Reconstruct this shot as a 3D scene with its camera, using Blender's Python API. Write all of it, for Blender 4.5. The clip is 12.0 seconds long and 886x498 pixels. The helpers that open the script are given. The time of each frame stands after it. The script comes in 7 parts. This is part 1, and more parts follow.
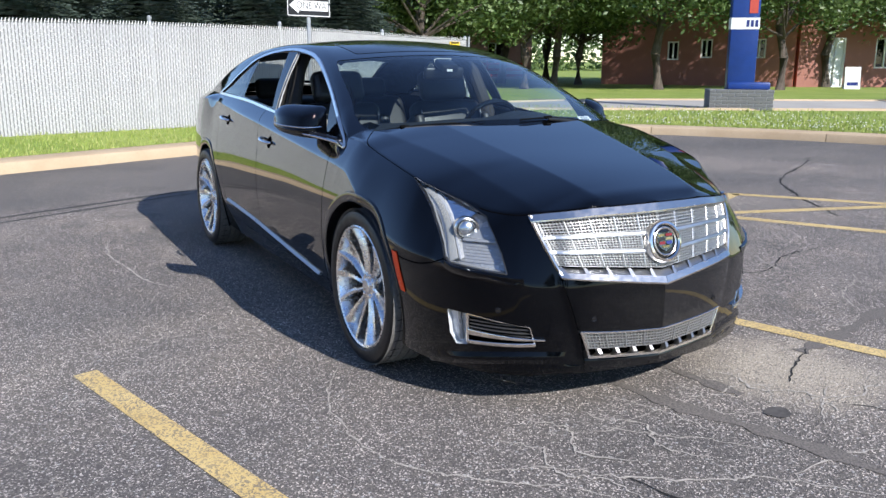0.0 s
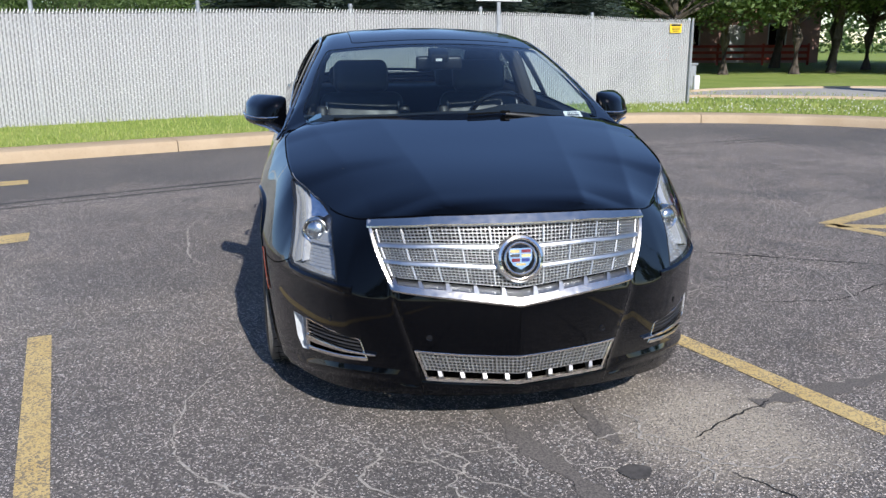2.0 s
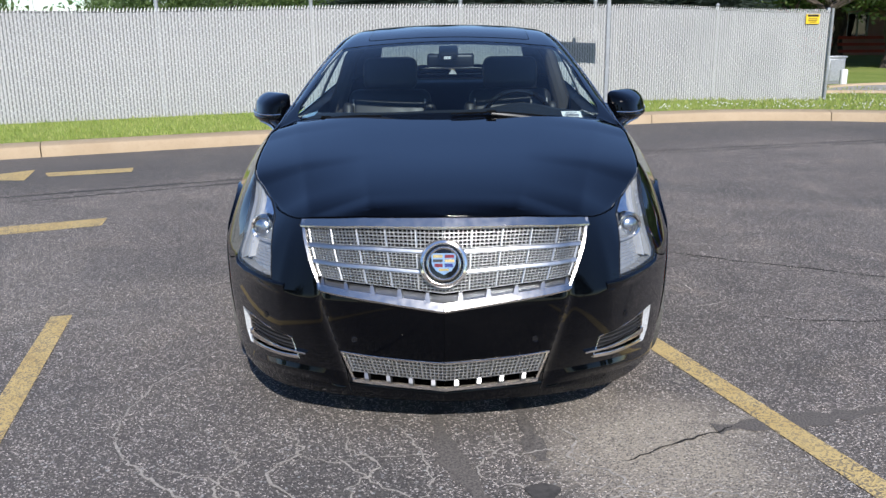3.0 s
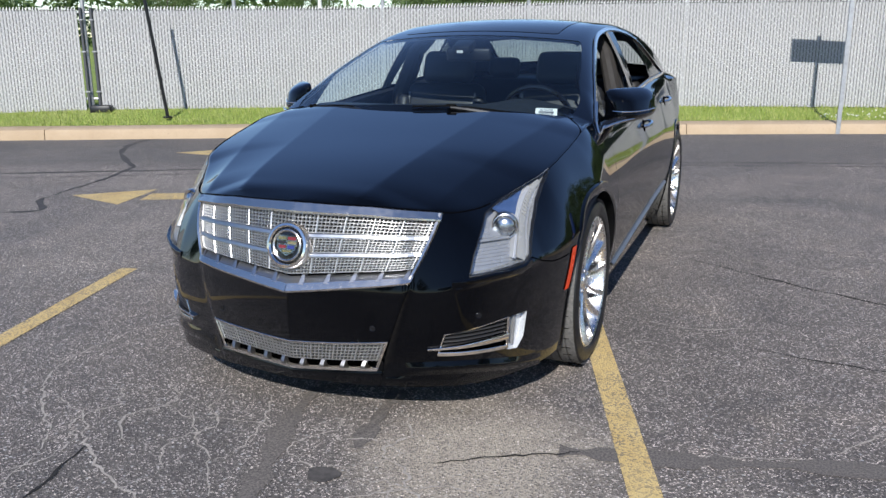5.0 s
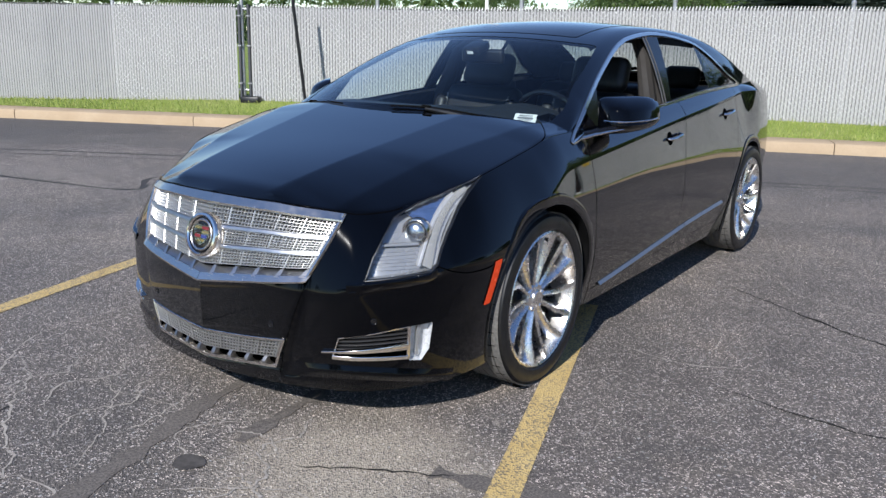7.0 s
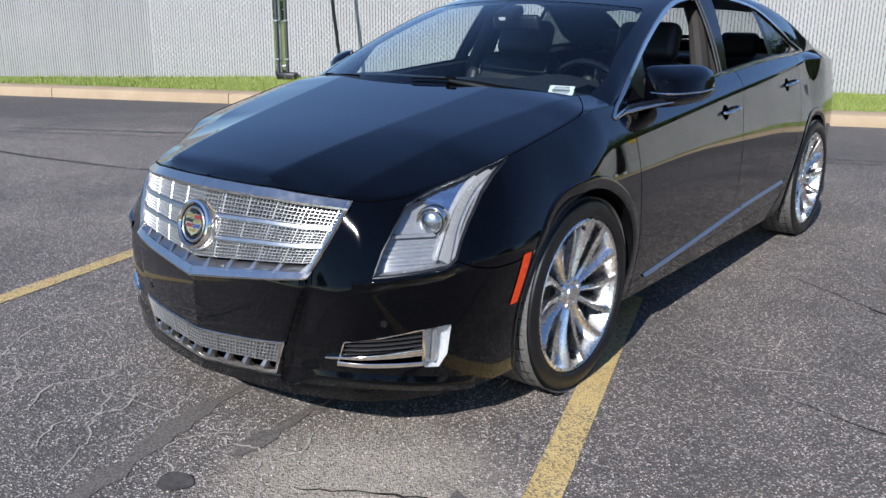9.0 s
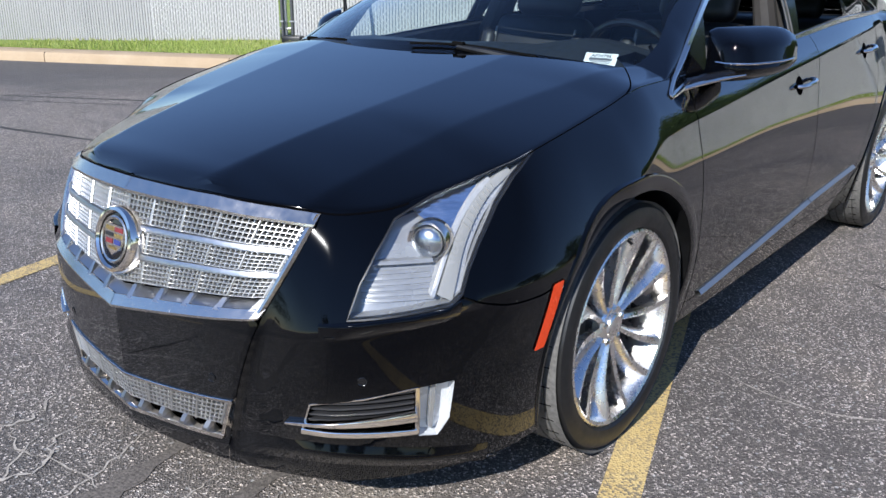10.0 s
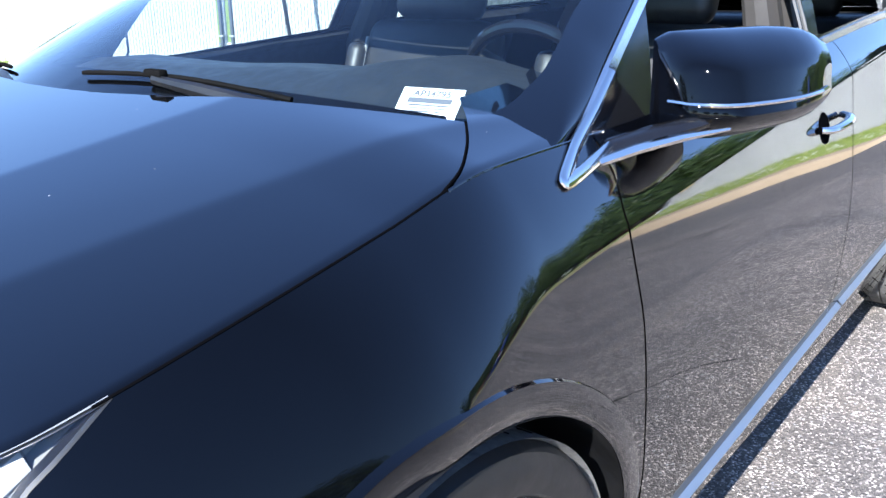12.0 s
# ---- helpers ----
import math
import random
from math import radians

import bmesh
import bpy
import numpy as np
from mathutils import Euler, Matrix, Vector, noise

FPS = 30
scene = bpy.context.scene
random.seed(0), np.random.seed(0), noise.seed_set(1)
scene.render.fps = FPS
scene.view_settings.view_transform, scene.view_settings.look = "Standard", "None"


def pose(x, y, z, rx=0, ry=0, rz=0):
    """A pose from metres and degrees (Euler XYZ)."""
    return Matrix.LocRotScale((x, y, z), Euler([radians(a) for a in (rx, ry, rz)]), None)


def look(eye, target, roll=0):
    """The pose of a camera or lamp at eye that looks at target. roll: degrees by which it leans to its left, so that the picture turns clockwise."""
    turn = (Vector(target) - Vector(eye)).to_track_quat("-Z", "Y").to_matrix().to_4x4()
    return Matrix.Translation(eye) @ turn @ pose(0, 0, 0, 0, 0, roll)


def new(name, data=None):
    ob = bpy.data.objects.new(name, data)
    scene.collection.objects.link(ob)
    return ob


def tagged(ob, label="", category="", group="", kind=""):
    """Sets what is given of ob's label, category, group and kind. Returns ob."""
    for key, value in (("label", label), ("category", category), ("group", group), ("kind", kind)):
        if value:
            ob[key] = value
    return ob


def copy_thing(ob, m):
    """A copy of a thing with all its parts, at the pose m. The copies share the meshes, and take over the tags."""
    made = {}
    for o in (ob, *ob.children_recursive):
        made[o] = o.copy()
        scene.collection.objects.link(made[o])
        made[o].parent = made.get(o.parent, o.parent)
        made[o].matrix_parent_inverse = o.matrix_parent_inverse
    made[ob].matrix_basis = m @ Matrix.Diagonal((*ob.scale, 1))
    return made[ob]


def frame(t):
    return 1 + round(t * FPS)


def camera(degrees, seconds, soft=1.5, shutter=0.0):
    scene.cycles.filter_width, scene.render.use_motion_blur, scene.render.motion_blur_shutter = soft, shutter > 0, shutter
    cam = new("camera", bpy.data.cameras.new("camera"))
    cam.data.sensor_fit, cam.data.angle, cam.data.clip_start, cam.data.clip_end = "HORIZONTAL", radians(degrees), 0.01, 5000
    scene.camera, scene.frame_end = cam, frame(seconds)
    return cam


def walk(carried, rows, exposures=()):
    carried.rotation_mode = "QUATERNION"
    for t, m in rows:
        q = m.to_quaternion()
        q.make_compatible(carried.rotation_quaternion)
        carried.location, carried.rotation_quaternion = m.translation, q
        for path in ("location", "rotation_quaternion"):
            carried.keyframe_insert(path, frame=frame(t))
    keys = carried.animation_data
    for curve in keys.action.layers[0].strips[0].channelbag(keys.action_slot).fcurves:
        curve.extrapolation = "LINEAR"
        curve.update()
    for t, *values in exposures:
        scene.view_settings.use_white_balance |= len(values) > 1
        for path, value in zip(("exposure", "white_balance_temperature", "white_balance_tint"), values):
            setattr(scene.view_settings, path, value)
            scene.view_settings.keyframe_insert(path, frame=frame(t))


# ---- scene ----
cam = camera(56.0, 12.0)
PATH = [
    (0, (-2.294, -3.327, 1.344), (-1.358, -1.616, 0.9), 0.21),
    (0.5, (-1.892, -3.382, 1.352), (-1.098, -1.603, 0.898), -0.03),
    (1, (-1.499, -3.523, 1.37), (-0.862, -1.685, 0.905), -0.22),
    (1.5, (-1.118, -3.544, 1.362), (-0.638, -1.661, 0.89), -0.19),
    (2, (-0.71, -3.639, 1.375), (-0.397, -1.723, 0.893), -0.2),
    (2.5, (-0.34, -3.676, 1.385), (-0.201, -1.742, 0.898), -0.39),
    (3, (0.054, -3.65, 1.396), (0.014, -1.713, 0.9), -0.6),
    (5, (1.577, -3.387, 1.368), (0.853, -1.59, 0.871), -0.28),
    (5.5, (1.923, -3.246, 1.382), (1.069, -1.509, 0.88), -0.05),
    (6, (2.232, -3.116, 1.396), (1.271, -1.435, 0.894), 0.41),
    (6.5, (2.356, -2.943, 1.375), (1.311, -1.311, 0.879), 0.95),
    (8.5, (2.388, -2.684, 1.34), (1.202, -1.158, 0.824), 0.94),
    (9, (2.229, -2.497, 1.316), (1.045, -0.982, 0.767), 0.47),
    (9.5, (2.059, -2.204, 1.3), (0.873, -0.705, 0.709), 0.28),
    (10, (1.829, -1.934, 1.27), (0.631, -0.461, 0.64), 0.4),
    (10.5, (1.692, -1.624, 1.231), (0.483, -0.172, 0.573), 0.51),
    (11, (1.555, -1.295, 1.213), (0.345, 0.148, 0.539), 0.49),
    (11.5, (1.414, -0.967, 1.203), (0.197, 0.485, 0.562), -0.77),
    (12, (1.363, -0.605, 1.188), (0.167, 0.879, 0.583), -0.7),
]
walk(cam, [(t, look(eye, target, roll)) for t, eye, target, roll in PATH],
     exposures=[(0, 0.70, 6250, 10), (0.5, 0.61, 6250, 10), (1.5, 0.46, 6250, 10), (3, 0.31, 6250, 10), (8.5, 0.3, 6200, 10), (9.5, 0.42, 6150, 10),
                (10, 0.55, 6100, 10), (10.5, 0.72, 6050, 10), (11, 1.05, 6000, 10), (11.5, 1.48, 5950, 10), (12, 1.95, 5900, 10)])

# ---- daylight: clear sky, afternoon sun from behind the camera's side ----
SUN_DIR = Vector((0.2076, -0.9560, 0.6900)).normalized()
world = bpy.data.worlds.new("sky")
scene.world = world
world.use_nodes = True
wn = world.node_tree
sky = wn.nodes.new("ShaderNodeTexSky")
sky.sky_type = "NISHITA"
sky.sun_disc = False
sky.sun_elevation = math.asin(SUN_DIR.z)
sky.sun_rotation = math.atan2(SUN_DIR.x, SUN_DIR.y)
sky.altitude = 400.0
sky.air_density, sky.dust_density, sky.ozone_density = 1.0, 0.0, 3.0
deep = wn.nodes.new("ShaderNodeHueSaturation")
deep.inputs["Saturation"].default_value = 1.05
deep.inputs["Hue"].default_value = 0.508
wn.links.new(sky.outputs[0], deep.inputs["Color"])
wn.links.new(deep.outputs[0], wn.nodes["Background"].inputs[0])
wn.nodes["Background"].inputs[1].default_value = 0.125
sun_data = bpy.data.lights.new("sun", "SUN")
sun_data.energy, sun_data.angle, sun_data.color = 5.0, radians(0.53), (1.0, 0.96, 0.90)
sun = new("sun", sun_data)
sun.matrix_world = look(tuple(SUN_DIR * 60), (0, 0, 0))

# ---- tools ----
def pchip(xs, ys):
    """A smooth curve through (xs, ys) that does not overshoot."""
    x, y = np.asarray(xs, float), np.asarray(ys, float)
    h, d = np.diff(x), np.diff(y) / np.diff(x)
    m = np.zeros(len(x))
    for i in range(1, len(x) - 1):
        if d[i - 1] * d[i] > 0:
            w1, w2 = 2 * h[i] + h[i - 1], h[i] + 2 * h[i - 1]
            m[i] = (w1 + w2) / (w1 / d[i - 1] + w2 / d[i])
    m[0], m[-1] = d[0], d[-1]

    def f(t):
        t = np.clip(np.asarray(t, float), x[0], x[-1])
        i = np.clip(np.searchsorted(x, t) - 1, 0, len(h) - 1)
        u = (t - x[i]) / h[i]
        return ((2 * u**3 - 3 * u**2 + 1) * y[i] + (u**3 - 2 * u**2 + u) * h[i] * m[i]
                + (-2 * u**3 + 3 * u**2) * y[i + 1] + (u**3 - u**2) * h[i] * m[i + 1])
    return f


def natural(xs, ys):
    """A curve with continuous curvature through (xs, ys)."""
    x, y = np.asarray(xs, float), np.asarray(ys, float)
    n, h = len(x), np.diff(x)
    A, b = np.eye(n), np.zeros(n)
    for i in range(1, n - 1):
        A[i, i - 1], A[i, i], A[i, i + 1] = h[i - 1], 2 * (h[i - 1] + h[i]), h[i]
        b[i] = 6 * ((y[i + 1] - y[i]) / h[i] - (y[i] - y[i - 1]) / h[i - 1])
    k = np.linalg.solve(A, b)

    def f(t):
        t = np.clip(np.asarray(t, float), x[0], x[-1])
        i = np.clip(np.searchsorted(x, t) - 1, 0, n - 2)
        a, c = x[i + 1] - t, t - x[i]
        return (k[i] * a**3 + k[i + 1] * c**3) / (6 * h[i]) + (y[i] / h[i] - k[i] * h[i] / 6) * a + (y[i + 1] / h[i] - k[i + 1] * h[i] / 6) * c
    return f


def make(name, verts, faces, mat, parent=None, label="", smooth=30.0):
    """One mesh object; smooth: the angle in degrees up to which edges are shaded round, 0 for flat."""
    me = bpy.data.meshes.new(name)
    me.from_pydata([tuple(map(float, v)) for v in verts], [], [tuple(map(int, f)) for f in faces])
    me.update()
    if smooth:
        me.shade_smooth()
        me.set_sharp_from_angle(angle=radians(smooth))
    if mat:
        me.materials.append(mat)
    ob = new(name, me)
    if parent:
        ob.parent = parent
    if label:
        ob["label"] = label
    return ob


def part(name, bm, material, parent=None, label="", smooth=30.0):
    """Links a bmesh as one mesh object under a thing or a part."""
    bmesh.ops.recalc_face_normals(bm, faces=bm.faces[:])
    me = bpy.data.meshes.new(name)
    bm.to_mesh(me)
    bm.free()
    if smooth:
        me.shade_smooth()
        me.set_sharp_from_angle(angle=radians(smooth))
    if material:
        me.materials.append(material)
    ob = new(name, me)
    if parent:
        ob.parent = parent
    if label:
        ob["label"] = label
    return ob


def thing(name, label, category, m=None, group="", kind=""):
    ob = new(name)
    ob.empty_display_size = 0.1
    if m is not None:
        ob.matrix_world = m
    return tagged(ob, label, category, group, kind)


def flipped(ob, parent, name=None):
    """The mirror image of a mesh object across x = 0."""
    src = ob.data
    v = [(-p.co.x, p.co.y, p.co.z) for p in src.vertices]
    f = [tuple(reversed(p.vertices)) for p in src.polygons]
    new_ob = make(name or ob.name.split(".")[0], v, f, src.materials[0] if src.materials else None, parent, ob.get("label", ""))
    return new_ob


def box(bm, x0, x1, y0, y1, z0, z1, m=None):
    r = bmesh.ops.create_cube(bm, size=1, matrix=Matrix.LocRotScale(((x0 + x1) / 2, (y0 + y1) / 2, (z0 + z1) / 2), None, (x1 - x0, y1 - y0, z1 - z0)))
    if m is not None:
        bmesh.ops.transform(bm, matrix=m, verts=r["verts"])
    return r["verts"]


def soft_box(bm, x0, x1, y0, y1, z0, z1, r=0.01, seg=2, m=None):
    b = bmesh.new()
    box(b, x0, x1, y0, y1, z0, z1)
    bmesh.ops.bevel(b, geom=b.edges[:], offset=r, segments=seg, profile=0.5, affect="EDGES")
    if m is not None:
        bmesh.ops.transform(b, matrix=m, verts=b.verts[:])
    me = bpy.data.meshes.new("t")
    b.to_mesh(me)
    b.free()
    bm.from_mesh(me)
    bpy.data.meshes.remove(me)


def tube(bm, pts, r, n=8, closed=False, flat=1.0, up=(0, 0, 1)):
    """A round or flattened bar along pts; r: a radius or one for each point."""
    pts = [Vector(p) for p in pts]
    k = len(pts)
    rr = [r] * k if isinstance(r, (int, float)) else list(r)
    rings = []
    for i, p in enumerate(pts):
        a = pts[(i - 1) % k] if (closed or i) else p
        b = pts[(i + 1) % k] if (closed or i < k - 1) else p
        t = (b - a).normalized()
        s = t.cross(Vector(up))
        s = s.normalized() if s.length > 1e-6 else t.orthogonal().normalized()
        u = s.cross(t)
        rings.append([bm.verts.new(p + rr[i] * (math.cos(q) * s + flat * math.sin(q) * u)) for q in [2 * math.pi * j / n for j in range(n)]])
    for i in range(k if closed else k - 1):
        A, B = rings[i], rings[(i + 1) % k]
        for j in range(n):
            bm.faces.new((A[j], A[(j + 1) % n], B[(j + 1) % n], B[j]))
    if not closed:
        bm.faces.new(rings[0][::-1])
        bm.faces.new(rings[-1])


def lathe(bm, prof, n=48, m=None):
    """Turns a profile of (radius, along) round the x axis."""
    rings = []
    for r, x in prof:
        rings.append([bm.verts.new((x, r * math.cos(2 * math.pi * j / n), r * math.sin(2 * math.pi * j / n))) for j in range(n)])
    for A, B in zip(rings, rings[1:]):
        for j in range(n):
            bm.faces.new((A[j], A[(j + 1) % n], B[(j + 1) % n], B[j]))
    if m is not None:
        bmesh.ops.transform(bm, matrix=m, verts=[v for R in rings for v in R])
    return rings


def poly_dist(poly, X, Y):
    """Signed distance to a closed outline, positive inside."""
    X, Y = np.asarray(X, float), np.asarray(Y, float)
    best, inside = np.full(X.shape, 1e9), np.zeros(X.shape, bool)
    for (x0, y0), (x1, y1) in zip(poly, poly[1:] + poly[:1]):
        dx, dy = x1 - x0, y1 - y0
        t = np.clip(((X - x0) * dx + (Y - y0) * dy) / (dx * dx + dy * dy + 1e-12), 0, 1)
        best = np.minimum(best, np.hypot(X - x0 - t * dx, Y - y0 - t * dy))
        with np.errstate(divide="ignore", invalid="ignore"):
            cross = ((y0 > Y) != (y1 > Y)) & (X < (x1 - x0) * (Y - y0) / (y1 - y0 if y1 != y0 else 1e-12) + x0)
        inside ^= cross
    return np.where(inside, best, -best)


def clip(verts, faces, val):
    """Keeps the part of a mesh where val, given at each vertex, is positive, cutting the faces between."""
    verts, val = np.asarray(verts, float), np.asarray(val, float)
    out_v, out_f, keep, cut = [], [], {}, {}

    def vid(i):
        if i not in keep:
            keep[i] = len(out_v)
            out_v.append(verts[i])
        return keep[i]

    def cid(i, j):
        k = (min(i, j), max(i, j))
        if k not in cut:
            t = val[k[0]] / (val[k[0]] - val[k[1]])
            cut[k] = len(out_v)
            out_v.append(verts[k[0]] * (1 - t) + verts[k[1]] * t)
        return cut[k]

    for f in faces:
        pos = [val[i] > 0 for i in f]
        if not any(pos):
            continue
        if all(pos):
            out_f.append([vid(i) for i in f])
            continue
        g = []
        for a in range(len(f)):
            i, j = f[a], f[(a + 1) % len(f)]
            if pos[a]:
                g.append(vid(i))
            if pos[a] != pos[(a + 1) % len(f)]:
                g.append(cid(i, j))
        if len(g) > 2:
            out_f.append(g)
    return out_v, out_f


def grid_faces(n, m):
    return [(i * m + j, i * m + j + 1, (i + 1) * m + j + 1, (i + 1) * m + j) for i in range(n - 1) for j in range(m - 1)]


def smooth_poly(pts, n=6, closed=True):
    """A rounder outline through pts."""
    k, out = len(pts), []
    P = [np.asarray(p, float) for p in pts]
    for i in range(k if closed else k - 1):
        g = lambda q: P[q % k] if closed else P[min(max(q, 0), k - 1)]
        a, b, c, d = g(i - 1), g(i), g(i + 1), g(i + 2)
        for j in range(n):
            t = j / n
            out.append(tuple(0.5 * (2 * b + (c - a) * t + (2 * a - 5 * b + 4 * c - d) * t * t + (3 * b - a - 3 * c + d) * t**3)))
    if not closed:
        out.append(tuple(P[-1]))
    return out

# ---- materials ----
class Nodes:
    """A short way to wire a material."""

    def __init__(self, name, rough=0.5, metal=0.0, color=(0.5, 0.5, 0.5)):
        self.m = bpy.data.materials.new(name)
        self.m.use_nodes = True
        self.t = self.m.node_tree
        self.b = self.t.nodes["Principled BSDF"]
        self.b.inputs["Roughness"].default_value = rough
        self.b.inputs["Metallic"].default_value = metal
        self.b.inputs["Base Color"].default_value = (*color, 1)

    def n(self, kind, **props):
        node = self.t.nodes.new("ShaderNode" + kind)
        for k, v in props.items():
            if k in ("operation", "data_type", "feature", "blend_type", "distance", "interpolation_type", "noise_dimensions", "voronoi_dimensions", "wave_type", "bands_direction"):
                setattr(node, k, v)
            else:
                node.inputs[k.replace("_", " ")].default_value = v
        return node

    def link(self, a, b):
        self.t.links.new(a, b)

    def coords(self, scale=(1, 1, 1), obj=True, random=False):
        tc = self.n("TexCoord")
        mp = self.n("Mapping")
        mp.inputs["Scale"].default_value = scale
        self.link(tc.outputs["Object" if obj else "Generated"], mp.inputs["Vector"])
        if random:
            oi = self.n("ObjectInfo")
            mul = self.n("Math", operation="MULTIPLY")
            mul.inputs[1].default_value = 37.0
            self.link(oi.outputs["Random"], mul.inputs[0])
            self.link(mul.outputs[0], mp.inputs["Location"])
        return mp.outputs[0]

    def noise(self, vec, scale, detail=4, rough=0.55, distortion=0.0):
        t = self.n("TexNoise", Scale=scale, Detail=detail, Roughness=rough, Distortion=distortion)
        self.link(vec, t.inputs["Vector"])
        return t.outputs["Fac"]

    def ramp(self, fac, stops):
        r = self.n("ValToRGB")
        e = r.color_ramp.elements
        while len(e) < len(stops):
            e.new(0.5)
        for el, (p, c) in zip(e, stops):
            el.position = p
            el.color = (*c, 1) if len(c) == 3 else c
        self.link(fac, r.inputs["Fac"])
        return r.outputs["Color"]

    def mix(self, fac, a, b, blend="MIX"):
        x = self.n("Mix", data_type="RGBA", blend_type=blend)
        for val, sock in ((fac, x.inputs[0]), (a, x.inputs[6]), (b, x.inputs[7])):
            if isinstance(val, (int, float)):
                sock.default_value = val
            elif isinstance(val, tuple):
                sock.default_value = (*val, 1)
            else:
                self.link(val, sock)
        return x.outputs[2]

    def math(self, op, a, b=0.0):
        x = self.n("Math", operation=op)
        for val, sock in ((a, x.inputs[0]), (b, x.inputs[1])):
            if isinstance(val, (int, float)):
                sock.default_value = val
            else:
                self.link(val, sock)
        return x.outputs[0]

    def bump(self, height, strength=0.3, distance=0.01):
        x = self.n("Bump", Strength=strength, Distance=distance)
        self.link(height, x.inputs["Height"])
        self.link(x.outputs[0], self.b.inputs["Normal"])

    def color(self, c):
        self.link(c, self.b.inputs["Base Color"])

    def rough(self, c):
        self.link(c, self.b.inputs["Roughness"])


G = lambda v: (v, v, v)


def plain(name, color, rough=0.5, metal=0.0, grain=0.12, scale=30, bump=0.05):
    """A surface of one colour with fine grain and slight wear."""
    k = Nodes(name, rough, metal, color)
    v = k.coords(random=True)
    f = k.noise(v, scale, 5)
    lo, hi = tuple(c * (1 - grain) for c in color), tuple(min(c * (1 + grain), 1) for c in color)
    k.color(k.ramp(f, [(0.3, lo), (0.7, hi)]))
    k.rough(k.ramp(k.noise(v, scale * 0.35, 3), [(0.3, G(max(rough - .08, 0))), (0.7, G(min(rough + .08, 1)))]))
    if bump:
        k.bump(f, bump, 0.004)
    return k.m


def car_paint():
    k = Nodes("black_paint", 0.5, 0.0, (0.0009, 0.0011, 0.0018))
    v = k.coords()
    k.b.inputs["Specular IOR Level"].default_value = 0.0
    k.b.inputs["Coat Weight"].default_value = 1.0
    lw = k.n("LayerWeight", Blend=0.5)
    gl = k.ramp(lw.outputs["Facing"], [(0.10, G(1.28 / 4)), (0.35, G(1.80 / 4)), (0.58, G(2.22 / 4)), (0.76, G(3.2 / 4))])
    k.link(k.math("MULTIPLY", gl, 4.0), k.b.inputs["Coat IOR"])
    # a few specks of dried dust
    sp = k.n("TexVoronoi", Scale=42.0)
    k.link(v, sp.inputs["Vector"])
    sc = k.n("SeparateColor")
    k.link(sp.outputs["Color"], sc.inputs[0])
    speck = k.math("MULTIPLY", k.ramp(sp.outputs["Distance"], [(0.03, G(1)), (0.045, G(0))]), k.ramp(sc.outputs[0], [(0.93, G(0)), (0.94, G(1))]))
    k.color(k.mix(speck, (0.0009, 0.0011, 0.0018), (0.30, 0.30, 0.29)))
    dust = k.ramp(k.noise(v, 3.0, 6, 0.6), [(0.40, G(0.028)), (0.8, G(0.06))])
    k.link(dust, k.b.inputs["Coat Roughness"])
    wave = k.n("Bump", Strength=0.006, Distance=0.02)
    k.link(k.noise(v, 5.0, 1), wave.inputs["Height"])
    k.link(wave.outputs[0], k.b.inputs["Coat Normal"])
    return k.m


def metal_finish(name, color, rough, scale=40):
    k = Nodes(name, rough, 1.0, color)
    v = k.coords()
    k.rough(k.ramp(k.noise(v, scale, 4), [(0.3, G(max(rough - .03, .01))), (0.75, G(rough + .06))]))
    return k.m


def reflector():
    k = Nodes("faceted_reflector", 0.2, 1.0, (0.82, 0.84, 0.88))
    v = k.coords(scale=(1, 1, 2.5))
    k.bump(k.noise(v, 26.0, 1), 0.16, 0.02)
    return k.m


def glass(name, tint, gloss=1.0, rough=0.0, ior=1.5):
    """A thin pane: what is behind shows through a tint, and the surface mirrors more at a slant."""
    m = bpy.data.materials.new(name)
    m.use_nodes = True
    t = m.node_tree
    t.nodes.remove(t.nodes["Principled BSDF"])
    out = t.nodes["Material Output"]
    tr, gl, lw, mx = (t.nodes.new("ShaderNode" + s) for s in ("BsdfTransparent", "BsdfGlossy", "LayerWeight", "MixShader"))
    tr.inputs["Color"].default_value = (*tint, 1)
    gl.inputs["Color"].default_value = (gloss, gloss, gloss, 1)
    gl.inputs["Roughness"].default_value = rough
    # the pane mirrors alike from both sides
    lw.inputs["Blend"].default_value = 0.5
    f0 = ((ior - 1) / (ior + 1)) ** 2
    power, slant = t.nodes.new("ShaderNodeMath"), t.nodes.new("ShaderNodeMath")
    power.operation, slant.operation = "POWER", "MULTIPLY_ADD"
    power.inputs[1].default_value = 5.0
    slant.inputs[1].default_value, slant.inputs[2].default_value = 1 - f0, f0
    t.links.new(lw.outputs["Facing"], power.inputs[0])
    t.links.new(power.outputs[0], slant.inputs[0])
    t.links.new(slant.outputs[0], mx.inputs[0])
    t.links.new(tr.outputs[0], mx.inputs[1])
    t.links.new(gl.outputs[0], mx.inputs[2])
    t.links.new(mx.outputs[0], out.inputs["Surface"])
    return m


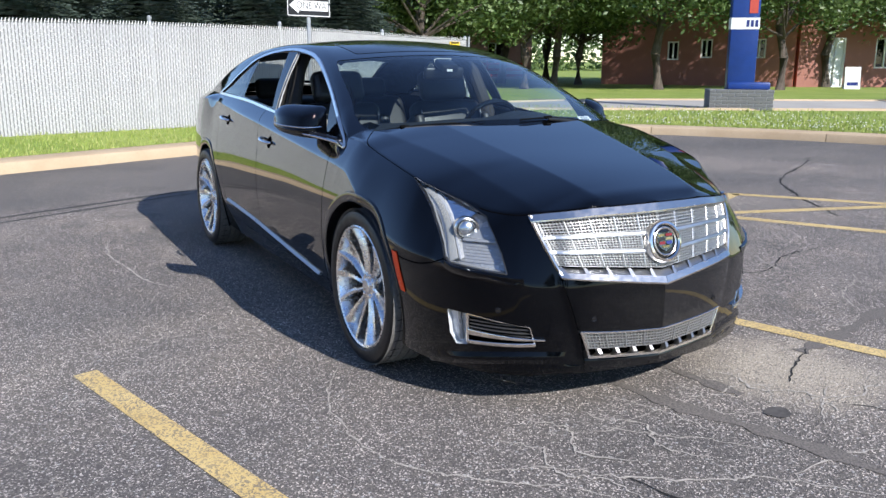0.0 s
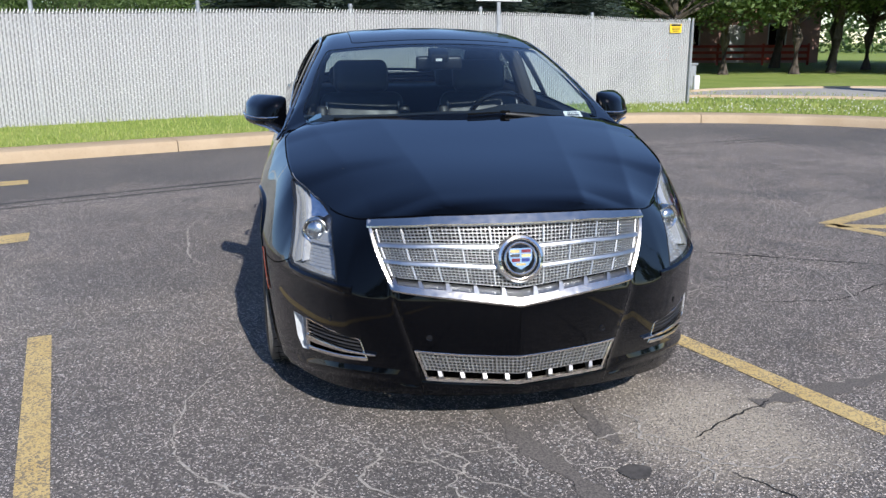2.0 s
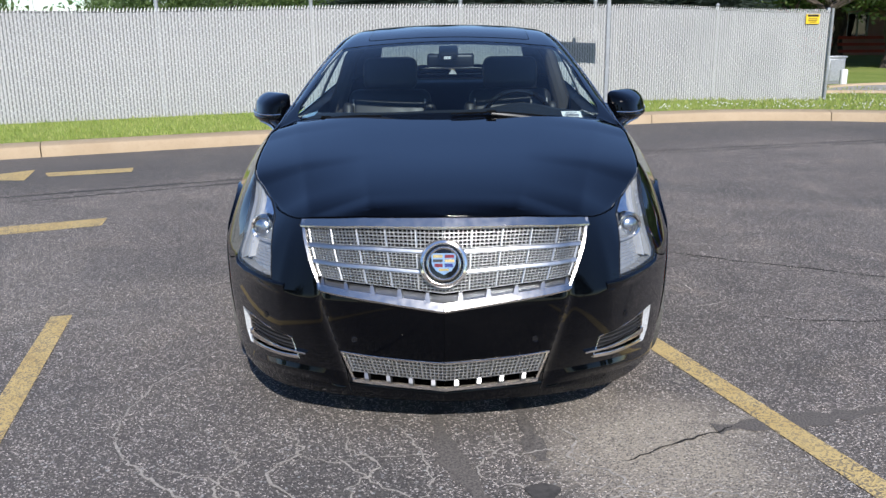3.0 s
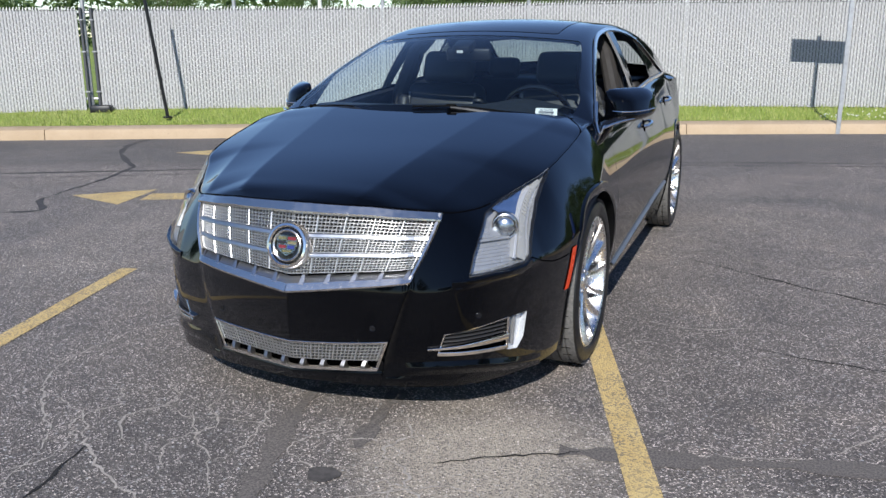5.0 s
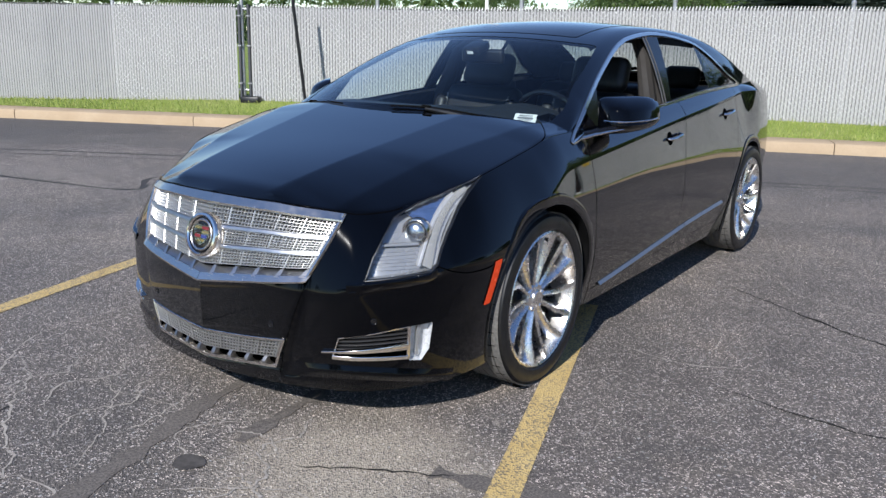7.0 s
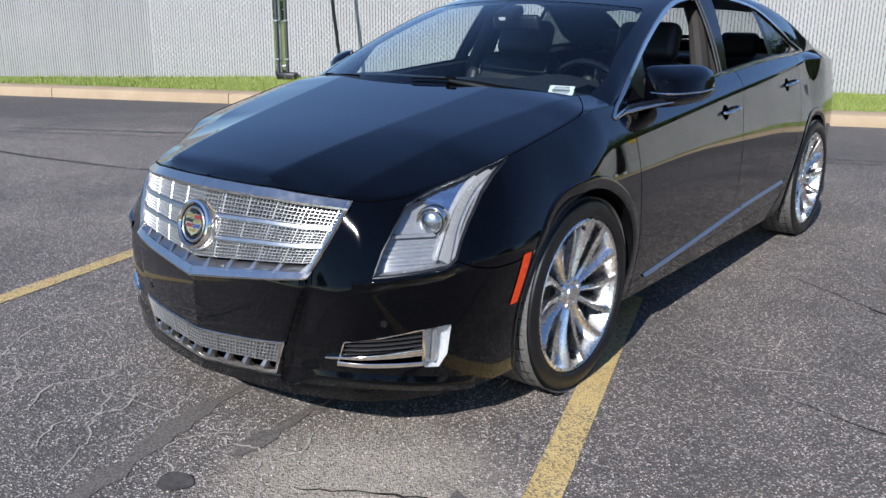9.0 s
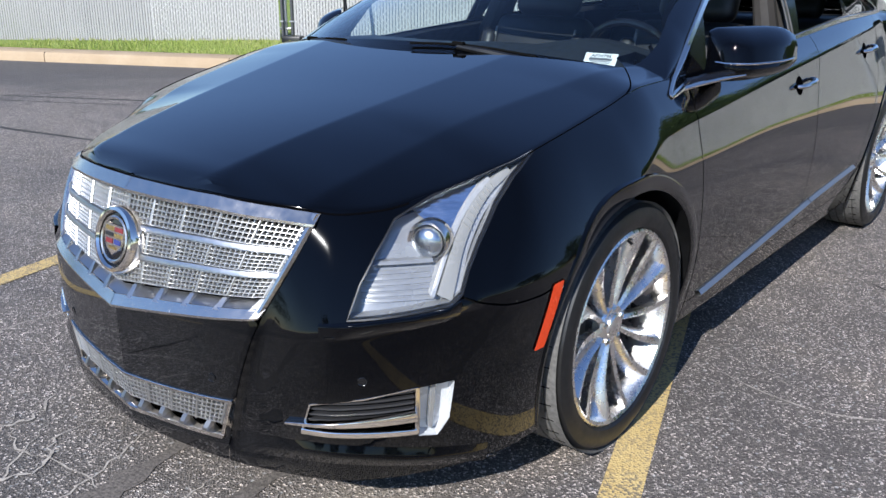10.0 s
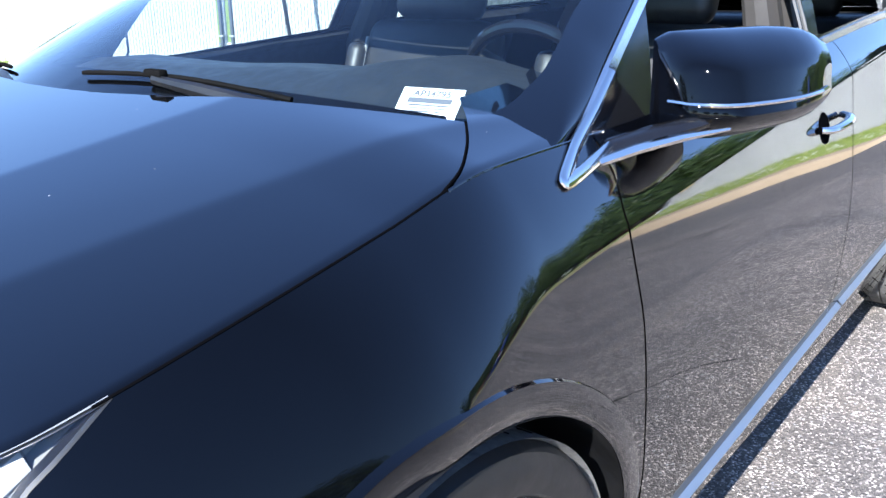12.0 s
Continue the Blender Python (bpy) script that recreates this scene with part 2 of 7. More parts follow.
def asphalt():
    k = Nodes("worn_asphalt", 0.85)
    v = k.coords()
    big = k.noise(v, 0.30, 5, 0.6, 0.6)
    mid = k.noise(v, 1.7, 5, 0.65)
    base = k.ramp(mid, [(0.30, (0.122, 0.106, 0.094)), (0.55, (0.178, 0.154, 0.137)), (0.75, (0.252, 0.212, 0.178))])
    base = k.mix(k.ramp(k.noise(v, 0.22, 3, 0.5, 0.8), [(0.45, G(0)), (0.58, G(0.85))]), base, (0.102, 0.093, 0.088))
    base = k.mix(k.ramp(big, [(0.46, G(0)), (0.66, G(0.9))]), base, (0.232, 0.200, 0.172))
    # stones of the aggregate, worn pale
    st = k.n("TexVoronoi", Scale=190.0)
    k.link(v, st.inputs["Vector"])
    st2 = k.n("TexVoronoi", Scale=70.0)
    k.link(v, st2.inputs["Vector"])
    sep = k.n("SeparateColor")
    k.link(st.outputs["Color"], sep.inputs[0])
    tone = k.ramp(sep.outputs[0], [(0.0, G(0.42)), (0.58, G(0.80)), (0.82, G(1.08)), (0.90, G(2.4)), (1.0, G(4.3))])
    base = k.mix(1.0, base, tone, "MULTIPLY")
    sep2 = k.n("SeparateColor")
    k.link(st2.outputs["Color"], sep2.inputs[0])
    pale = k.math("MULTIPLY", k.ramp(sep2.outputs[1], [(0.90, G(0)), (0.96, G(1))]), k.ramp(st2.outputs["Distance"], [(0.25, G(1)), (0.45, G(0))]))
    base = k.mix(k.math("MULTIPLY", pale, 0.75), base, (0.46, 0.45, 0.43))
    # fine cracks filled with pale dust
    w = k.n("VectorMath", operation="ADD")
    nz = k.n("TexNoise", Scale=2.2, Detail=5.0)
    k.link(v, nz.inputs["Vector"])
    sc = k.n("VectorMath", operation="SCALE", Scale=0.5)
    k.link(nz.outputs["Color"], sc.inputs[0])
    k.link(v, w.inputs[0])
    k.link(sc.outputs[0], w.inputs[1])
    for scale, width, dens in ((2.6, 0.008, 0.45), (6.0, 0.011, 0.52)):
        cr = k.n("TexVoronoi", Scale=scale, feature="DISTANCE_TO_EDGE")
        k.link(w.outputs[0], cr.inputs["Vector"])
        ln = k.ramp(cr.outputs["Distance"], [(0.0, G(1)), (width, G(0))])
        mask = k.ramp(k.noise(v, 0.8 + scale * 0.06, 3), [(dens, G(0)), (dens + 0.12, G(1))])
        near = k.ramp(k.noise(v, 9.0, 3), [(0.40, G(0)), (0.6, G(1))])
        f = k.math("MULTIPLY", k.math("MULTIPLY", ln, mask), near)
        base = k.mix(k.math("MULTIPLY", f, 0.8), base, (0.40, 0.355, 0.30))
    # a newer, darker course laid along the kerb
    def side(nx, ny, c):
        dp = k.n("VectorMath", operation="DOT_PRODUCT")
        k.link(v, dp.inputs[0])
        dp.inputs[1].default_value = (-nx, -ny, 0)
        return k.math("ADD", dp.outputs["Value"], c)
    to_kerb = k.math("MINIMUM", side(-.394, .919, 7.95), side(.886, .465, 11.17))
    to_kerb = k.math("ADD", to_kerb, k.math("MULTIPLY", k.noise(v, 0.5, 4, 0.6), 1.2))
    fresh = k.ramp(k.math("MULTIPLY", to_kerb, 0.2), [(0.58, G(0.85)), (0.74, G(0))])
    base = k.mix(fresh, base, k.mix(0.35, (0.088, 0.082, 0.078), base))
    # a large dusty patch ground pale by tyres
    d = k.n("VectorMath", operation="DISTANCE")
    k.link(v, d.inputs[0])
    d.inputs[1].default_value = (0.76, -0.98, 0)
    edge = k.math("ADD", d.outputs["Value"], k.math("MULTIPLY", k.noise(v, 3.5, 5, 0.65), 0.55))
    base = k.mix(k.math("MULTIPLY", k.ramp(edge, [(0.48, G(0.9)), (0.80, G(0))]), k.ramp(sep.outputs[2], [(0.15, G(0.15)), (0.40, G(1))])), base, (0.42, 0.36, 0.28))
    oil = k.ramp(k.noise(v, 0.9, 2), [(0.66, G(0)), (0.76, G(0.45))])
    base = k.mix(oil, base, (0.045, 0.043, 0.042))
    k.color(base)
    h = k.math("ADD", st.outputs["Distance"], k.math("MULTIPLY", st2.outputs["Distance"], 0.6))
    k.bump(h, 0.8, 0.006)
    k.rough(k.ramp(mid, [(0.3, G(0.72)), (0.7, G(0.95))]))
    return k.m


def line_paint():
    k = Nodes("worn_yellow_paint", 0.7)
    v = k.coords()
    f = k.noise(v, 4.0, 6, 0.7)
    c = k.ramp(f, [(0.30, (0.50, 0.345, 0.125)), (0.6, (0.58, 0.43, 0.185)), (0.8, (0.52, 0.41, 0.225))])
    st = k.n("TexVoronoi", Scale=135.0)
    k.link(v, st.inputs["Vector"])
    sep = k.n("SeparateColor")
    k.link(st.outputs["Color"], sep.inputs[0])
    worn = k.math("MULTIPLY", k.ramp(sep.outputs[1], [(0.60, G(0)), (0.68, G(1))]), k.ramp(k.noise(v, 2.5, 5, 0.7), [(0.34, G(0.2)), (0.58, G(1))]))
    k.color(k.mix(k.math("MULTIPLY", worn, 0.8), c, (0.13, 0.115, 0.10)))
    k.bump(st.outputs["Distance"], 0.6, 0.005)
    return k.m


def concrete(name, a, b, scale=1.0):
    k = Nodes(name, 0.85)
    v = k.coords()
    f = k.noise(v, 1.3 * scale, 6, 0.65)
    c = k.ramp(f, [(0.3, a), (0.7, b)])
    sp = k.noise(v, 60 * scale, 3)
    c = k.mix(k.ramp(sp, [(0.55, G(0)), (0.75, G(0.35))]), c, tuple(x * 0.55 for x in a))
    k.color(c)
    k.bump(sp, 0.35, 0.004)
    return k.m


def turf():
    k = Nodes("mown_turf", 0.9)
    v = k.coords()
    c = k.ramp(k.noise(v, 0.5, 5, 0.6), [(0.3, (0.17, 0.235, 0.035)), (0.5, (0.235, 0.295, 0.05)), (0.72, (0.32, 0.34, 0.10))])
    c = k.mix(k.ramp(k.noise(v, 28, 4), [(0.35, G(0.45)), (0.65, G(0))]), c, (0.11, 0.17, 0.028))
    k.color(c)
    k.bump(k.noise(v, 45, 4), 0.8, 0.03)
    return k.m


def blade(name, a, b, c):
    k = Nodes(name, 0.65)
    g = k.n("NewGeometry")
    k.color(k.ramp(g.outputs["Random Per Island"], [(0.0, a), (0.5, b), (1.0, c)]))
    k.b.inputs["Subsurface Weight"].default_value = 0.0
    return k.m


def leafy(name, a, b, c):
    """Leaves that let a little light through."""
    k = Nodes(name, 0.5)
    g = k.n("NewGeometry")
    col = k.ramp(g.outputs["Random Per Island"], [(0.0, a), (0.5, b), (1.0, c)])
    k.color(col)
    tr = k.n("BsdfTranslucent")
    k.link(col, tr.inputs["Color"])
    mx = k.n("MixShader")
    mx.inputs[0].default_value = 0.3
    k.link(k.b.outputs[0], mx.inputs[1])
    k.link(tr.outputs[0], mx.inputs[2])
    k.link(mx.outputs[0], k.t.nodes["Material Output"].inputs["Surface"])
    return k.m


def slat_plastic():
    k = Nodes("white_slat_plastic", 0.55)
    v = k.coords()
    f = k.noise(v, 0.9, 5, 0.6)
    c = k.ramp(f, [(0.3, (0.33, 0.33, 0.325)), (0.7, (0.405, 0.40, 0.39))])
    oi = k.n("ObjectInfo")
    c = k.mix(k.math("MULTIPLY", oi.outputs["Random"], 0.3), c, (0.365, 0.365, 0.355))
    k.color(c)
    k.bump(k.noise(v, 20, 3), 0.1, 0.01)
    return k.m


def brickwork(name, a, b, mortar, scale=1.0):
    k = Nodes(name, 0.85)
    tc = k.n("TexCoord")
    br = k.n("TexBrick", Scale=4.5 * scale)
    br.inputs["Color1"].default_value, br.inputs["Color2"].default_value, br.inputs["Mortar"].default_value = (*a, 1), (*b, 1), (*mortar, 1)
    k.link(tc.outputs["Object"], br.inputs["Vector"])
    k.color(br.outputs["Color"])
    return k.m


def bark():
    k = Nodes("bark", 0.9)
    v = k.coords((1, 1, 0.25))
    f = k.noise(v, 14, 6, 0.7)
    k.color(k.ramp(f, [(0.3, (0.035, 0.026, 0.020)), (0.7, (0.12, 0.095, 0.075))]))
    k.bump(f, 0.8, 0.03)
    return k.m


M_PAINT = car_paint()
M_CHROME = metal_finish("chrome", (0.85, 0.79, 0.72), 0.09)
M_TRIM = metal_finish("window_trim_metal", (0.92, 0.86, 0.79), 0.2)
M_SATIN = metal_finish("satin_chrome", (0.68, 0.64, 0.59), 0.22)
M_MESH = metal_finish("bright_grille_mesh", (0.56, 0.555, 0.545), 0.42)
M_BAR = metal_finish("grey_grille_bar", (0.47, 0.475, 0.49), 0.32)
M_RIM = metal_finish("polished_alloy", (0.88, 0.85, 0.82), 0.27)
M_RIM_IN = plain("dark_wheel_barrel", (0.09, 0.09, 0.095), 0.45, 0.5)
M_DISC = metal_finish("brake_steel", (0.35, 0.34, 0.33), 0.35)
M_RUBBER = plain("tyre_rubber", (0.009, 0.009, 0.0095), 0.42, 0, 0.2, 60, 0.1)
M_TREAD = plain("dusty_tread", (0.12, 0.115, 0.108), 0.85, 0, 0.3, 80, 0.3)
M_BLACK = plain("black_plastic", (0.006, 0.006, 0.0065), 0.42)
M_GLOSSBLACK = plain("gloss_black_trim", (0.006, 0.006, 0.007), 0.08, 0, 0.1, 10, 0)
M_VENTSLAT = plain("grey_vent_plastic", (0.028, 0.028, 0.03), 0.4)
M_FRIT = plain("black_screen_print", (0.002, 0.002, 0.0025), 0.6, 0, 0.1, 30, 0)
M_VOID = plain("dark_liner", (0.006, 0.006, 0.006), 0.9)
for m in (M_VOID, M_FRIT):
    m.node_tree.nodes["Principled BSDF"].inputs["Specular IOR Level"].default_value = 0.0
M_CABIN = plain("black_leather", (0.015, 0.015, 0.016), 0.5, 0, 0.25, 70, 0.15)
M_PILLAR = plain("brown_pillar_cloth", (0.024, 0.021, 0.019), 0.8)
M_DASH = plain("dark_dash_vinyl", (0.011, 0.013, 0.015), 0.6, 0, 0.2, 90, 0.15)
M_SEATTRIM = plain("grey_seat_piping", (0.20, 0.20, 0.20), 0.5)
M_WINDSHIELD = glass("windscreen_glass", (0.70, 0.83, 0.85), 1.0, 0.0, 1.6)
M_TINT = glass("tinted_glass", (0.16, 0.18, 0.18), 1.0, 0.0, 1.52)
M_CLEAR = glass("rear_screen_glass", (0.62, 0.66, 0.66), 1.0, 0.0, 1.45)
M_LENS = glass("lamp_lens", (0.94, 0.95, 0.97), 1.0, 0.0, 1.45)
M_LAMP = plain("lamp_reflector", (0.32, 0.325, 0.325), 0.24, 0.45, 0.08, 30, 0)
M_LAMPGREY = plain("lamp_bezel_grey", (0.40, 0.405, 0.41), 0.3, 0.3)
M_GUIDE = plain("white_light_guide", (0.25, 0.25, 0.238), 0.22, 0, 0.04, 30, 0)
M_FOG = plain("clear_fog_reflector", (0.62, 0.63, 0.64), 0.25, 0.2, 0.05, 30, 0)
M_AMBER = plain("side_marker_red_orange", (0.62, 0.055, 0.012), 0.22, 0, 0.08, 120, 0.05)
M_ASPHALT = asphalt()
M_YELLOW = line_paint()
M_KERB = concrete("kerb_concrete", (0.36, 0.265, 0.165), (0.45, 0.345, 0.23))
M_ROAD = concrete("pale_road_concrete", (0.30, 0.28, 0.26), (0.38, 0.36, 0.33), 0.6)
M_TURF = turf()
M_BLADE = blade("grass_blades", (0.13, 0.19, 0.025), (0.22, 0.28, 0.045), (0.36, 0.36, 0.12))
M_CLOVER = blade("clover_heads", (0.55, 0.55, 0.48), (0.65, 0.65, 0.58), (0.5, 0.52, 0.42))
M_SLAT = slat_plastic()
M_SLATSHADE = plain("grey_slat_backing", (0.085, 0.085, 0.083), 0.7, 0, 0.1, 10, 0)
M_GALV = plain("galvanised_steel", (0.40, 0.41, 0.42), 0.45, 0.6, 0.15, 25)
M_POSTDARK = plain("dark_weathered_steel", (0.075, 0.078, 0.082), 0.55, 0.3)
M_BARK = bark()
M_SPRUCE = leafy("spruce_needles", (0.035, 0.055, 0.035), (0.060, 0.085, 0.060), (0.12, 0.15, 0.125))
M_LEAF = leafy("tree_leaves", (0.045, 0.085, 0.018), (0.085, 0.140, 0.035), (0.17, 0.23, 0.085))
M_BRICK = brickwork("red_brick", (0.46, 0.095, 0.045), (0.38, 0.080, 0.04), (0.30, 0.13, 0.10))
M_STONE = brickwork("grey_stone_block", (0.28, 0.28, 0.28), (0.20, 0.20, 0.21), (0.12, 0.12, 0.12), 0.55)
M_WHITE = plain("white_paint", (0.72, 0.72, 0.70), 0.5)
M_BLUE = plain("blue_painted_steel", (0.010, 0.036, 0.18), 0.35, 0, 0.1, 6)
M_REDPAINT = plain("red_fence_paint", (0.42, 0.05, 0.03), 0.6)
M_PANE = glass("dark_window", (0.05, 0.06, 0.07), 1.0, 0.02, 1.5)
M_SIGNBLACK = plain("black_sign_sheet", (0.012, 0.012, 0.013), 0.4)
M_SIGNYELLOW = plain("yellow_sign_sheet", (0.75, 0.50, 0.02), 0.5)
M_PAPER = plain("white_paper", (0.68, 0.68, 0.67), 0.6, 0, 0.03)
M_INK = plain("grey_print", (0.09, 0.09, 0.10), 0.6)
M_GOLD = metal_finish("gilt", (0.70, 0.50, 0.22), 0.25)
M_RED = plain("red_enamel", (0.17, 0.025, 0.03), 0.2)
M_NAVY = plain("blue_enamel", (0.03, 0.04, 0.16), 0.2)
M_ROOF = plain("grey_shingle", (0.10, 0.09, 0.085), 0.9)
M_SEAL = plain("crack_sealant", (0.120, 0.105, 0.093), 0.85, 0, 0.6, 130, 0.5)
# one dark colour for tar lines and for the drawn cable shadows
M_TAR_SHADOW = plain("old_tar_line", (0.045, 0.042, 0.040), 0.8, 0, 0.25, 40, 0.2)
M_CRACK = plain("pale_crack_dust", (0.36, 0.325, 0.285), 0.95, 0, 0.3, 50, 0.3)
M_OIL = plain("oil_stain", (0.068, 0.061, 0.056), 0.8, 0, 0.4, 40, 0.2)
M_CRACKDARK = plain("open_crack", (0.012, 0.011, 0.010), 0.95)

# ---- the car's skin: plan outline, wall sections, hood and cabin as functions ----
PLAN_X = [0, .20, .36, .50, .61, .70, .78, .845, .890, .915, .923, .924, .919, .912, .911, .897, .847, .775, .66, .46, .22, 0]
PLAN_Y = [-.955, -.940, -.915, -.868, -.805, -.722, -.615, -.500, -.375, -.2, .0, .18, .55, 1.4, 2.4, 2.9, 3.32, 3.68, 3.93, 4.08, 4.13, 4.14]
ARC = np.concatenate([[0], np.cumsum(np.hypot(np.diff(PLAN_X), np.diff(PLAN_Y)))])
plan_x, plan_y = natural(ARC, PLAN_X), natural(ARC, PLAN_Y)
A_END = float(ARC[-1])


def along(values):
    return pchip(ARC, values)


z_bot = along([.152, .152, .152, .152, .153, .155, .160, .170, .182, .19, .195, .20, .20, .20, .20, .21, .23, .25, .26, .26, .26, .26])
z_wide = along([.42, .42, .42, .43, .45, .47, .49, .51, .53, .57, .63, .64, .645, .65, .66, .66, .65, .63, .60, .58, .56, .56])
z_crease = along([.50, .50, .50, .505, .52, .55, .58, .595, .615, .675, .785, .857, .890, .957, 1.030, 1.060, 1.045, 1.015, .98, .96, .95, .95])
z_top = along([.800, .797, .790, .778, .766, .772, .796, .826, .862, .903, .946, .982, .990, 1.038, 1.088, 1.10, 1.105, 1.095, 1.08, 1.065, 1.06, 1.06])
in_top = along([.075, .080, .092, .112, .118, .13, .145, .147, .130, .126, .123, .122, .118, .125, .132, .135, .140, .15, .15, .13, .12, .12])
in_low = along([.28, .28, .27, .25, .24, .23, .23, .25, .35, .55, .52, .48, .36, .32, .32, .34, .38, .40, .4, .35, .35, .35])
ARCH_R, AXLE_R, ARCH_Z = 0.385, 2.837, 0.352


def arc_of_y(y):
    """Arc length at which the plan outline of the side reaches y."""
    t = np.linspace(float(ARC[6]), float(ARC[17]), 1000)
    return np.interp(y, plan_y(t), t)


keel_a = pchip([.15, .235, .385, .533, .8], [.338, .352, .397, .452, .56])


door_line = pchip([0, 1.6, 1.9, 2.6, 3.5, 4.0, 4.3, 9], [.745, .745, .75, .775, .775, .745, .72, .72])


def low_inset(a, z):
    zw = z_wide(a)
    up, dn = np.maximum(z - zw, 0), np.maximum(zw - z, 0)
    i = np.interp(a, [float(ARC[9]), float(ARC[12])], [.43, .28]) * up**2
    # doors: nearly upright up to a soft character line, then leaning in to the shoulder
    zk = door_line(a)
    e1, e2, f = np.clip(z - zk + .15, 0, .135), np.clip(z - zk + .015, 0, .03), np.maximum(z - zk - .015, 0)
    k = np.clip((a - 1.45) / .3, 0, 1) * np.clip((4.6 - a) / .35, 0, 1)
    k = k * k * (3 - 2 * k)
    i = i + k * (.407 * e1**2 + .11 * e2 + 1.5 * e2**2 + .20 * f + .17 * f**2 - i) + in_low(a) * dn**2
    # keel: the nose runs to a blunt V, its middle plate stands proud and a lip closes the bottom
    i = i - .020 * (.5 - a / .45) * np.clip((.62 - a) / .17, 0, 1)
    ka = keel_a(z)
    step = np.clip((.56 - z) / .03, 0, 1) * np.clip((z - .18) / .02, 0, 1)
    da = np.maximum(a - ka, 0)
    i = i + .016 * (1 - np.exp(-da / .014)) * np.exp(-da / .09) * step
    zl = .196 + .022 * np.clip(a / .4, 0, 1)
    k = np.clip((zl - z) / .016, 0, 1)
    i = i - .006 * k * k * (3 - 2 * k) * np.clip((1.0 - a) / .4, 0, 1)
    # ridge under the headlamp
    zr = np.interp(a, [.60, .70, .80, .92], [.530, .540, .556, .580])
    i = i - .010 * np.exp(-((z - zr) / .012) ** 2) * np.clip((a - .56) / .06, 0, 1) * np.clip((.98 - a) / .06, 0, 1)
    return i


def wall_p(a, z):
    """Fraction of the way from crease to top edge at height z, and the inset there."""
    zc, zt = z_crease(a), z_top(a)
    ic = low_inset(a, zc)
    it = in_top(a)
    h = np.maximum((z - zc) / (zt - zc), 0)
    cx, cz = .42, .60
    A, B = 1 - 2 * cz, 2 * cz
    p = (-B + np.sqrt(np.maximum(B * B + 4 * A * np.minimum(h, 1.0), 0))) / (2 * A)
    ins = ic + (it - ic) * (2 * cx * p * (1 - p) + p * p)
    return p, ins


def wall(a, z, out=0.0):
    """The point of the right half's wall at arc length a and height z, moved outwards by out."""
    a, z = np.asarray(a, float), np.asarray(z, float)
    zc = z_crease(a)
    ins = np.where(z <= zc, low_inset(a, np.minimum(z, zc)), wall_p(a, z)[1]) - out
    e = 1e-3
    tx, ty = plan_x(a + e) - plan_x(a - e), plan_y(a + e) - plan_y(a - e)
    n = np.hypot(tx, ty)
    nx, ny = -ty / n, tx / n
    return np.stack([plan_x(a) + nx * ins, plan_y(a) + ny * ins, z + 0 * a], -1)


_a = np.linspace(0, float(ARC[12]), 260)
_top = wall(_a, z_top(_a))
hood_half, hood_edge = (lambda y: np.interp(y, _top[:, 1], _top[:, 0])), (lambda y: np.interp(y, _top[:, 1], _top[:, 2]))
HOOD_Y0 = float(_top[0, 1])
hood_mid = natural([HOOD_Y0 - .002, -.84, -.78, -.6, -.3, 0, .25, .5], [.803, .829, .850, .895, .957, 1.018, 1.066, 1.108])
hood_side = pchip([-2, .03, .08, .13, .20, .27, .34], [.90, .81, .801, .790, .752, .697, .63])


def hood_z(x, y):
    xe = np.maximum(hood_half(y), 1e-3)
    t = np.clip(np.abs(x) / xe, 0, 1)
    c, e = hood_mid(y), hood_edge(y)
    x1, x2 = .372 + .14 * y, .645 + .22 * y

    def fall(q):
        soft = lambda d, w: w * np.logaddexp(0, d / w)
        return .03 * q * q + .10 * soft(q - x1, .003) + .135 * soft(q - x2, .004)

    d = (1 - t) * xe
    roll = .004 * np.clip(1 - d / .014, 0, 1) ** 2 * np.clip((y - HOOD_Y0 - .06) / .1, 0, 1)
    return c - (c - e) * (fall(t * xe) - fall(0.0)) / (fall(xe) - fall(0.0)) - roll


def cowl_y(x):
    return 0.078 + 0.37 * np.asarray(x, float) ** 2


roof_mid = natural([-.12, .05, .3, .6, .85, 1.1, 1.4, 1.75, 2.2, 2.6, 2.9, 3.2, 3.5], [.930, 1.014, 1.136, 1.260, 1.345, 1.405, 1.446, 1.460, 1.447, 1.400, 1.333, 1.235, 1.115])
roof_bow = pchip([0, 1.0, 1.7, 2.3, 2.8, 3.5], [.33, .30, .05, -.05, -.22, -.25])


def cab_top(x, y):
    return roof_mid(y - roof_bow(y) * x * x) - 0.10 * x * x


def belt(y):
    a = arc_of_y(y)
    p = wall(a, z_top(a))
    return p[..., 0], p[..., 2]


def cab_side(y, z):
    xb, zb = belt(y)
    d = z - zb
    return xb - .38 * d - .45 * d * d


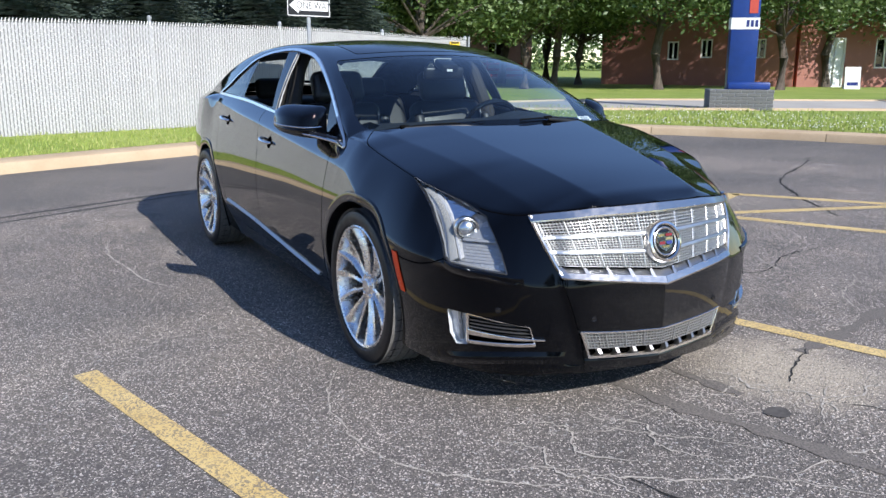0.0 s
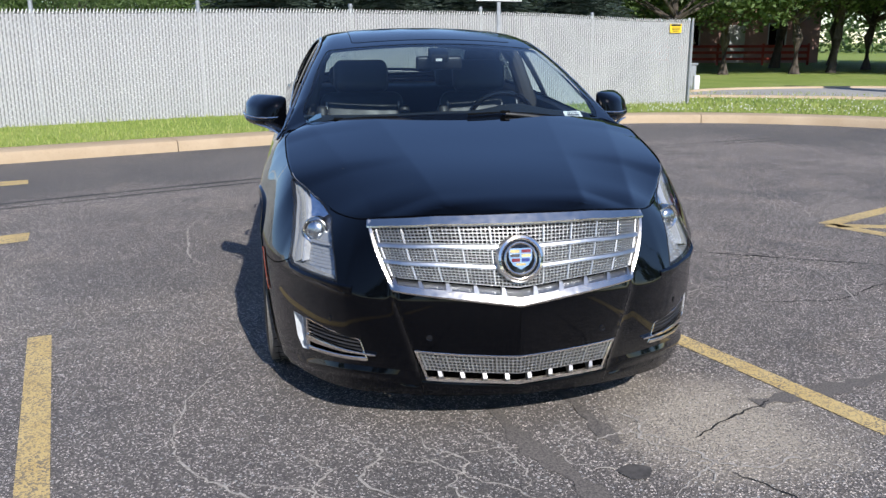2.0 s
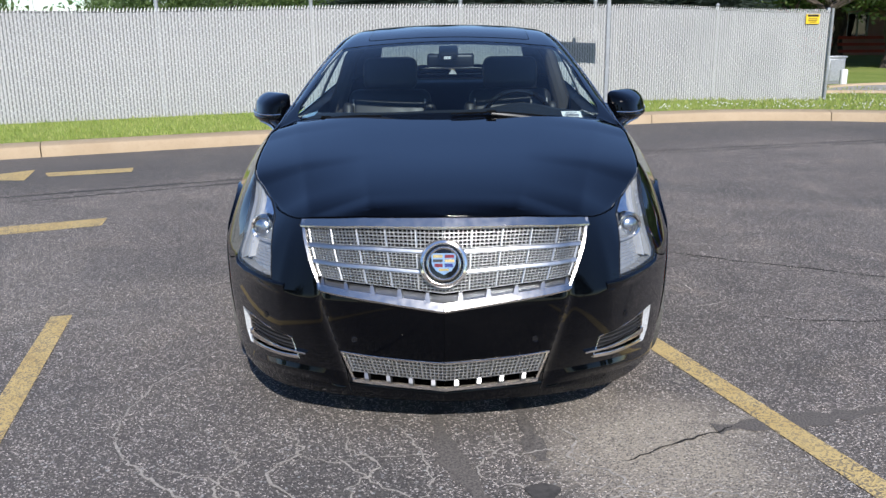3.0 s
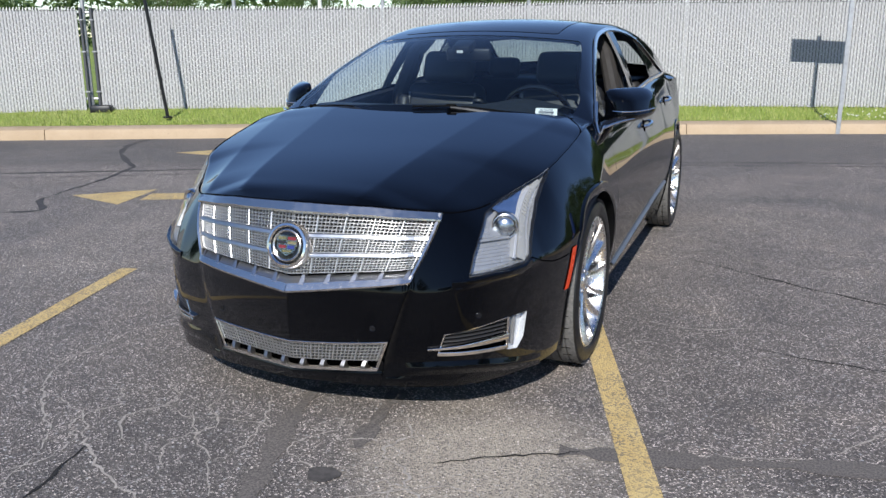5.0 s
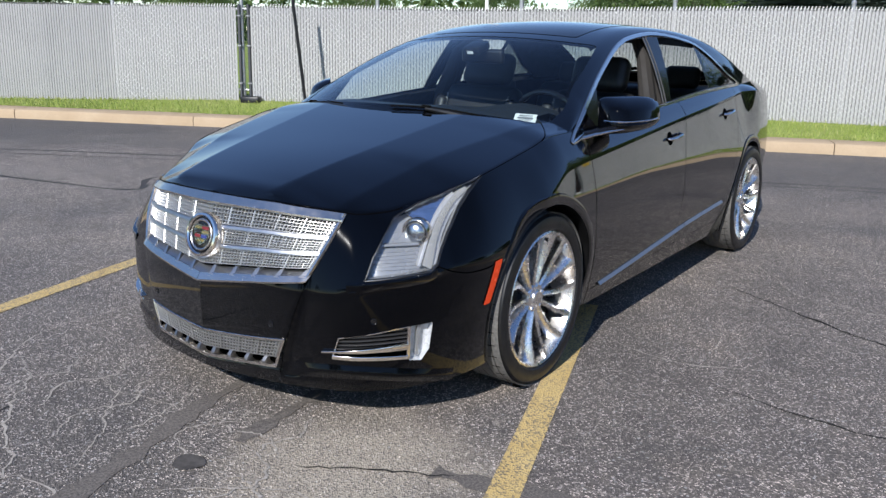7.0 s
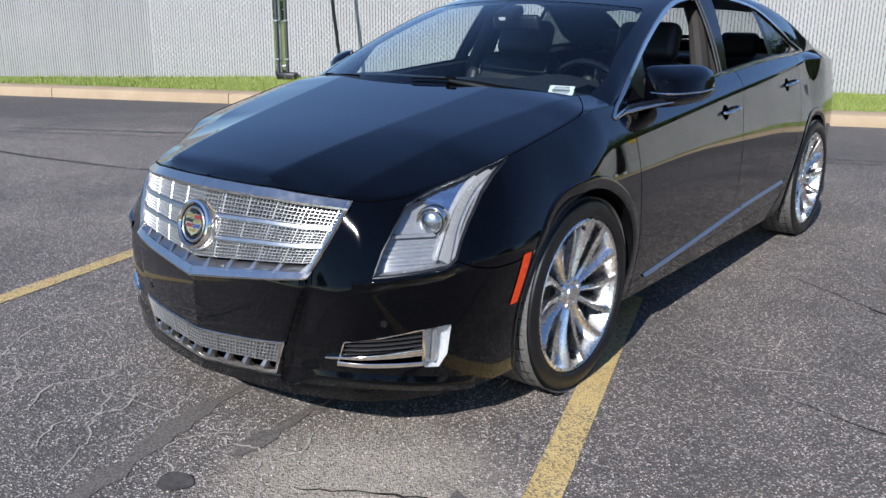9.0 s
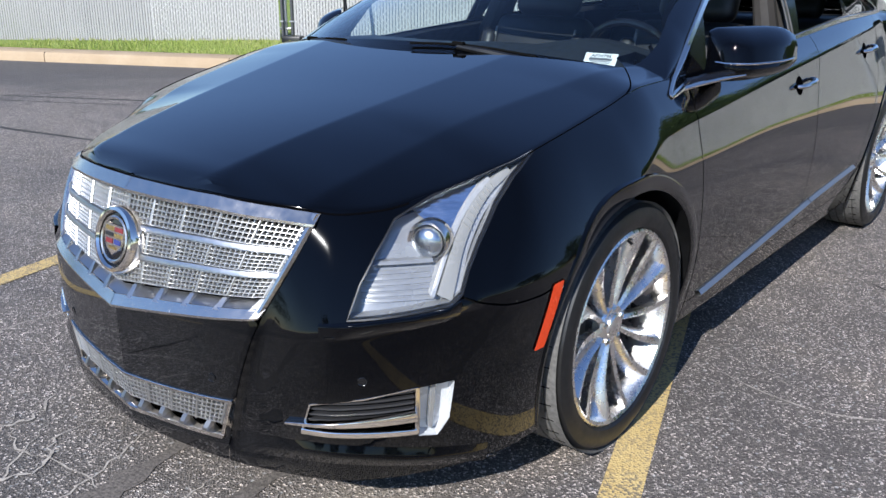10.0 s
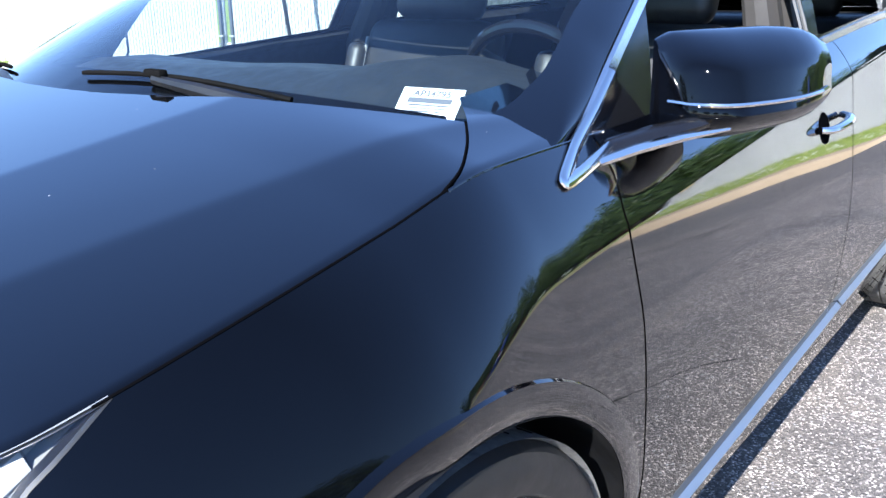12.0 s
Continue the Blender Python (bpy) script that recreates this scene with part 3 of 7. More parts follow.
def cab_section(y, ns=14, nr=6, nt=16):
    """Half a cross-section of the cabin at y, from the belt line up to the middle."""
    xb, zb = map(float, belt(y))
    lo, hi = zb, zb + .6
    for _ in range(40):
        m = (lo + hi) / 2
        x = xb - .38 * (m - zb) - .45 * (m - zb) ** 2
        if float(cab_top(x, y)) > m:
            lo = m
        else:
            hi = m
    zk = lo
    r = min(0.055, max(zk - zb, 0) * .45)
    z1 = zk - r
    f = lambda z: (xb - .38 * (z - zb) - .45 * (z - zb) ** 2, z)
    xk = f(zk)[0]
    x2 = xk - r * 1.3
    q2 = (x2, float(cab_top(x2, y)))
    out = [f(zb + (z1 - zb) * i / ns) for i in range(ns + 1)]
    q1, qc = f(z1), f(zk)
    for i in range(1, nr):
        t = i / nr
        out.append(tuple((1 - t) ** 2 * q1[j] + 2 * t * (1 - t) * qc[j] + t * t * q2[j] for j in (0, 1)))
    for i in range(nt + 1):
        x = x2 * (1 - i / nt)
        out.append((x, float(cab_top(x, y))))
    return out

# ---- the place: asphalt, kerb, lawn, fence ----
def ribbon(name, pts, width, mat, parent, z=.003, jitter=0.0, n=6, label="", taper=False, seed=0):
    rng = random.Random(seed)
    P = smooth_poly(pts, n, False) if n > 1 else pts
    V, F = [], []
    for i, p in enumerate(P):
        a, b = np.array(P[max(i - 1, 0)]), np.array(P[min(i + 1, len(P) - 1)])
        t = (b - a) / (np.linalg.norm(b - a) + 1e-9)
        nn = np.array((-t[1], t[0]))
        w = width * (1 + (rng.uniform(-.6, .6) if jitter else 0))
        if taper:
            w *= max(.12, math.sin(math.pi * (i + .5) / len(P)) ** .5)
        c = np.array(p) + nn * rng.uniform(-jitter, jitter)
        V += [(*(c + nn * w / 2), z), (*(c - nn * w / 2), z)]
    F = [(2 * i, 2 * i + 1, 2 * i + 3, 2 * i + 2) for i in range(len(P) - 1)]
    return make(name, V, F, mat, parent, label, 0)


V = [(x, y, 0.0) for x in (-400, 400) for y in (-400, 400)]
ground = tagged(make("ground", V, [(0, 2, 3, 1)], M_ASPHALT, smooth=0), "worn grey asphalt car park with pale cracks", "ground", kind="structure")
KERB = smooth_poly([(-60, -19), (-25, -2.6), (-9, 4.62), (-2.8, 7.45), (3.2, 9.85), (5.7, 10.05), (7.8, 9.15), (9.4, 7.3), (10.7, 5.0), (12.6, 0), (14, -6), (16, -40)], 8, False)


def offset(pts, w):
    out = []
    for i, p in enumerate(pts):
        a, b = np.array(pts[max(i - 1, 0)]), np.array(pts[min(i + 1, len(pts) - 1)])
        t = (b - a) / np.linalg.norm(b - a)
        out.append(tuple(np.array(p) + np.array((-t[1], t[0])) * w))
    return out


# kerb: cast lengths with open joints
kerb = tagged(new("kerb"), "weathered tan concrete kerb round the car park", "kerb", kind="structure")
cum = [0]
for p, q in zip(KERB, KERB[1:]):
    cum.append(cum[-1] + math.hypot(q[0] - p[0], q[1] - p[1]))
kx, ky = pchip(cum, [p[0] for p in KERB]), pchip(cum, [p[1] for p in KERB])
PROFILE = [(0, -.05), (0.006, .100), (.022, .132), (.05, .142), (.42, .150), (.44, .140), (.44, -.05)]
s = 25.0
while s < cum[-1] - 30:
    L = 2.95
    V, n = [], 7
    for i in range(n):
        u = s + L * i / (n - 1)
        x, y = float(kx(u)), float(ky(u))
        tx, ty = float(kx(u + .05) - kx(u - .05)), float(ky(u + .05) - ky(u - .05))
        h = math.hypot(tx, ty)
        nx_, ny_ = -ty / h, tx / h
        V += [(x + nx_ * w, y + ny_ * w, z) for w, z in PROFILE]
    m = len(PROFILE)
    F = [(i * m + j, i * m + j + 1, (i + 1) * m + j + 1, (i + 1) * m + j) for i in range(n - 1) for j in range(m - 1)]
    F += [tuple(range(m)), tuple(reversed(range((n - 1) * m, n * m)))]
    make("kerb_length", V, F, M_KERB, kerb, smooth=40)
    s += L + .012
V, F = [], []
E1 = offset(KERB, .43)
# lawn as one raised sheet beyond the kerb
outer = [(-400, -60), (-400, 100), (-400, 400), (-150, 400), (0, 400), (150, 400), (400, 400), (400, 100), (400, -40)]
bm = bmesh.new()
loop = [bm.verts.new((*p, .128)) for p in E1] + [bm.verts.new((*p, .128)) for p in reversed(outer)]
bm.faces.new(loop)
bmesh.ops.triangulate(bm, faces=bm.faces[:])
tagged(part("lawn", bm, M_TURF, smooth=0), "mown green lawn beyond the kerb", "lawn", kind="structure")

bank_z = pchip([-40, -13, -11.6, -10, -8.3, -5, 3, 6.2, 7.5, 40], [0, .03, .055, .10, .155, .165, .14, .02, 0, 0])
fence_top = pchip([-40, -5.6, -.2, 3, 6.2, 40], [1.775, 1.780, 1.862, 1.86, 1.775, 1.755])


def rise(x, w):
    """How far the turf has risen w metres behind the kerb."""
    t = min(max((w - .5) / 1.4, 0), 1)
    return float(bank_z(x)) * t * t * (3 - 2 * t)


def from_kerb(u, w):
    x, y = float(kx(u)), float(ky(u))
    tx, ty = float(kx(u + .05) - kx(u - .05)), float(ky(u + .05) - ky(u - .05))
    h = math.hypot(tx, ty)
    return x - ty / h * w, y + tx / h * w


V, ws_ = [], [.44, .6, .8, 1.0, 1.2, 1.4, 1.6, 1.8, 2.1, 2.5, 3.2]
us_ = np.linspace(cum[[i for i, p in enumerate(KERB) if p[0] > -14][0]], cum[[i for i, p in enumerate(KERB) if p[0] > 6.5][0]], 120)
for u in us_:
    for w in ws_:
        x, y = from_kerb(u, w)
        V.append((x, y, .131 + rise(x, w)))
tagged(make("grass_bank", V, grid_faces(len(us_), len(ws_)), M_TURF), "low mown grass bank rising from kerb to fence", "lawn", kind="structure")

# blades of grass along the kerb, thinning out with distance
rng = random.Random(5)
FENCE = [(-34, -5.5), (-10.4, 5.75), (-2.2, 9.6), (7.0, 12.65)]


def grass(count, s0, s1, w0, w1, size, seed):
    r = random.Random(seed)
    V, F = [], []
    for _ in range(count):
        u, w = r.uniform(s0, s1), w0 + (w1 - w0) * r.random() ** 1.3
        x, y = float(kx(u)), float(ky(u))
        tx, ty = float(kx(u + .05) - kx(u - .05)), float(ky(u + .05) - ky(u - .05))
        h = math.hypot(tx, ty)
        x, y = x - ty / h * w, y + tx / h * w
        q, ln = r.uniform(0, math.pi), size * r.uniform(.5, 1.3)
        dx, dy = math.cos(q) * size * .10, math.sin(q) * size * .10
        lx, ly = r.uniform(-.5, .5) * ln, r.uniform(-.5, .5) * ln
        b = len(V)
        g = rise(x, w)
        V += [(x - dx, y - dy, .125 + g), (x + dx, y + dy, .125 + g), (x + lx * .5 + dx * .6, y + ly * .5 + dy * .6, .128 + ln * .6 + g), (x + lx, y + ly, .128 + ln + g)]
        F += [(b, b + 1, b + 2), (b, b + 2, b + 3)]
    return V, F


kmid = [i for i, p in enumerate(KERB) if p[0] > -12][0]
S_L = cum[kmid]
S_R = cum[[i for i, p in enumerate(KERB) if p[0] > 11][0]]
V, F = grass(42000, S_L, S_R, .42, 3.0, .055, 1)
tagged(make("grass_blades", V, F, M_BLADE, smooth=0), "short green grass blades along the kerb", "grass", kind="stuff")
V, F = grass(9000, S_L + 14, S_R, 1.2, 7.0, .08, 2)
tagged(make("rough_grass", V, F, M_BLADE, smooth=0), "longer tufts of green grass on the lawn", "grass", kind="stuff")
V, F = [], []
r2 = random.Random(9)
for _ in range(1500):
    u, w = r2.uniform(S_R - 12, S_R + 3), .6 + 4.5 * r2.random() ** 1.5
    x, y = float(kx(u)), float(ky(u))
    tx, ty = float(kx(u + .05) - kx(u - .05)), float(ky(u + .05) - ky(u - .05))
    h = math.hypot(tx, ty)
    x, y, z, k = x - ty / h * w, y + tx / h * w, .19 + r2.uniform(-.02, .03), r2.uniform(.010, .018)
    b = len(V)
    V += [(x + k, y, z), (x, y + k, z), (x - k, y, z), (x, y - k, z), (x, y, z + k), (x, y, z - k)]
    F += [(b, b + 1, b + 4), (b + 1, b + 2, b + 4), (b + 2, b + 3, b + 4), (b + 3, b, b + 4), (b + 1, b, b + 5), (b + 2, b + 1, b + 5), (b + 3, b + 2, b + 5), (b, b + 3, b + 5)]
tagged(make("clover_flowers", V, F, M_CLOVER, smooth=0), "small white clover heads in the lawn", "flowers", kind="stuff")

# painted lines
def stripe(pts, width, label, name="bay_line"):
    ob = ribbon(name, pts, width, M_YELLOW, None, .0035, 0.0, 1, "", False, 3)
    return tagged(ob, label, "road marking", "painted yellow markings")


def fine(p, q, n=40):
    return [(p[0] + (q[0] - p[0]) * i / n, p[1] + (q[1] - p[1]) * i / n) for i in range(n + 1)]


stripe(fine((-2.02, .43), (-1.02, -3.3)), .105, "worn yellow bay line on asphalt")
stripe(fine((.61, 1.06), (2.0, -3.2)), .105, "worn yellow bay line running under the car")
stripe(fine((3.22, 2.08), (4.42, 2.70)), .13, "yellow edge line of a painted island")
stripe(fine((4.40, 2.70), (6.4, .05)), .13, "long yellow edge line of a painted island")
stripe(fine((3.26, 2.02), (5.3, 1.42)), .12, "yellow hatching line of a painted island")
stripe(fine((3.22, 2.06), (4.9, -.9)), .13, "short yellow edge line of a painted island")


def flat_shape(name, pts, label):
    V = [(x, y, .0036) for x, y in pts]
    return tagged(make(name, V, [tuple(range(len(V)))], M_YELLOW, smooth=0), label, "road marking", "painted yellow markings")


flat_shape("arrow_marking", [(-4.22, 2.16), (-3.53, 1.97), (-3.70, 2.67)], "faded yellow painted arrow head")
flat_shape("dash_marking", [(-3.50, 2.20), (-2.71, 2.58), (-2.78, 2.86), (-3.60, 2.48)], "faded yellow painted arrow shaft")
flat_shape("arrow_marking", [(-5.20, 4.76), (-4.40, 4.71), (-4.64, 5.42)], "faded yellow arrow head near the kerb")
flat_shape("dash_marking", [(-4.27, 4.95), (-3.49, 5.23), (-3.58, 5.52), (-4.42, 5.20)], "faded yellow arrow shaft near the kerb")

# cracks and sealed joints in the asphalt, and two power-line shadows drawn dark
GROUND_LINES = [
    ("crack", [(-1.0, .0), (-1.19, -.33), (-1.23, -.71), (-1.19, -.94), (-1.08, -1.10), (-.92, -1.26), (-.7, -1.45), (-.55, -1.9)], 0.0074, M_CRACK, .010),
    ("crack", [(-1.54, 3.36), (-1.62, 2.8), (-1.56, 2.31), (-1.50, 1.89), (-1.25, 1.5)], 0.0112, M_CRACK, .010),
    ("crack", [(-.98, -1.14), (-.72, -1.25), (-.55, -1.42), (-.27, -1.59), (-.16, -1.62), (.1, -1.9)], 0.0081, M_CRACK, .012),
    ("crack", [(-.44, -.98), (-.25, -1.21), (-.08, -1.36), (.05, -1.55)], 0.0056, M_CRACK, .010),
    ("crack", [(-.08, -1.36), (-.04, -1.22), (-.13, -.92), (-.22, -.8)], 0.005, M_CRACK, .010),
    ("crack", [(.15, -.82), (.20, -1.0), (.10, -1.15), (.24, -1.25), (.42, -1.18), (.55, -1.0)], 0.0062, M_CRACK, .012),
    ("crack", [(.35, -1.5), (.50, -1.35), (.72, -1.22), (.95, -1.28)], 0.0056, M_CRACK, .012),
    ("crack", [(-.6, -1.0), (-.4, -1.1), (-.1, -1.05), (.12, -1.12)], 0.005, M_CRACK, .012),
    ("crack", [(-.35, -1.9), (-.1, -1.7), (.2, -1.65), (.5, -1.7), (.8, -1.55)], 0.0074, M_CRACK, .014),
    ("crack", [(1.83, -.58), (1.99, -.36), (2.14, -.25), (2.5, -.1)], 0.0087, M_CRACK, .008),
    ("crack", [(1.03, -.77), (1.3, -.75), (1.55, -.69), (1.82, -.6)], 0.0062, M_CRACK, .006),
    ("crack", [(1.14, 1.86), (1.71, 1.51), (2.17, 1.27), (2.9, .9)], .016, M_CRACKDARK, .010),
    ("crack", [(1.0, 2.6), (1.3, 2.2), (1.5, 1.95), (2.2, 1.8)], 0.0087, M_CRACK, .012),
    ("crack", [(.95, .62), (1.3, .55), (1.6, .7)], 0.0074, M_CRACK, .008),
    ("dark_crack", [(.62, -1.35), (.75, -1.55), (.82, -1.9), (.95, -2.3)], .010, M_CRACKDARK, .010),
    ("dark_crack", [(1.05, -.85), (.85, -.95), (.6, -1.1)], .008, M_CRACKDARK, .008),
    ("dark_crack", [(-.55, -1.42), (-.48, -1.7), (-.42, -2.1)], .012, M_CRACKDARK, .008),
    ("dark_crack", [(4.25, 1.35), (4.9, 2.29), (5.75, 3.21), (7.21, 4.06), (8.09, 4.66)], .03, M_CRACKDARK, .016),
    ("dark_crack", [(1.5, .4), (2.1, .3), (2.6, .55), (3.2, .6)], .010, M_CRACKDARK, .012),
    ("dark_crack", [(2.0, 1.5), (2.4, .8), (2.2, .2), (2.6, -.4)], 0.0062, M_CRACK, .014),
    ("seal_band", [(-8.0, .8), (-4.21, 1.39), (-4.36, 1.98), (-4.59, 2.89), (-4.87, 3.68)], .05, M_TAR_SHADOW, .015),
    ("seal_band", [(-4.87, 3.68), (-5.9, 4.6), (-6.39, 5.5), (-6.3, 6.0)], .06, M_TAR_SHADOW, .015),
    # parallel pair: shadows of overhead power lines put in as dark ribbons
    ("seal_band", [(-9, 1.2), (-4.19, 3.72), (-1.67, 4.95), (.57, 5.98), (1.72, 6.4), (2.67, 6.66), (6.0, 7.6)], .045, M_TAR_SHADOW, .012),
    ("seal_band", [(-8.7, 1.0), (-4.0, 3.5), (-1.6, 4.75), (.6, 5.78), (2.7, 6.46), (6.0, 7.35)], .035, M_TAR_SHADOW, .012),
    ("seal_band", [(-.05, -.70), (.01, -1.04), (.13, -1.38), (.25, -1.9), (.3, -2.4)], .075, M_SEAL, .002),
    ("seal_band", [(.27, -.60), (.30, -.9), (.33, -1.10)], .06, M_SEAL, .002),
    ("seal_band", [(.98, -.86), (1.28, -.80), (1.53, -.74), (1.80, -.66), (2.13, -.58), (2.7, -.35)], .075, M_SEAL, .002),
    ("crack", [(-.62, -.86), (-.50, -1.02), (-.58, -1.18), (-.44, -1.36)], 0.0087, M_CRACK, .014),
    ("crack", [(-.30, -.80), (-.36, -.98), (-.22, -1.12), (-.30, -1.30), (-.18, -1.48)], 0.0087, M_CRACK, .014),
    ("crack", [(.36, -.78), (.47, -.94), (.42, -1.08), (.58, -1.22), (.52, -1.42)], 0.0087, M_CRACK, .014),
    ("crack", [(.08, -1.00), (.24, -1.06), (.38, -1.02), (.52, -1.10)], 0.0072, M_CRACK, .012),
    ("crack", [(.40, -1.30), (.56, -1.26), (.72, -1.34), (.90, -1.30), (1.02, -1.40)], 0.0087, M_CRACK, .014),
    ("crack", [(-.80, -.98), (-.68, -1.12), (-.74, -1.28), (-.60, -1.44), (-.66, -1.66)], 0.0087, M_CRACK, .014),
]
for i, (nm, pts, w, mt, jit) in enumerate(GROUND_LINES):
    ribbon(nm, pts, w, mt, ground, .0012 + .00006 * i + (0 if mt in (M_SEAL, M_TAR_SHADOW) else .0009), jit, 6 if mt in (M_SEAL, M_TAR_SHADOW) else 9, "", mt not in (M_SEAL, M_TAR_SHADOW), i)
V = [(.313 + .055 * math.cos(q) * (1 + .15 * math.sin(3 * q)), -1.295 + .05 * math.sin(q), .0046) for q in np.linspace(0, 2 * math.pi, 20, endpoint=False)]
make("oil_spot", V, [tuple(range(20))], M_OIL, ground, smooth=0)

# ---- fence with white slats woven into the mesh ----
fence = thing("slat_fence", "tall white privacy-slat chain-link fence along the grass", "fence")
SLAT_W, PITCH, F0, F1, DIAMOND = .0385, .0475, .11, 1.755, .0475
# each slat shows between the crossing wires as a stack of slanted pieces
V, F = [], []
levels = int((F1 - F0) / DIAMOND)
for j in range(levels):
    for z, lean in ((F0 + j * DIAMOND, -.001), (F0 + (j + 1) * DIAMOND, .001)):
        V += [(lean + hw * SLAT_W, dy, z) for hw, dy in ((-.5, .004), (0, -.005), (.5, .004))]
    b = len(V) - 6
    F += [(b, b + 1, b + 4, b + 3), (b + 1, b + 2, b + 5, b + 4)]


def fence_z(x, z):
    """Height of a point of the fence, whose foot follows the bank and whose top runs nearly level."""
    g = float(bank_z(x))
    return g + F0 + (z - F0) * (float(fence_top(x)) - g - F0) / (F1 - F0)


slat_mesh = bpy.data.meshes.new("slat")
slat_mesh.from_pydata(V, [], F)
slat_mesh.materials.append(M_SLAT)
slat_mesh.shade_smooth()
fill_V, fill_F = [], []
far_V, far_F = [], []
count = 0
r3 = random.Random(11)
post_spots = []
GATE = (-8.42, -8.20)
for (x0, y0), (x1, y1) in zip(FENCE, FENCE[1:]):
    L = math.hypot(x1 - x0, y1 - y0)
    ang = math.degrees(math.atan2(y1 - y0, x1 - x0))
    for i in range(int(L / PITCH) + 1):
        d = (i + .5) * PITCH
        x, y = x0 + (x1 - x0) * d / L, y0 + (y1 - y0) * d / L
        if GATE[0] < x < GATE[1]:
            continue
        m = pose(x, y, fence_z(x, 0) + r3.uniform(-.006, .006), 0, 0, ang + r3.uniform(-5, 5)) @ Matrix.Diagonal((1, 1, fence_z(x, 1) - fence_z(x, 0), 1))
        # dark strip added behind each gap, its colour standing for the shade there
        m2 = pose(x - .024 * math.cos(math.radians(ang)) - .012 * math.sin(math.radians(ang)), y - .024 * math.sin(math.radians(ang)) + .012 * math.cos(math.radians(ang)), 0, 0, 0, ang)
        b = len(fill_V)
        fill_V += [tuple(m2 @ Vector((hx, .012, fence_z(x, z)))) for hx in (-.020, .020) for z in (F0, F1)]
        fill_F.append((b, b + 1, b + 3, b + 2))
        if x > -10.5 and count < 300:
            o = new("slat", slat_mesh)
            o.parent = fence
            o.matrix_local = m
            count += 1
        else:
            b = len(far_V)
            far_V += [tuple(m @ v.co) for v in slat_mesh.vertices]
            far_F += [tuple(b + k for k in p.vertices) for p in slat_mesh.polygons]
    k = int(L / 3.0) + 1
    post_spots += [(x0 + (x1 - x0) * j / k, y0 + (y1 - y0) * j / k, ang) for j in range(k)]
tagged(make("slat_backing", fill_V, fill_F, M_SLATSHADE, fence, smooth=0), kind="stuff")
tagged(make("slat_run", far_V, far_F, M_SLAT, fence), kind="stuff")
for x, y, ang in post_spots + [(7.0, 12.65, 18)]:
    bm = bmesh.new()
    off = .045
    tube(bm, [(0, off, .05), (0, off, 1.78)], .03, 10)
    o = part("fence_post", bm, M_GALV, fence)
    o.matrix_local = pose(x, y, float(bank_z(x)), 0, 0, ang)
    bm = bmesh.new()
    lathe(bm, [(.034, 0), (.036, .03), (.02, .055), (0, .06)], 12, pose(0, off, 1.77, 0, -90, 0))
    part("post_cap", bm, M_GALV, o)
# a pair of dark gate posts with hinge straps
for x, y in ((-8.365, 6.69), (-8.225, 6.76)):
    bm = bmesh.new()
    tube(bm, [(0, 0, .05), (0, 0, 1.80)], .024, 12)
    o = part("gate_post", bm, M_POSTDARK, fence, "dark grey steel gate post")
    o.matrix_local = pose(x, y, 0)
    for z in (.55, 1.15, 1.62):
        bm = bmesh.new()
        soft_box(bm, -.034, .034, -.030, .030, z - .012, z + .012, .006, 1, pose(0, 0, 0, 0, 0, 25))
        part("hinge_strap", bm, M_GALV, o)
bm = bmesh.new()
tube(bm, [(7.03, 12.60, .05), (7.03, 12.60, 1.82)], .024, 10)
part("end_post", bm, M_GALV, fence)
# rails, top fringe and the wire mesh
for z in (1.70, .30):
    bm = bmesh.new()
    for (x0, y0), (x1, y1) in zip(FENCE, FENCE[1:]):
        n = (Vector((-(y1 - y0), x1 - x0, 0))).normalized() * .05
        tube(bm, [Vector((x0 + (x1 - x0) * q / 24, y0 + (y1 - y0) * q / 24, fence_z(x0 + (x1 - x0) * q / 24, z))) + n for q in range(25)], .02, 8)
    part("rail", bm, M_GALV, fence)
V, F = [], []
for (x0, y0), (x1, y1) in zip(FENCE[1:], FENCE[2:]):
    L = math.hypot(x1 - x0, y1 - y0)
    t = np.array((x1 - x0, y1 - y0)) / L
    nn = np.array((t[1], -t[0])) * .014
    n = int(L / PITCH)
    for i in range(n):
        d = i * PITCH
        p0 = np.array((x0, y0)) + t * d + nn
        if GATE[0] < p0[0] < GATE[1]:
            continue
        for s in (0, 1):
            # wires lie diagonally across each slat, in short bent runs
            for j in range(17):
                z = fence_z(p0[0], F0 + .02 + j * .095 + .0475 * ((i + s) % 2))
                a, c = (p0, p0 + t * PITCH) if s == 0 else (p0 + t * PITCH, p0)
                b = len(V)
                V += [(*a, z), (*a, z + .003), (*c, z + .0475 + .003), (*c, z + .0475)]
                F += [(b, b + 1, b + 2, b + 3)]
        b = len(V)
        q = p0 + t * PITCH / 2
        g = fence_z(p0[0], F1) - F1
        V += [(*(q - t * .012), F1 - .02 + g), (*(q + t * .002), F1 - .02 + g), (*(q + t * .016), F1 + .03 + g), (*(q + t * .006), F1 + .03 + g)]
        F += [(b, b + 1, b + 2, b + 3)]
tagged(make("wire_mesh", V, F, M_WHITE, fence, smooth=0), kind="stuff")

# yellow notice at the fence's end, its print as bars
notice = thing("fence_notice", "small yellow notice plate fixed to the fence", "sign", pose(6.62, 12.50, 1.62, 0, 0, 18))
bm = bmesh.new()
box(bm, -.15, .15, -.012, -.006, -.08, .09)
part("plate", bm, M_SIGNYELLOW, notice, smooth=0)
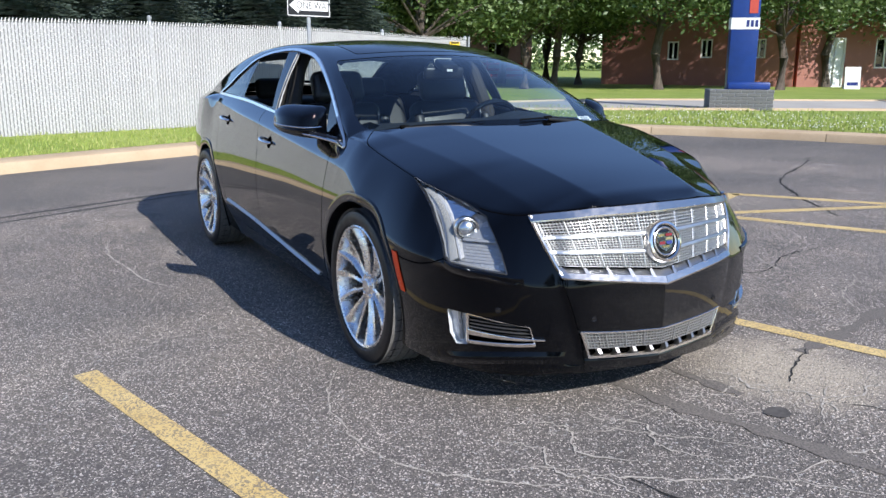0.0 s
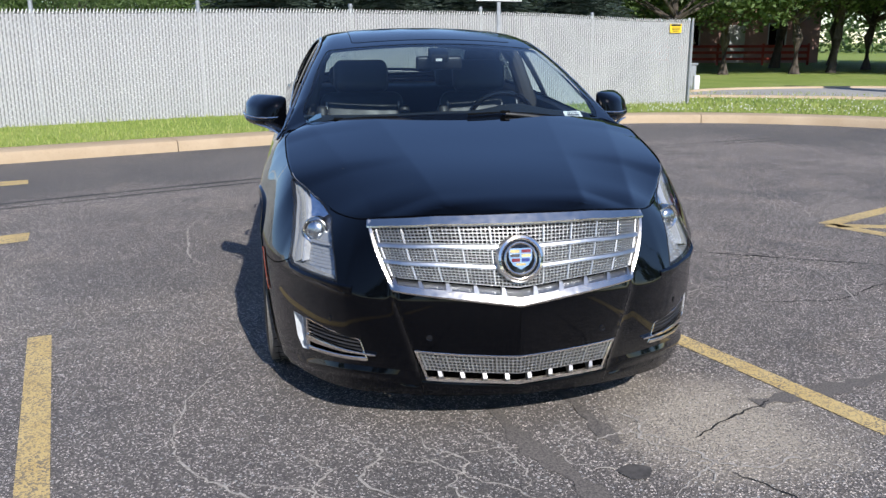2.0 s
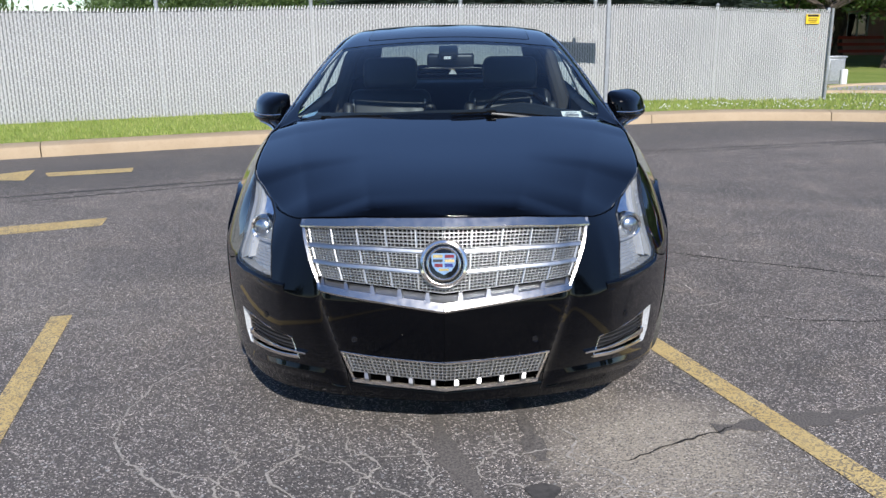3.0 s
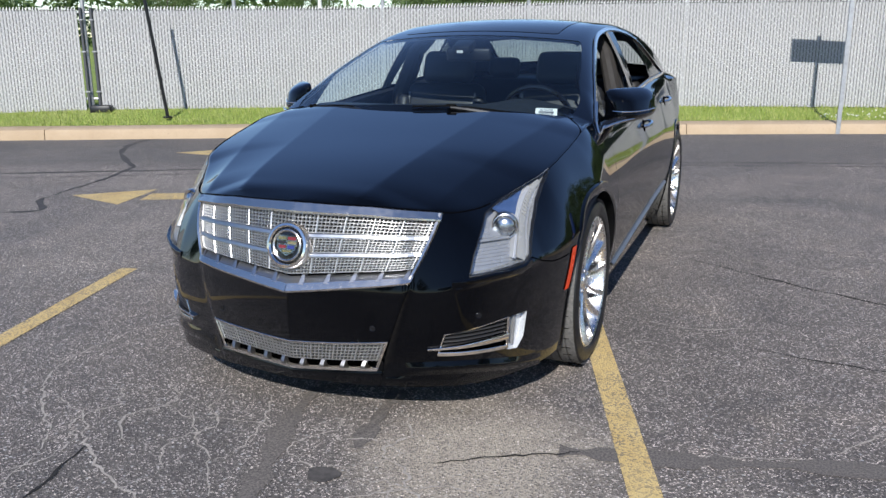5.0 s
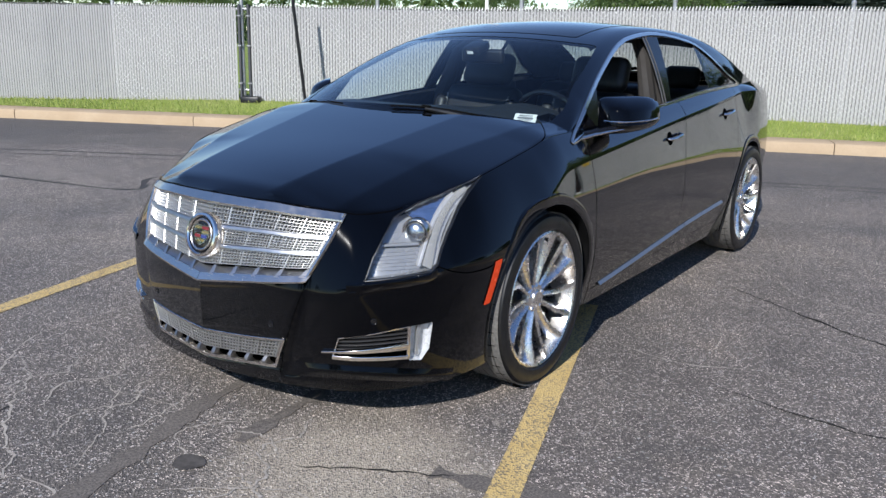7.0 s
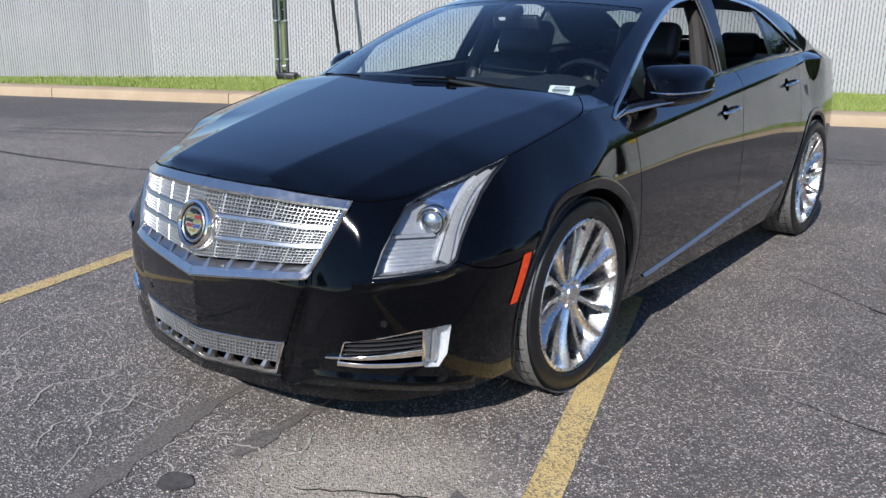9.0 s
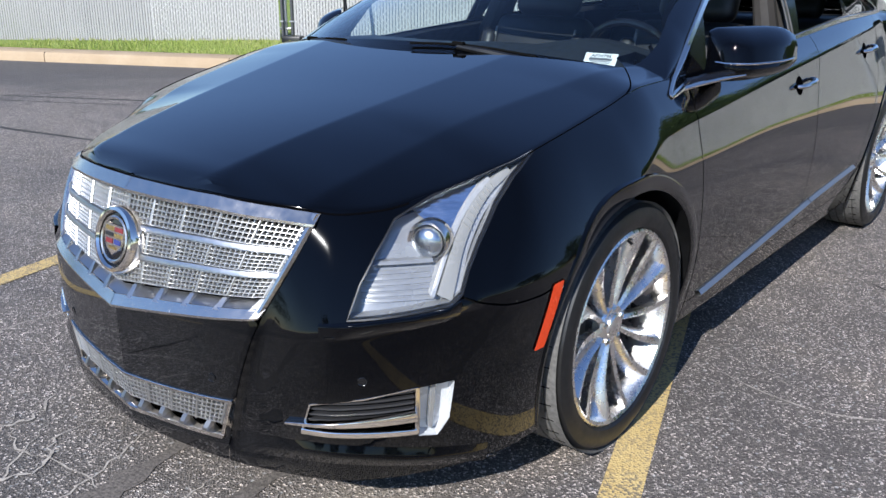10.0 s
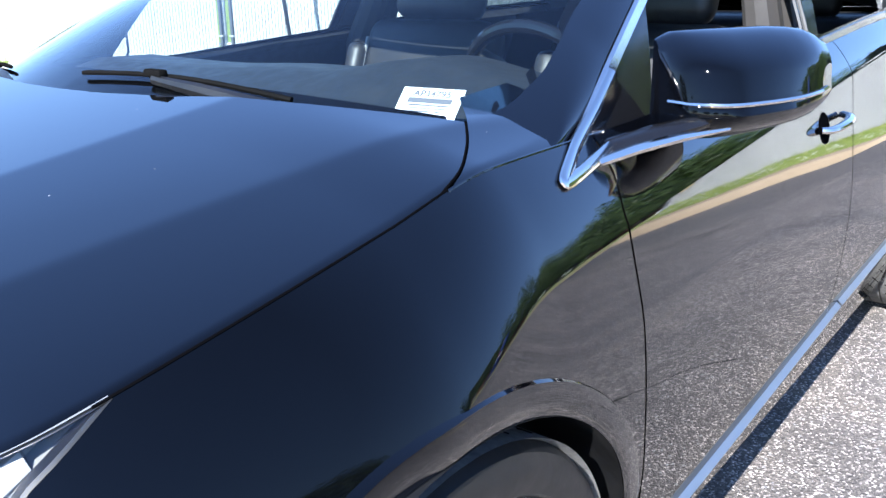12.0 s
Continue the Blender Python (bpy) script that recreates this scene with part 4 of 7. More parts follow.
for z, w, h in ((.065, .24, .035), (.01, .20, .012), (-.02, .20, .012), (-.05, .16, .012)):
    bm = bmesh.new()
    box(bm, -w / 2, w / 2, -.0145, -.0125, z - h / 2, z + h / 2)
    part("print_bar", bm, M_SIGNBLACK, notice, smooth=0)

# one-way sign on its post
SIGN_POST = (2.34, 9.55)
sign = thing("one_way_sign", "black and white one-way sign on a galvanised post", "sign", pose(*SIGN_POST, -.04, 0, 0, 14) @ Matrix.Diagonal((.88, 1, 1, 1)))
bm = bmesh.new()
for s in (-1, 1):
    box(bm, s * .028 - .004, s * .028 + .004, -.005, .022, 0, 2.42)
box(bm, -.028, .028, -.005, .001, 0, 2.42)
part("post", bm, M_GALV, sign, smooth=0)
bm = bmesh.new()
soft_box(bm, -.46, .46, -.012, -.008, 2.02, 2.36, .0015, 1)
part("plate", bm, M_SIGNBLACK, sign, "black sign plate", smooth=0)
bm = bmesh.new()
for x0, x1, z0, z1 in ((-.445, .445, 2.335, 2.347), (-.445, .445, 2.033, 2.045), (-.445, -.433, 2.045, 2.335), (.433, .445, 2.045, 2.335)):
    box(bm, x0, x1, -.0145, -.0125, z0, z1)
part("border", bm, M_WHITE, sign, smooth=0)
bm = bmesh.new()
vs = [bm.verts.new((x, -.0145, z)) for x, z in ((-.41, 2.19), (-.22, 2.31), (-.22, 2.265), (.41, 2.265), (.41, 2.115), (-.22, 2.115), (-.22, 2.07))]
bm.faces.new(vs)
part("arrow", bm, M_WHITE, sign, smooth=0)
cu = bpy.data.curves.new("lettering", "FONT")
cu.body, cu.size, cu.align_x, cu.align_y, cu.extrude = "ONE WAY", .155, "CENTER", "CENTER", .0006
tx = new("lettering", cu)
tx.data.materials.append(M_SIGNBLACK)
bpy.context.view_layer.update()
text_mesh = bpy.data.meshes.new_from_object(tx.evaluated_get(bpy.context.evaluated_depsgraph_get()))
bpy.data.objects.remove(tx)
tx = new("lettering", text_mesh)
tx.parent = sign
tx.matrix_local = pose(.10, -.016, 2.190, 90, 0, 0)

# black leaning pole by the fence
pole = thing("leaning_pole", "thin black steel sign pole leaning beside the fence", "pole", pose(-6.83, 6.62, .20))
bm = bmesh.new()
tube(bm, [(0, 0, 0), (-.17, -.10, 1.80)], .026, 10)
part("shaft", bm, M_BLACK, pole)
bm = bmesh.new()
soft_box(bm, -.05, .05, -.05, .05, 0, .03, .01, 2)
part("foot", bm, M_BLACK, pole)
bm = bmesh.new()
soft_box(bm, -.16, .16, -.09, .09, 0, .14, .03, 2)
st = part("dark_stone", bm, M_BLACK)
st.matrix_world = pose(-8.13, 6.68, .21, 0, 0, 25)
tagged(st, "dark block lying in the grass by the fence", "block")

# ---- the parked car ----
car = thing("car", "black four-door saloon with chrome grille, windows down, parked on asphalt", "car")
CENTRE = np.array((0.0, 1.5, 0.55))
GAP = 0.0025


def faced(verts, faces):
    """Turns the faces of a sheet so that they look away from the middle of the car."""
    V = np.asarray(verts, float)
    s = 0.0
    for f in faces[:: max(1, len(faces) // 60)]:
        n = np.cross(V[f[1]] - V[f[0]], V[f[2]] - V[f[0]])
        s += float(n @ (V[list(f)].mean(0) - CENTRE))
    return [tuple(reversed(f)) for f in faces] if s < 0 else [tuple(f) for f in faces]


def sheet(name, V, F, mat, parent, label="", both=True, smooth=24.0):
    """A panel of the right half, and its mirror image as a second panel."""
    ob = make(name, V, faced(V, F), mat, parent, label, smooth)
    if both:
        flipped(ob, parent)
    return ob


def joined(V, F):
    """A half and its mirror image in one mesh."""
    V = [tuple(v) for v in V]
    n = len(V)
    return V + [(-x, y, z) for x, y, z in V], list(F) + [tuple(i + n for i in reversed(f)) for f in F]


# -- wall grid, clipped into panels --
NA, N_LOW, N_UP = 560, 66, 16
g_a = np.linspace(0, A_END, NA)
WA, WZ, WV = [], [], []
for a in g_a:
    zb, zc, zt = float(z_bot(a)), float(z_crease(a)), float(z_top(a))
    zz = np.concatenate([np.linspace(zb, zc, N_LOW), np.linspace(zc, zt, N_UP)[1:]])
    WA += [a] * len(zz)
    WZ += list(zz)
WA, WZ = np.array(WA), np.array(WZ)
WV = wall(WA, WZ)
WF = [f[::-1] for f in grid_faces(NA, N_LOW + N_UP - 1)]


def lip_width(dy, dz):
    """The wheel arch's rolled edge is narrow in front of the wheel and broad above it."""
    k = np.clip((np.degrees(np.arctan2(dz, -dy)) - 20) / 50, 0, 1)
    k = np.where((dz < 0) & (dy < 0), 0, np.where((dz < 0) & (dy > 0), 1, k))
    return .010 + .034 * k * k * (3 - 2 * k)


arch_val = np.minimum.reduce([np.hypot(WV[:, 1] - c, WZ - ARCH_Z) - ARCH_R - lip_width(WV[:, 1] - c, WZ - ARCH_Z) for c in (0.0, AXLE_R)])
LAMP = [(.664, .556), (.693, .629), (.734, .692), (.785, .752), (.896, .794), (1.008, .823), (1.107, .849), (1.208, .875), (1.121, .826), (1.055, .773), (.986, .700), (.946, .648), (.921, .603), (.893, .583), (.808, .572)]
GRILLE = [(-.02, .800), (.30, .793), (.585, .768), (.510, .652), (.468, .578), (.450, .537), (.23, .513), (-.02, .484)]
LOW_GRILLE = [(-.02, .302), (.183, .309), (.372, .325), (.350, .262), (.333, .232), (.290, .217), (-.02, .198)]
FOG = [(.822, .390), (.905, .398), (.895, .30), (.868, .258), (.822, .262)]
VENT = [(.573, .350), (.548, .274), (.818, .270), (.818, .390)]
lamp_d, grille_d, low_d = (poly_dist(p, WA, WZ) for p in (LAMP, GRILLE, LOW_GRILLE))
fog_d = np.maximum(poly_dist(FOG, WA, WZ), poly_dist(VENT, WA, WZ))
seam_z = pchip([.91, .992, 1.046, 1.124, 1.189, 1.25], [.600, .570, .562, .568, .593, .63])
gap_fender = pchip([.15, .35, .47, .63, .76, .88, .94, 1.1], [2.02, 1.985, 1.963, 1.931, 1.925, 1.920, 1.945, 1.99])
gap_doors = pchip([.15, .35, .47, .57, .76, .87, .99, 1.2], [3.10, 3.07, 3.055, 3.052, 3.055, 3.09, 3.145, 3.25])
gap_rear = pchip([.15, .35, .50, .633, .76, .872, 1.014, 1.2], [3.83, 3.85, 3.885, 3.94, 4.02, 4.065, 4.10, 4.30])
sill_z = lambda a: 0.275 + 0.012 * (a - 2.0)
seam_below = np.where(WA < .912, 1.0, np.where(WA < 1.19, seam_z(WA) - WZ, 1.19 - WA))
seam_above = np.where(WA < .912, -1.0, np.where(WA < 1.19, WZ - seam_z(WA), 1.0))
fascia = np.minimum.reduce([seam_below - GAP, -lamp_d - GAP, -grille_d, -low_d, -fog_d, arch_val, 1.19 - WA])
PANELS = {
    "bumper_centre": (np.minimum(fascia, keel_a(WZ) - WA - .001), M_PAINT),
    "bumper_corner": (np.minimum(fascia, WA - keel_a(WZ) - .001), M_PAINT),
    "fender": (np.minimum.reduce([seam_above - GAP, -lamp_d - GAP, gap_fender(WZ) - WA - GAP, arch_val, 2.2 - WA]), M_PAINT),
    "front_door": (np.minimum.reduce([WA - gap_fender(WZ) - GAP, gap_doors(WZ) - WA - GAP, WZ - sill_z(WA) - GAP]), M_PAINT),
    "rear_door": (np.minimum.reduce([WA - gap_doors(WZ) - GAP, gap_rear(WZ) - WA - GAP, WZ - sill_z(WA) - GAP, arch_val]), M_PAINT),
    "sill": (np.minimum.reduce([WA - gap_fender(WZ) - GAP, gap_rear(WZ) - WA - GAP, sill_z(WA) - WZ, arch_val]), M_PAINT),
    "rear_quarter": (np.minimum.reduce([WA - gap_rear(WZ) - GAP, arch_val]), M_PAINT),
}
panel_obs = {}
for name, (val, mat) in PANELS.items():
    V, F = clip(WV, WF, val)
    if name == "bumper_centre":
        V, F = joined(V, F)
        panel_obs[name] = make(name, V, F, mat, car)
    else:
        panel_obs[name] = [sheet(name, V, F, mat, car, both=False)]
        panel_obs[name].append(flipped(panel_obs[name][0], car))
# dark inner skin behind the gaps
IV = wall(WA, WZ, -0.010)
V, F = clip(IV, WF, np.minimum.reduce([arch_val - .004, -lamp_d - .012, -grille_d - .02, -low_d - .02, -fog_d - .012, WZ - .19]))
V, F = joined(V, F)
make("inner_skin", V, F, M_VOID, car)

# -- wheel arch lips and liners --
for cy in (0.0, AXLE_R):
    V, F, n = [], [], 40
    for i in range(n + 1):
        q = math.radians(-22 + 224 * i / n)
        y, z = cy + ARCH_R * math.cos(q), ARCH_Z + ARCH_R * math.sin(q)
        a = float(arc_of_y(y))
        x = float(wall(a, min(max(z, .19), float(z_top(a))))[0])
        y2, z2 = cy + (ARCH_R + .006) * math.cos(q), ARCH_Z + (ARCH_R + .006) * math.sin(q)
        V += [(x, y, z), (x - .03, y2, z2), (x - .06, cy + (ARCH_R + .012) * math.cos(q), ARCH_Z + (ARCH_R + .012) * math.sin(q)), (.52, cy + (ARCH_R + .01) * math.cos(q), ARCH_Z + (ARCH_R + .01) * math.sin(q))]
    F = [(4 * i + j, 4 * i + j + 1, 4 * i + 5 + j, 4 * i + 4 + j) for i in range(n) for j in range(3)]
    lin = make("wheel_arch_liner", V, F, M_BLACK, car)
    flipped(lin, car)
    V, n = [], 90
    for i in range(n + 1):
        q = math.radians(-26 + 232 * i / n)
        wl = float(lip_width(np.array(math.cos(q)), np.array(math.sin(q))))

        def at(r):
            y, z = cy + (ARCH_R + r) * math.cos(q), max(ARCH_Z + (ARCH_R + r) * math.sin(q), .185)
            a = float(arc_of_y(y))
            return float(wall(a, min(z, float(z_top(a))))[0]), y, z
        xm = at(wl * .6)[0]
        for f, o in ((0, .001), (.1, .004), (.5, .005), (.85, .0045), (.95, .003), (1.03, -.003)):
            x, y, z = at(wl * f)
            V.append(((x if f > 1 else max(x, xm) if f > .9 else xm) + o, y, z))
    lip = make("wheel_arch_lip", V, faced(V, grid_faces(n + 1, 6)), M_PAINT, car, smooth=40)
    flipped(lip, car)
bm = bmesh.new()
box(bm, -.80, .80, .42, 2.42, .19, .21)
box(bm, -.45, .45, -.60, 4.0, .17, .20)
part("underbody", bm, M_VOID, car)

# -- hood --
ny = 120
us = np.concatenate([np.linspace(-1, -.98, 6), np.linspace(-.965, .965, 281), np.linspace(.98, 1, 6)])
nx = len(us)
ys = np.linspace(HOOD_Y0 + .001, .32, ny)
V, val = [], []
for y in ys:
    xe = float(hood_half(y))
    for u in us:
        x = u * xe
        V.append((x, y, float(hood_z(x, y))))
        val.append(min(xe - .003 - abs(x), float(hood_side(y)) - abs(x), float(cowl_y(x)) - y))
V2, F2 = clip(V, grid_faces(ny, nx), val)
make("hood", V2, faced(V2, F2), M_PAINT, car, smooth=20)
V = [(v[0] * .98, v[1] + .002, v[2] - .030) for v in V]
V2, F2 = clip(V, grid_faces(ny, nx), [float(cowl_y(v[0])) + .05 - v[1] for v in V])
make("engine_bay_cover", V2, faced(V2, F2), M_VOID, car)
# the fender's top between hood, screen and pillar
V = []
ty_ = np.linspace(.04, .46, 44)
for y in ty_:
    xi, xe = min(float(hood_side(y)) + .004, float(hood_half(y)) - .0005), float(hood_half(y))
    for u in np.linspace(0, 1, 12):
        x = xi + (xe - xi) * u
        V.append((x, y, float(hood_z(x, y)) - .0004))
sheet("fender_top", V, grid_faces(44, 12), M_PAINT, car)
for sd in (1, -1):
    bm = bmesh.new()
    tube(bm, [(sd * (float(hood_side(y)) + .001), y, float(hood_z(float(hood_side(y)) - .002, y)) - .0006) for y in np.linspace(.08, .262, 18)], .0018, 6)
    part("hood_shut_line", bm, M_FRIT, car)

# -- cabin: roof, pillars, glass --
SEC = len(cab_section(1.0))
cab_y = np.linspace(.0, 3.42, 190)
CV = np.array([(x, y, z) for y in cab_y for x, z in cab_section(float(y))])
CF = grid_faces(len(cab_y), SEC)
CX, CY, CZ = CV.T
YP = CY - roof_bow(CY) * CX * CX
on_top = np.tile(np.arange(SEC) >= 18, len(cab_y))
ws_half = pchip([.15, .20, .26, .30, .36, .42, .49, .574, .70, .89, 1.07, 1.2], [.50, .58, .660, .692, .714, .716, .702, .678, .655, .613, .565, .53])
screen = np.where(on_top, np.minimum.reduce([ws_half(CY) - CX, .930 - YP, YP - .088]), -1.0)
rw_half = pchip([2.5, 2.8, 3.1, 3.5], [.50, .52, .56, .60])
rear_glass = np.where(on_top, np.minimum.reduce([rw_half(CY) - CX, YP - 2.78, 3.36 - YP]), -1.0)
sunroof = np.where(on_top, np.minimum.reduce([.44 - CX, YP - 1.02, 1.95 - YP]), -1.0)
DLO = [(.322, .946), (.50, 1.052), (.715, 1.162), (.85, 1.222), (.984, 1.276), (1.10, 1.318), (1.20, 1.347), (1.34, 1.374), (1.64, 1.400), (1.945, 1.388), (2.24, 1.346), (2.45, 1.258), (2.63, 1.166), (2.83, 1.103), (2.14, 1.084), (1.75, 1.060), (1.40, 1.034), (1.00, 1.004), (.62, .972)]
DLO = smooth_poly(DLO[:13], 3, False) + DLO[13:]
dlo = np.where(CX > .55, poly_dist(DLO, CY, CZ), -1.0)
cowl_val = np.where(on_top, np.minimum(.088 - YP, .735 - CX), -1.0)
skin = np.minimum.reduce([-screen - .001, -rear_glass - .001, -sunroof - .003, -dlo, np.where(np.abs(cowl_val + 1) < 1e-9, 1, -cowl_val)])
skin = np.where((CY < .12) & (CX < .72), -1, skin)
V, F = clip(CV, CF, skin)
V, F = joined(V, F)
make("roof", V, F, M_PAINT, car, smooth=24)
for name, val, mat, drop in (("windscreen", screen, M_WINDSHIELD, .002), ("rear_window", rear_glass, M_CLEAR, .002), ("sunroof_glass", sunroof, M_GLOSSBLACK, -.002)):
    V, F = clip(CV - np.array((0, 0, drop)), CF, val)
    V, F = joined(V, F)
    ob = make(name, V, faced(V, F), mat, car)
    if mat in (M_WINDSHIELD, M_CLEAR):
        ob.visible_shadow = False
V, F = clip(CV - np.array((0, 0, .016)), CF, np.minimum(cowl_val, YP - .055))
V, F = joined(V, F)
make("cowl_panel", V, F, M_GLOSSBLACK, car)
# dark headliner inside
V, F = clip(CV * np.array((.985, 1, 1)) - np.array((0, 0, .022)), CF, np.minimum.reduce([-screen - .02, -rear_glass - .02, -dlo - .012, CY - .2]))
V, F = joined(V, F)
make("headliner", V, F, M_CABIN, car)
# black border printed on the windscreen's edge
border = np.minimum(screen, np.maximum.reduce([.020 - (ws_half(CY) - CX), .035 - (.930 - YP), .062 - (YP - .088)]))
V, F = clip(CV - np.array((0, 0, .005)), CF, np.where(screen > 0, border, screen))
V, F = joined(V, F)
make("windscreen_border", V, F, M_FRIT, car)


def side_patch(name, val_poly, mat, out, parent, holes=(), ny=150, nz=50, label=""):
    """A piece of the cabin's side within an outline in (y, z), left and right."""
    P = np.array(val_poly)
    (y0, z0), (y1, z1) = P.min(0), P.max(0)
    Y, Z = np.meshgrid(np.linspace(y0, y1, ny), np.linspace(z0, z1, nz), indexing="ij")
    xb, zb = belt(Y)
    d = Z - zb
    X = xb - .38 * d - .45 * d * np.abs(d) + out
    V = np.stack([X, Y, Z], -1).reshape(-1, 3)
    val = poly_dist(val_poly, Y, Z).reshape(-1)
    for h in holes:
        val = np.minimum(val, -poly_dist(h, Y, Z).reshape(-1))
    V2, F2 = clip(V, grid_faces(ny, nz), val)
    ob = sheet(name, V2, F2, mat, parent, label, both=False)
    return ob, flipped(ob, parent)


def lerp_line(p, q, z):
    return p[0] + (q[0] - p[0]) * (z - p[1]) / (q[1] - p[1])


def cut(poly, lo=None, hi=None):
    """The part of an outline between two slanted lines, by fine sampling."""
    zs = np.linspace(.96, 1.396, 60)
    left, right = [], []
    ygrid = np.linspace(.30, 2.85, 900)
    for z in zs:
        ins = poly_dist(poly, ygrid, np.full_like(ygrid, z)) > .012
        yy = ygrid[ins]
        if lo:
            yy = yy[yy > lerp_line(*lo, z)]
        if hi:
            yy = yy[yy < lerp_line(*hi, z)]
        if len(yy) > 2:
            left.append((float(yy[0]), float(z)))
            right.append((float(yy[-1]), float(z)))
    return left + right[::-1]


B_FRONT, B_REAR = ((1.45, 1.05), (1.53, 1.385)), ((1.565, 1.06), (1.716, 1.365))
Q_FRONT, Q_REAR = ((2.20, 1.08), (2.21, 1.36)), ((2.25, 1.08), (2.26, 1.36))
SAIL = ((.60, .95), (.74, 1.17))
FRONT_OPEN, REAR_OPEN, QUARTER = cut(DLO, SAIL, B_FRONT), cut(DLO, B_REAR, Q_FRONT), cut(DLO, Q_REAR)
side_patch("window_surround", DLO, M_GLOSSBLACK, -.004, car, (FRONT_OPEN, REAR_OPEN, QUARTER), 220, 60)
for ob in side_patch("quarter_glass", QUARTER, M_TINT, -.006, car):
    ob.visible_shadow = False


def trim_bar(name, path, width, out, mat, parent, thick=.006):
    """A flat moulding along a path of points on the cabin's side."""
    bm = bmesh.new()
    rows = []
    n = len(path)
    for i, (y, z) in enumerate(path):
        (ya, za), (yb, zb) = path[max(i - 1, 0)], path[min(i + 1, n - 1)]
        t = np.array((yb - ya, zb - za))
        t = t / (np.linalg.norm(t) + 1e-9)
        w = width if isinstance(width, float) else width[i]
        nn = np.array((-t[1], t[0])) * w / 2
        ring = []
        for s, o in ((1, out - thick), (.8, out), (-.8, out), (-1, out - thick)):
            yy, zz = y + nn[0] * s, z + nn[1] * s
            xb, zb_ = belt(yy)
            d = zz - zb_
            ring.append(bm.verts.new((float(xb - .38 * d - .45 * d * abs(d)) + o, yy, zz)))
        rows.append(ring)
    for A, B in zip(rows, rows[1:]):
        for j in range(3):
            bm.faces.new((A[j], A[j + 1], B[j + 1], B[j]))
    ob = part(name, bm, mat, parent)
    flipped(ob, parent)
    return ob


upper = DLO[:-5]
trim_bar("window_trim", upper, .017, .006, M_TRIM, car)
trim_bar("window_trim", smooth_poly([DLO[0], DLO[-1], DLO[-2], DLO[-3], DLO[-4], DLO[-5], DLO[-6]], 5, False), .018, .006, M_TRIM, car)


def bar_x(y, z):
    """How far out the flank lies at a point of the window line."""
    xb, zb = belt(y)
    return float(xb - .38 * (z - zb) - .45 * (z - zb) * abs(z - zb)) + .004


def corner_bar(name, path, half, thick, mat):
    """A rounded bar that lies on the flank and turns sharply back on itself."""
    P = [Vector(p) for p in path]
    for _ in range(3):
        Q = [P[0]]
        for a, b in zip(P, P[1:]):
            Q += [a.lerp(b, .25), a.lerp(b, .75)]
        P = Q + [P[-1]]
    out = Vector((.80, -.12, .58)).normalized()
    bm = bmesh.new()
    rows = []
    for i, p in enumerate(P):
        t = (P[min(i + 1, len(P) - 1)] - P[max(i - 1, 0)]).normalized()
        w = out.cross(t).normalized()
        rows.append([bm.verts.new(p + w * half * math.cos(k * math.tau / 12) + out * (thick * math.sin(k * math.tau / 12) + .002)) for k in range(12)])
    for A, B in zip(rows, rows[1:]):
        for k in range(12):
            bm.faces.new((A[k], A[(k + 1) % 12], B[(k + 1) % 12], B[k]))
    for row in (rows[0], rows[-1]):
        bm.faces.new(row)
    bmesh.ops.recalc_face_normals(bm, faces=bm.faces[:])
    ob = part(name, bm, mat, car)
    flipped(ob, car)


def corner_at(y, z):
    a = float(arc_of_y(y))
    if z > float(z_top(a)):
        return (bar_x(y, z) + .002, y, z)
    return (max(bar_x(y, z), float(wall(a, z)[0]) + .003), y, z)


corner_bar("trim_corner", [corner_at(y, z) for y, z in ((.52, 1.061), (.45, 1.024), (.375, .988), (.325, .966), (.288, .950), (.290, .946), (.325, .951), (.38, .960), (.435, .969))], .0092, .0050, M_CHROME)
trim_bar("pillar_trim", [(lerp_line(*B_FRONT, z) + .035, z) for z in np.linspace(1.045, 1.394, 8)], .004, .001, M_VENTSLAT, car)
trim_bar("pillar_trim", [(lerp_line(*B_FRONT, z) - .002, z) for z in np.linspace(1.045, 1.388, 8)], .004, .001, M_VENTSLAT, car)

# -- boot lid and tail --
_at = np.linspace(float(ARC[15]), A_END, 200)
_tt = wall(_at, z_top(_at))
ys = np.linspace(3.18, float(_tt[-1, 1]) - .001, 40)
V = []
for y in ys:
    xe, ze = float(np.interp(y, _tt[:, 1], _tt[:, 0])), float(np.interp(y, _tt[:, 1], _tt[:, 2]))
    for u in np.linspace(-1, 1, 41):
        V.append((u * xe, y, ze + .035 * (1 - abs(u) ** 2.4) * min(1, (4.14 - y) / .12)))
make("boot_lid", V, faced(V, grid_faces(40, 41)), M_PAINT, car)


# -- helpers for pieces laid on the body's wall --
def wbar(V, F, p0, p1, width, o0, o1, n=1, w1=None, drop=.001, flat=.75):
    """A bar on the wall from p0 to p1 in (arc, height), standing out from o0 to o1."""
    p0, p1 = np.array(p0, float), np.array(p1, float)
    t = (p1 - p0) / np.linalg.norm(p1 - p0)
    nn = np.array((-t[1], t[0]))
    base = len(V)
    for i in range(n + 1):
        p = p0 + (p1 - p0) * i / n
        w = width + ((w1 if w1 is not None else width) - width) * i / n
        for s, o in ((1, o0), (1, o1 - drop), (flat, o1), (-flat, o1), (-1, o1 - drop), (-1, o0)):
            q = p + nn * s * w / 2
            V.append(tuple(wall(q[0], q[1], o)))
    for i in range(n):
        for j in range(5):
            a = base + 6 * i + j
            F.append((a, a + 1, a + 7, a + 6))
    F.append(tuple(base + j for j in range(6)))
    F.append(tuple(base + 6 * n + j for j in reversed(range(6))))


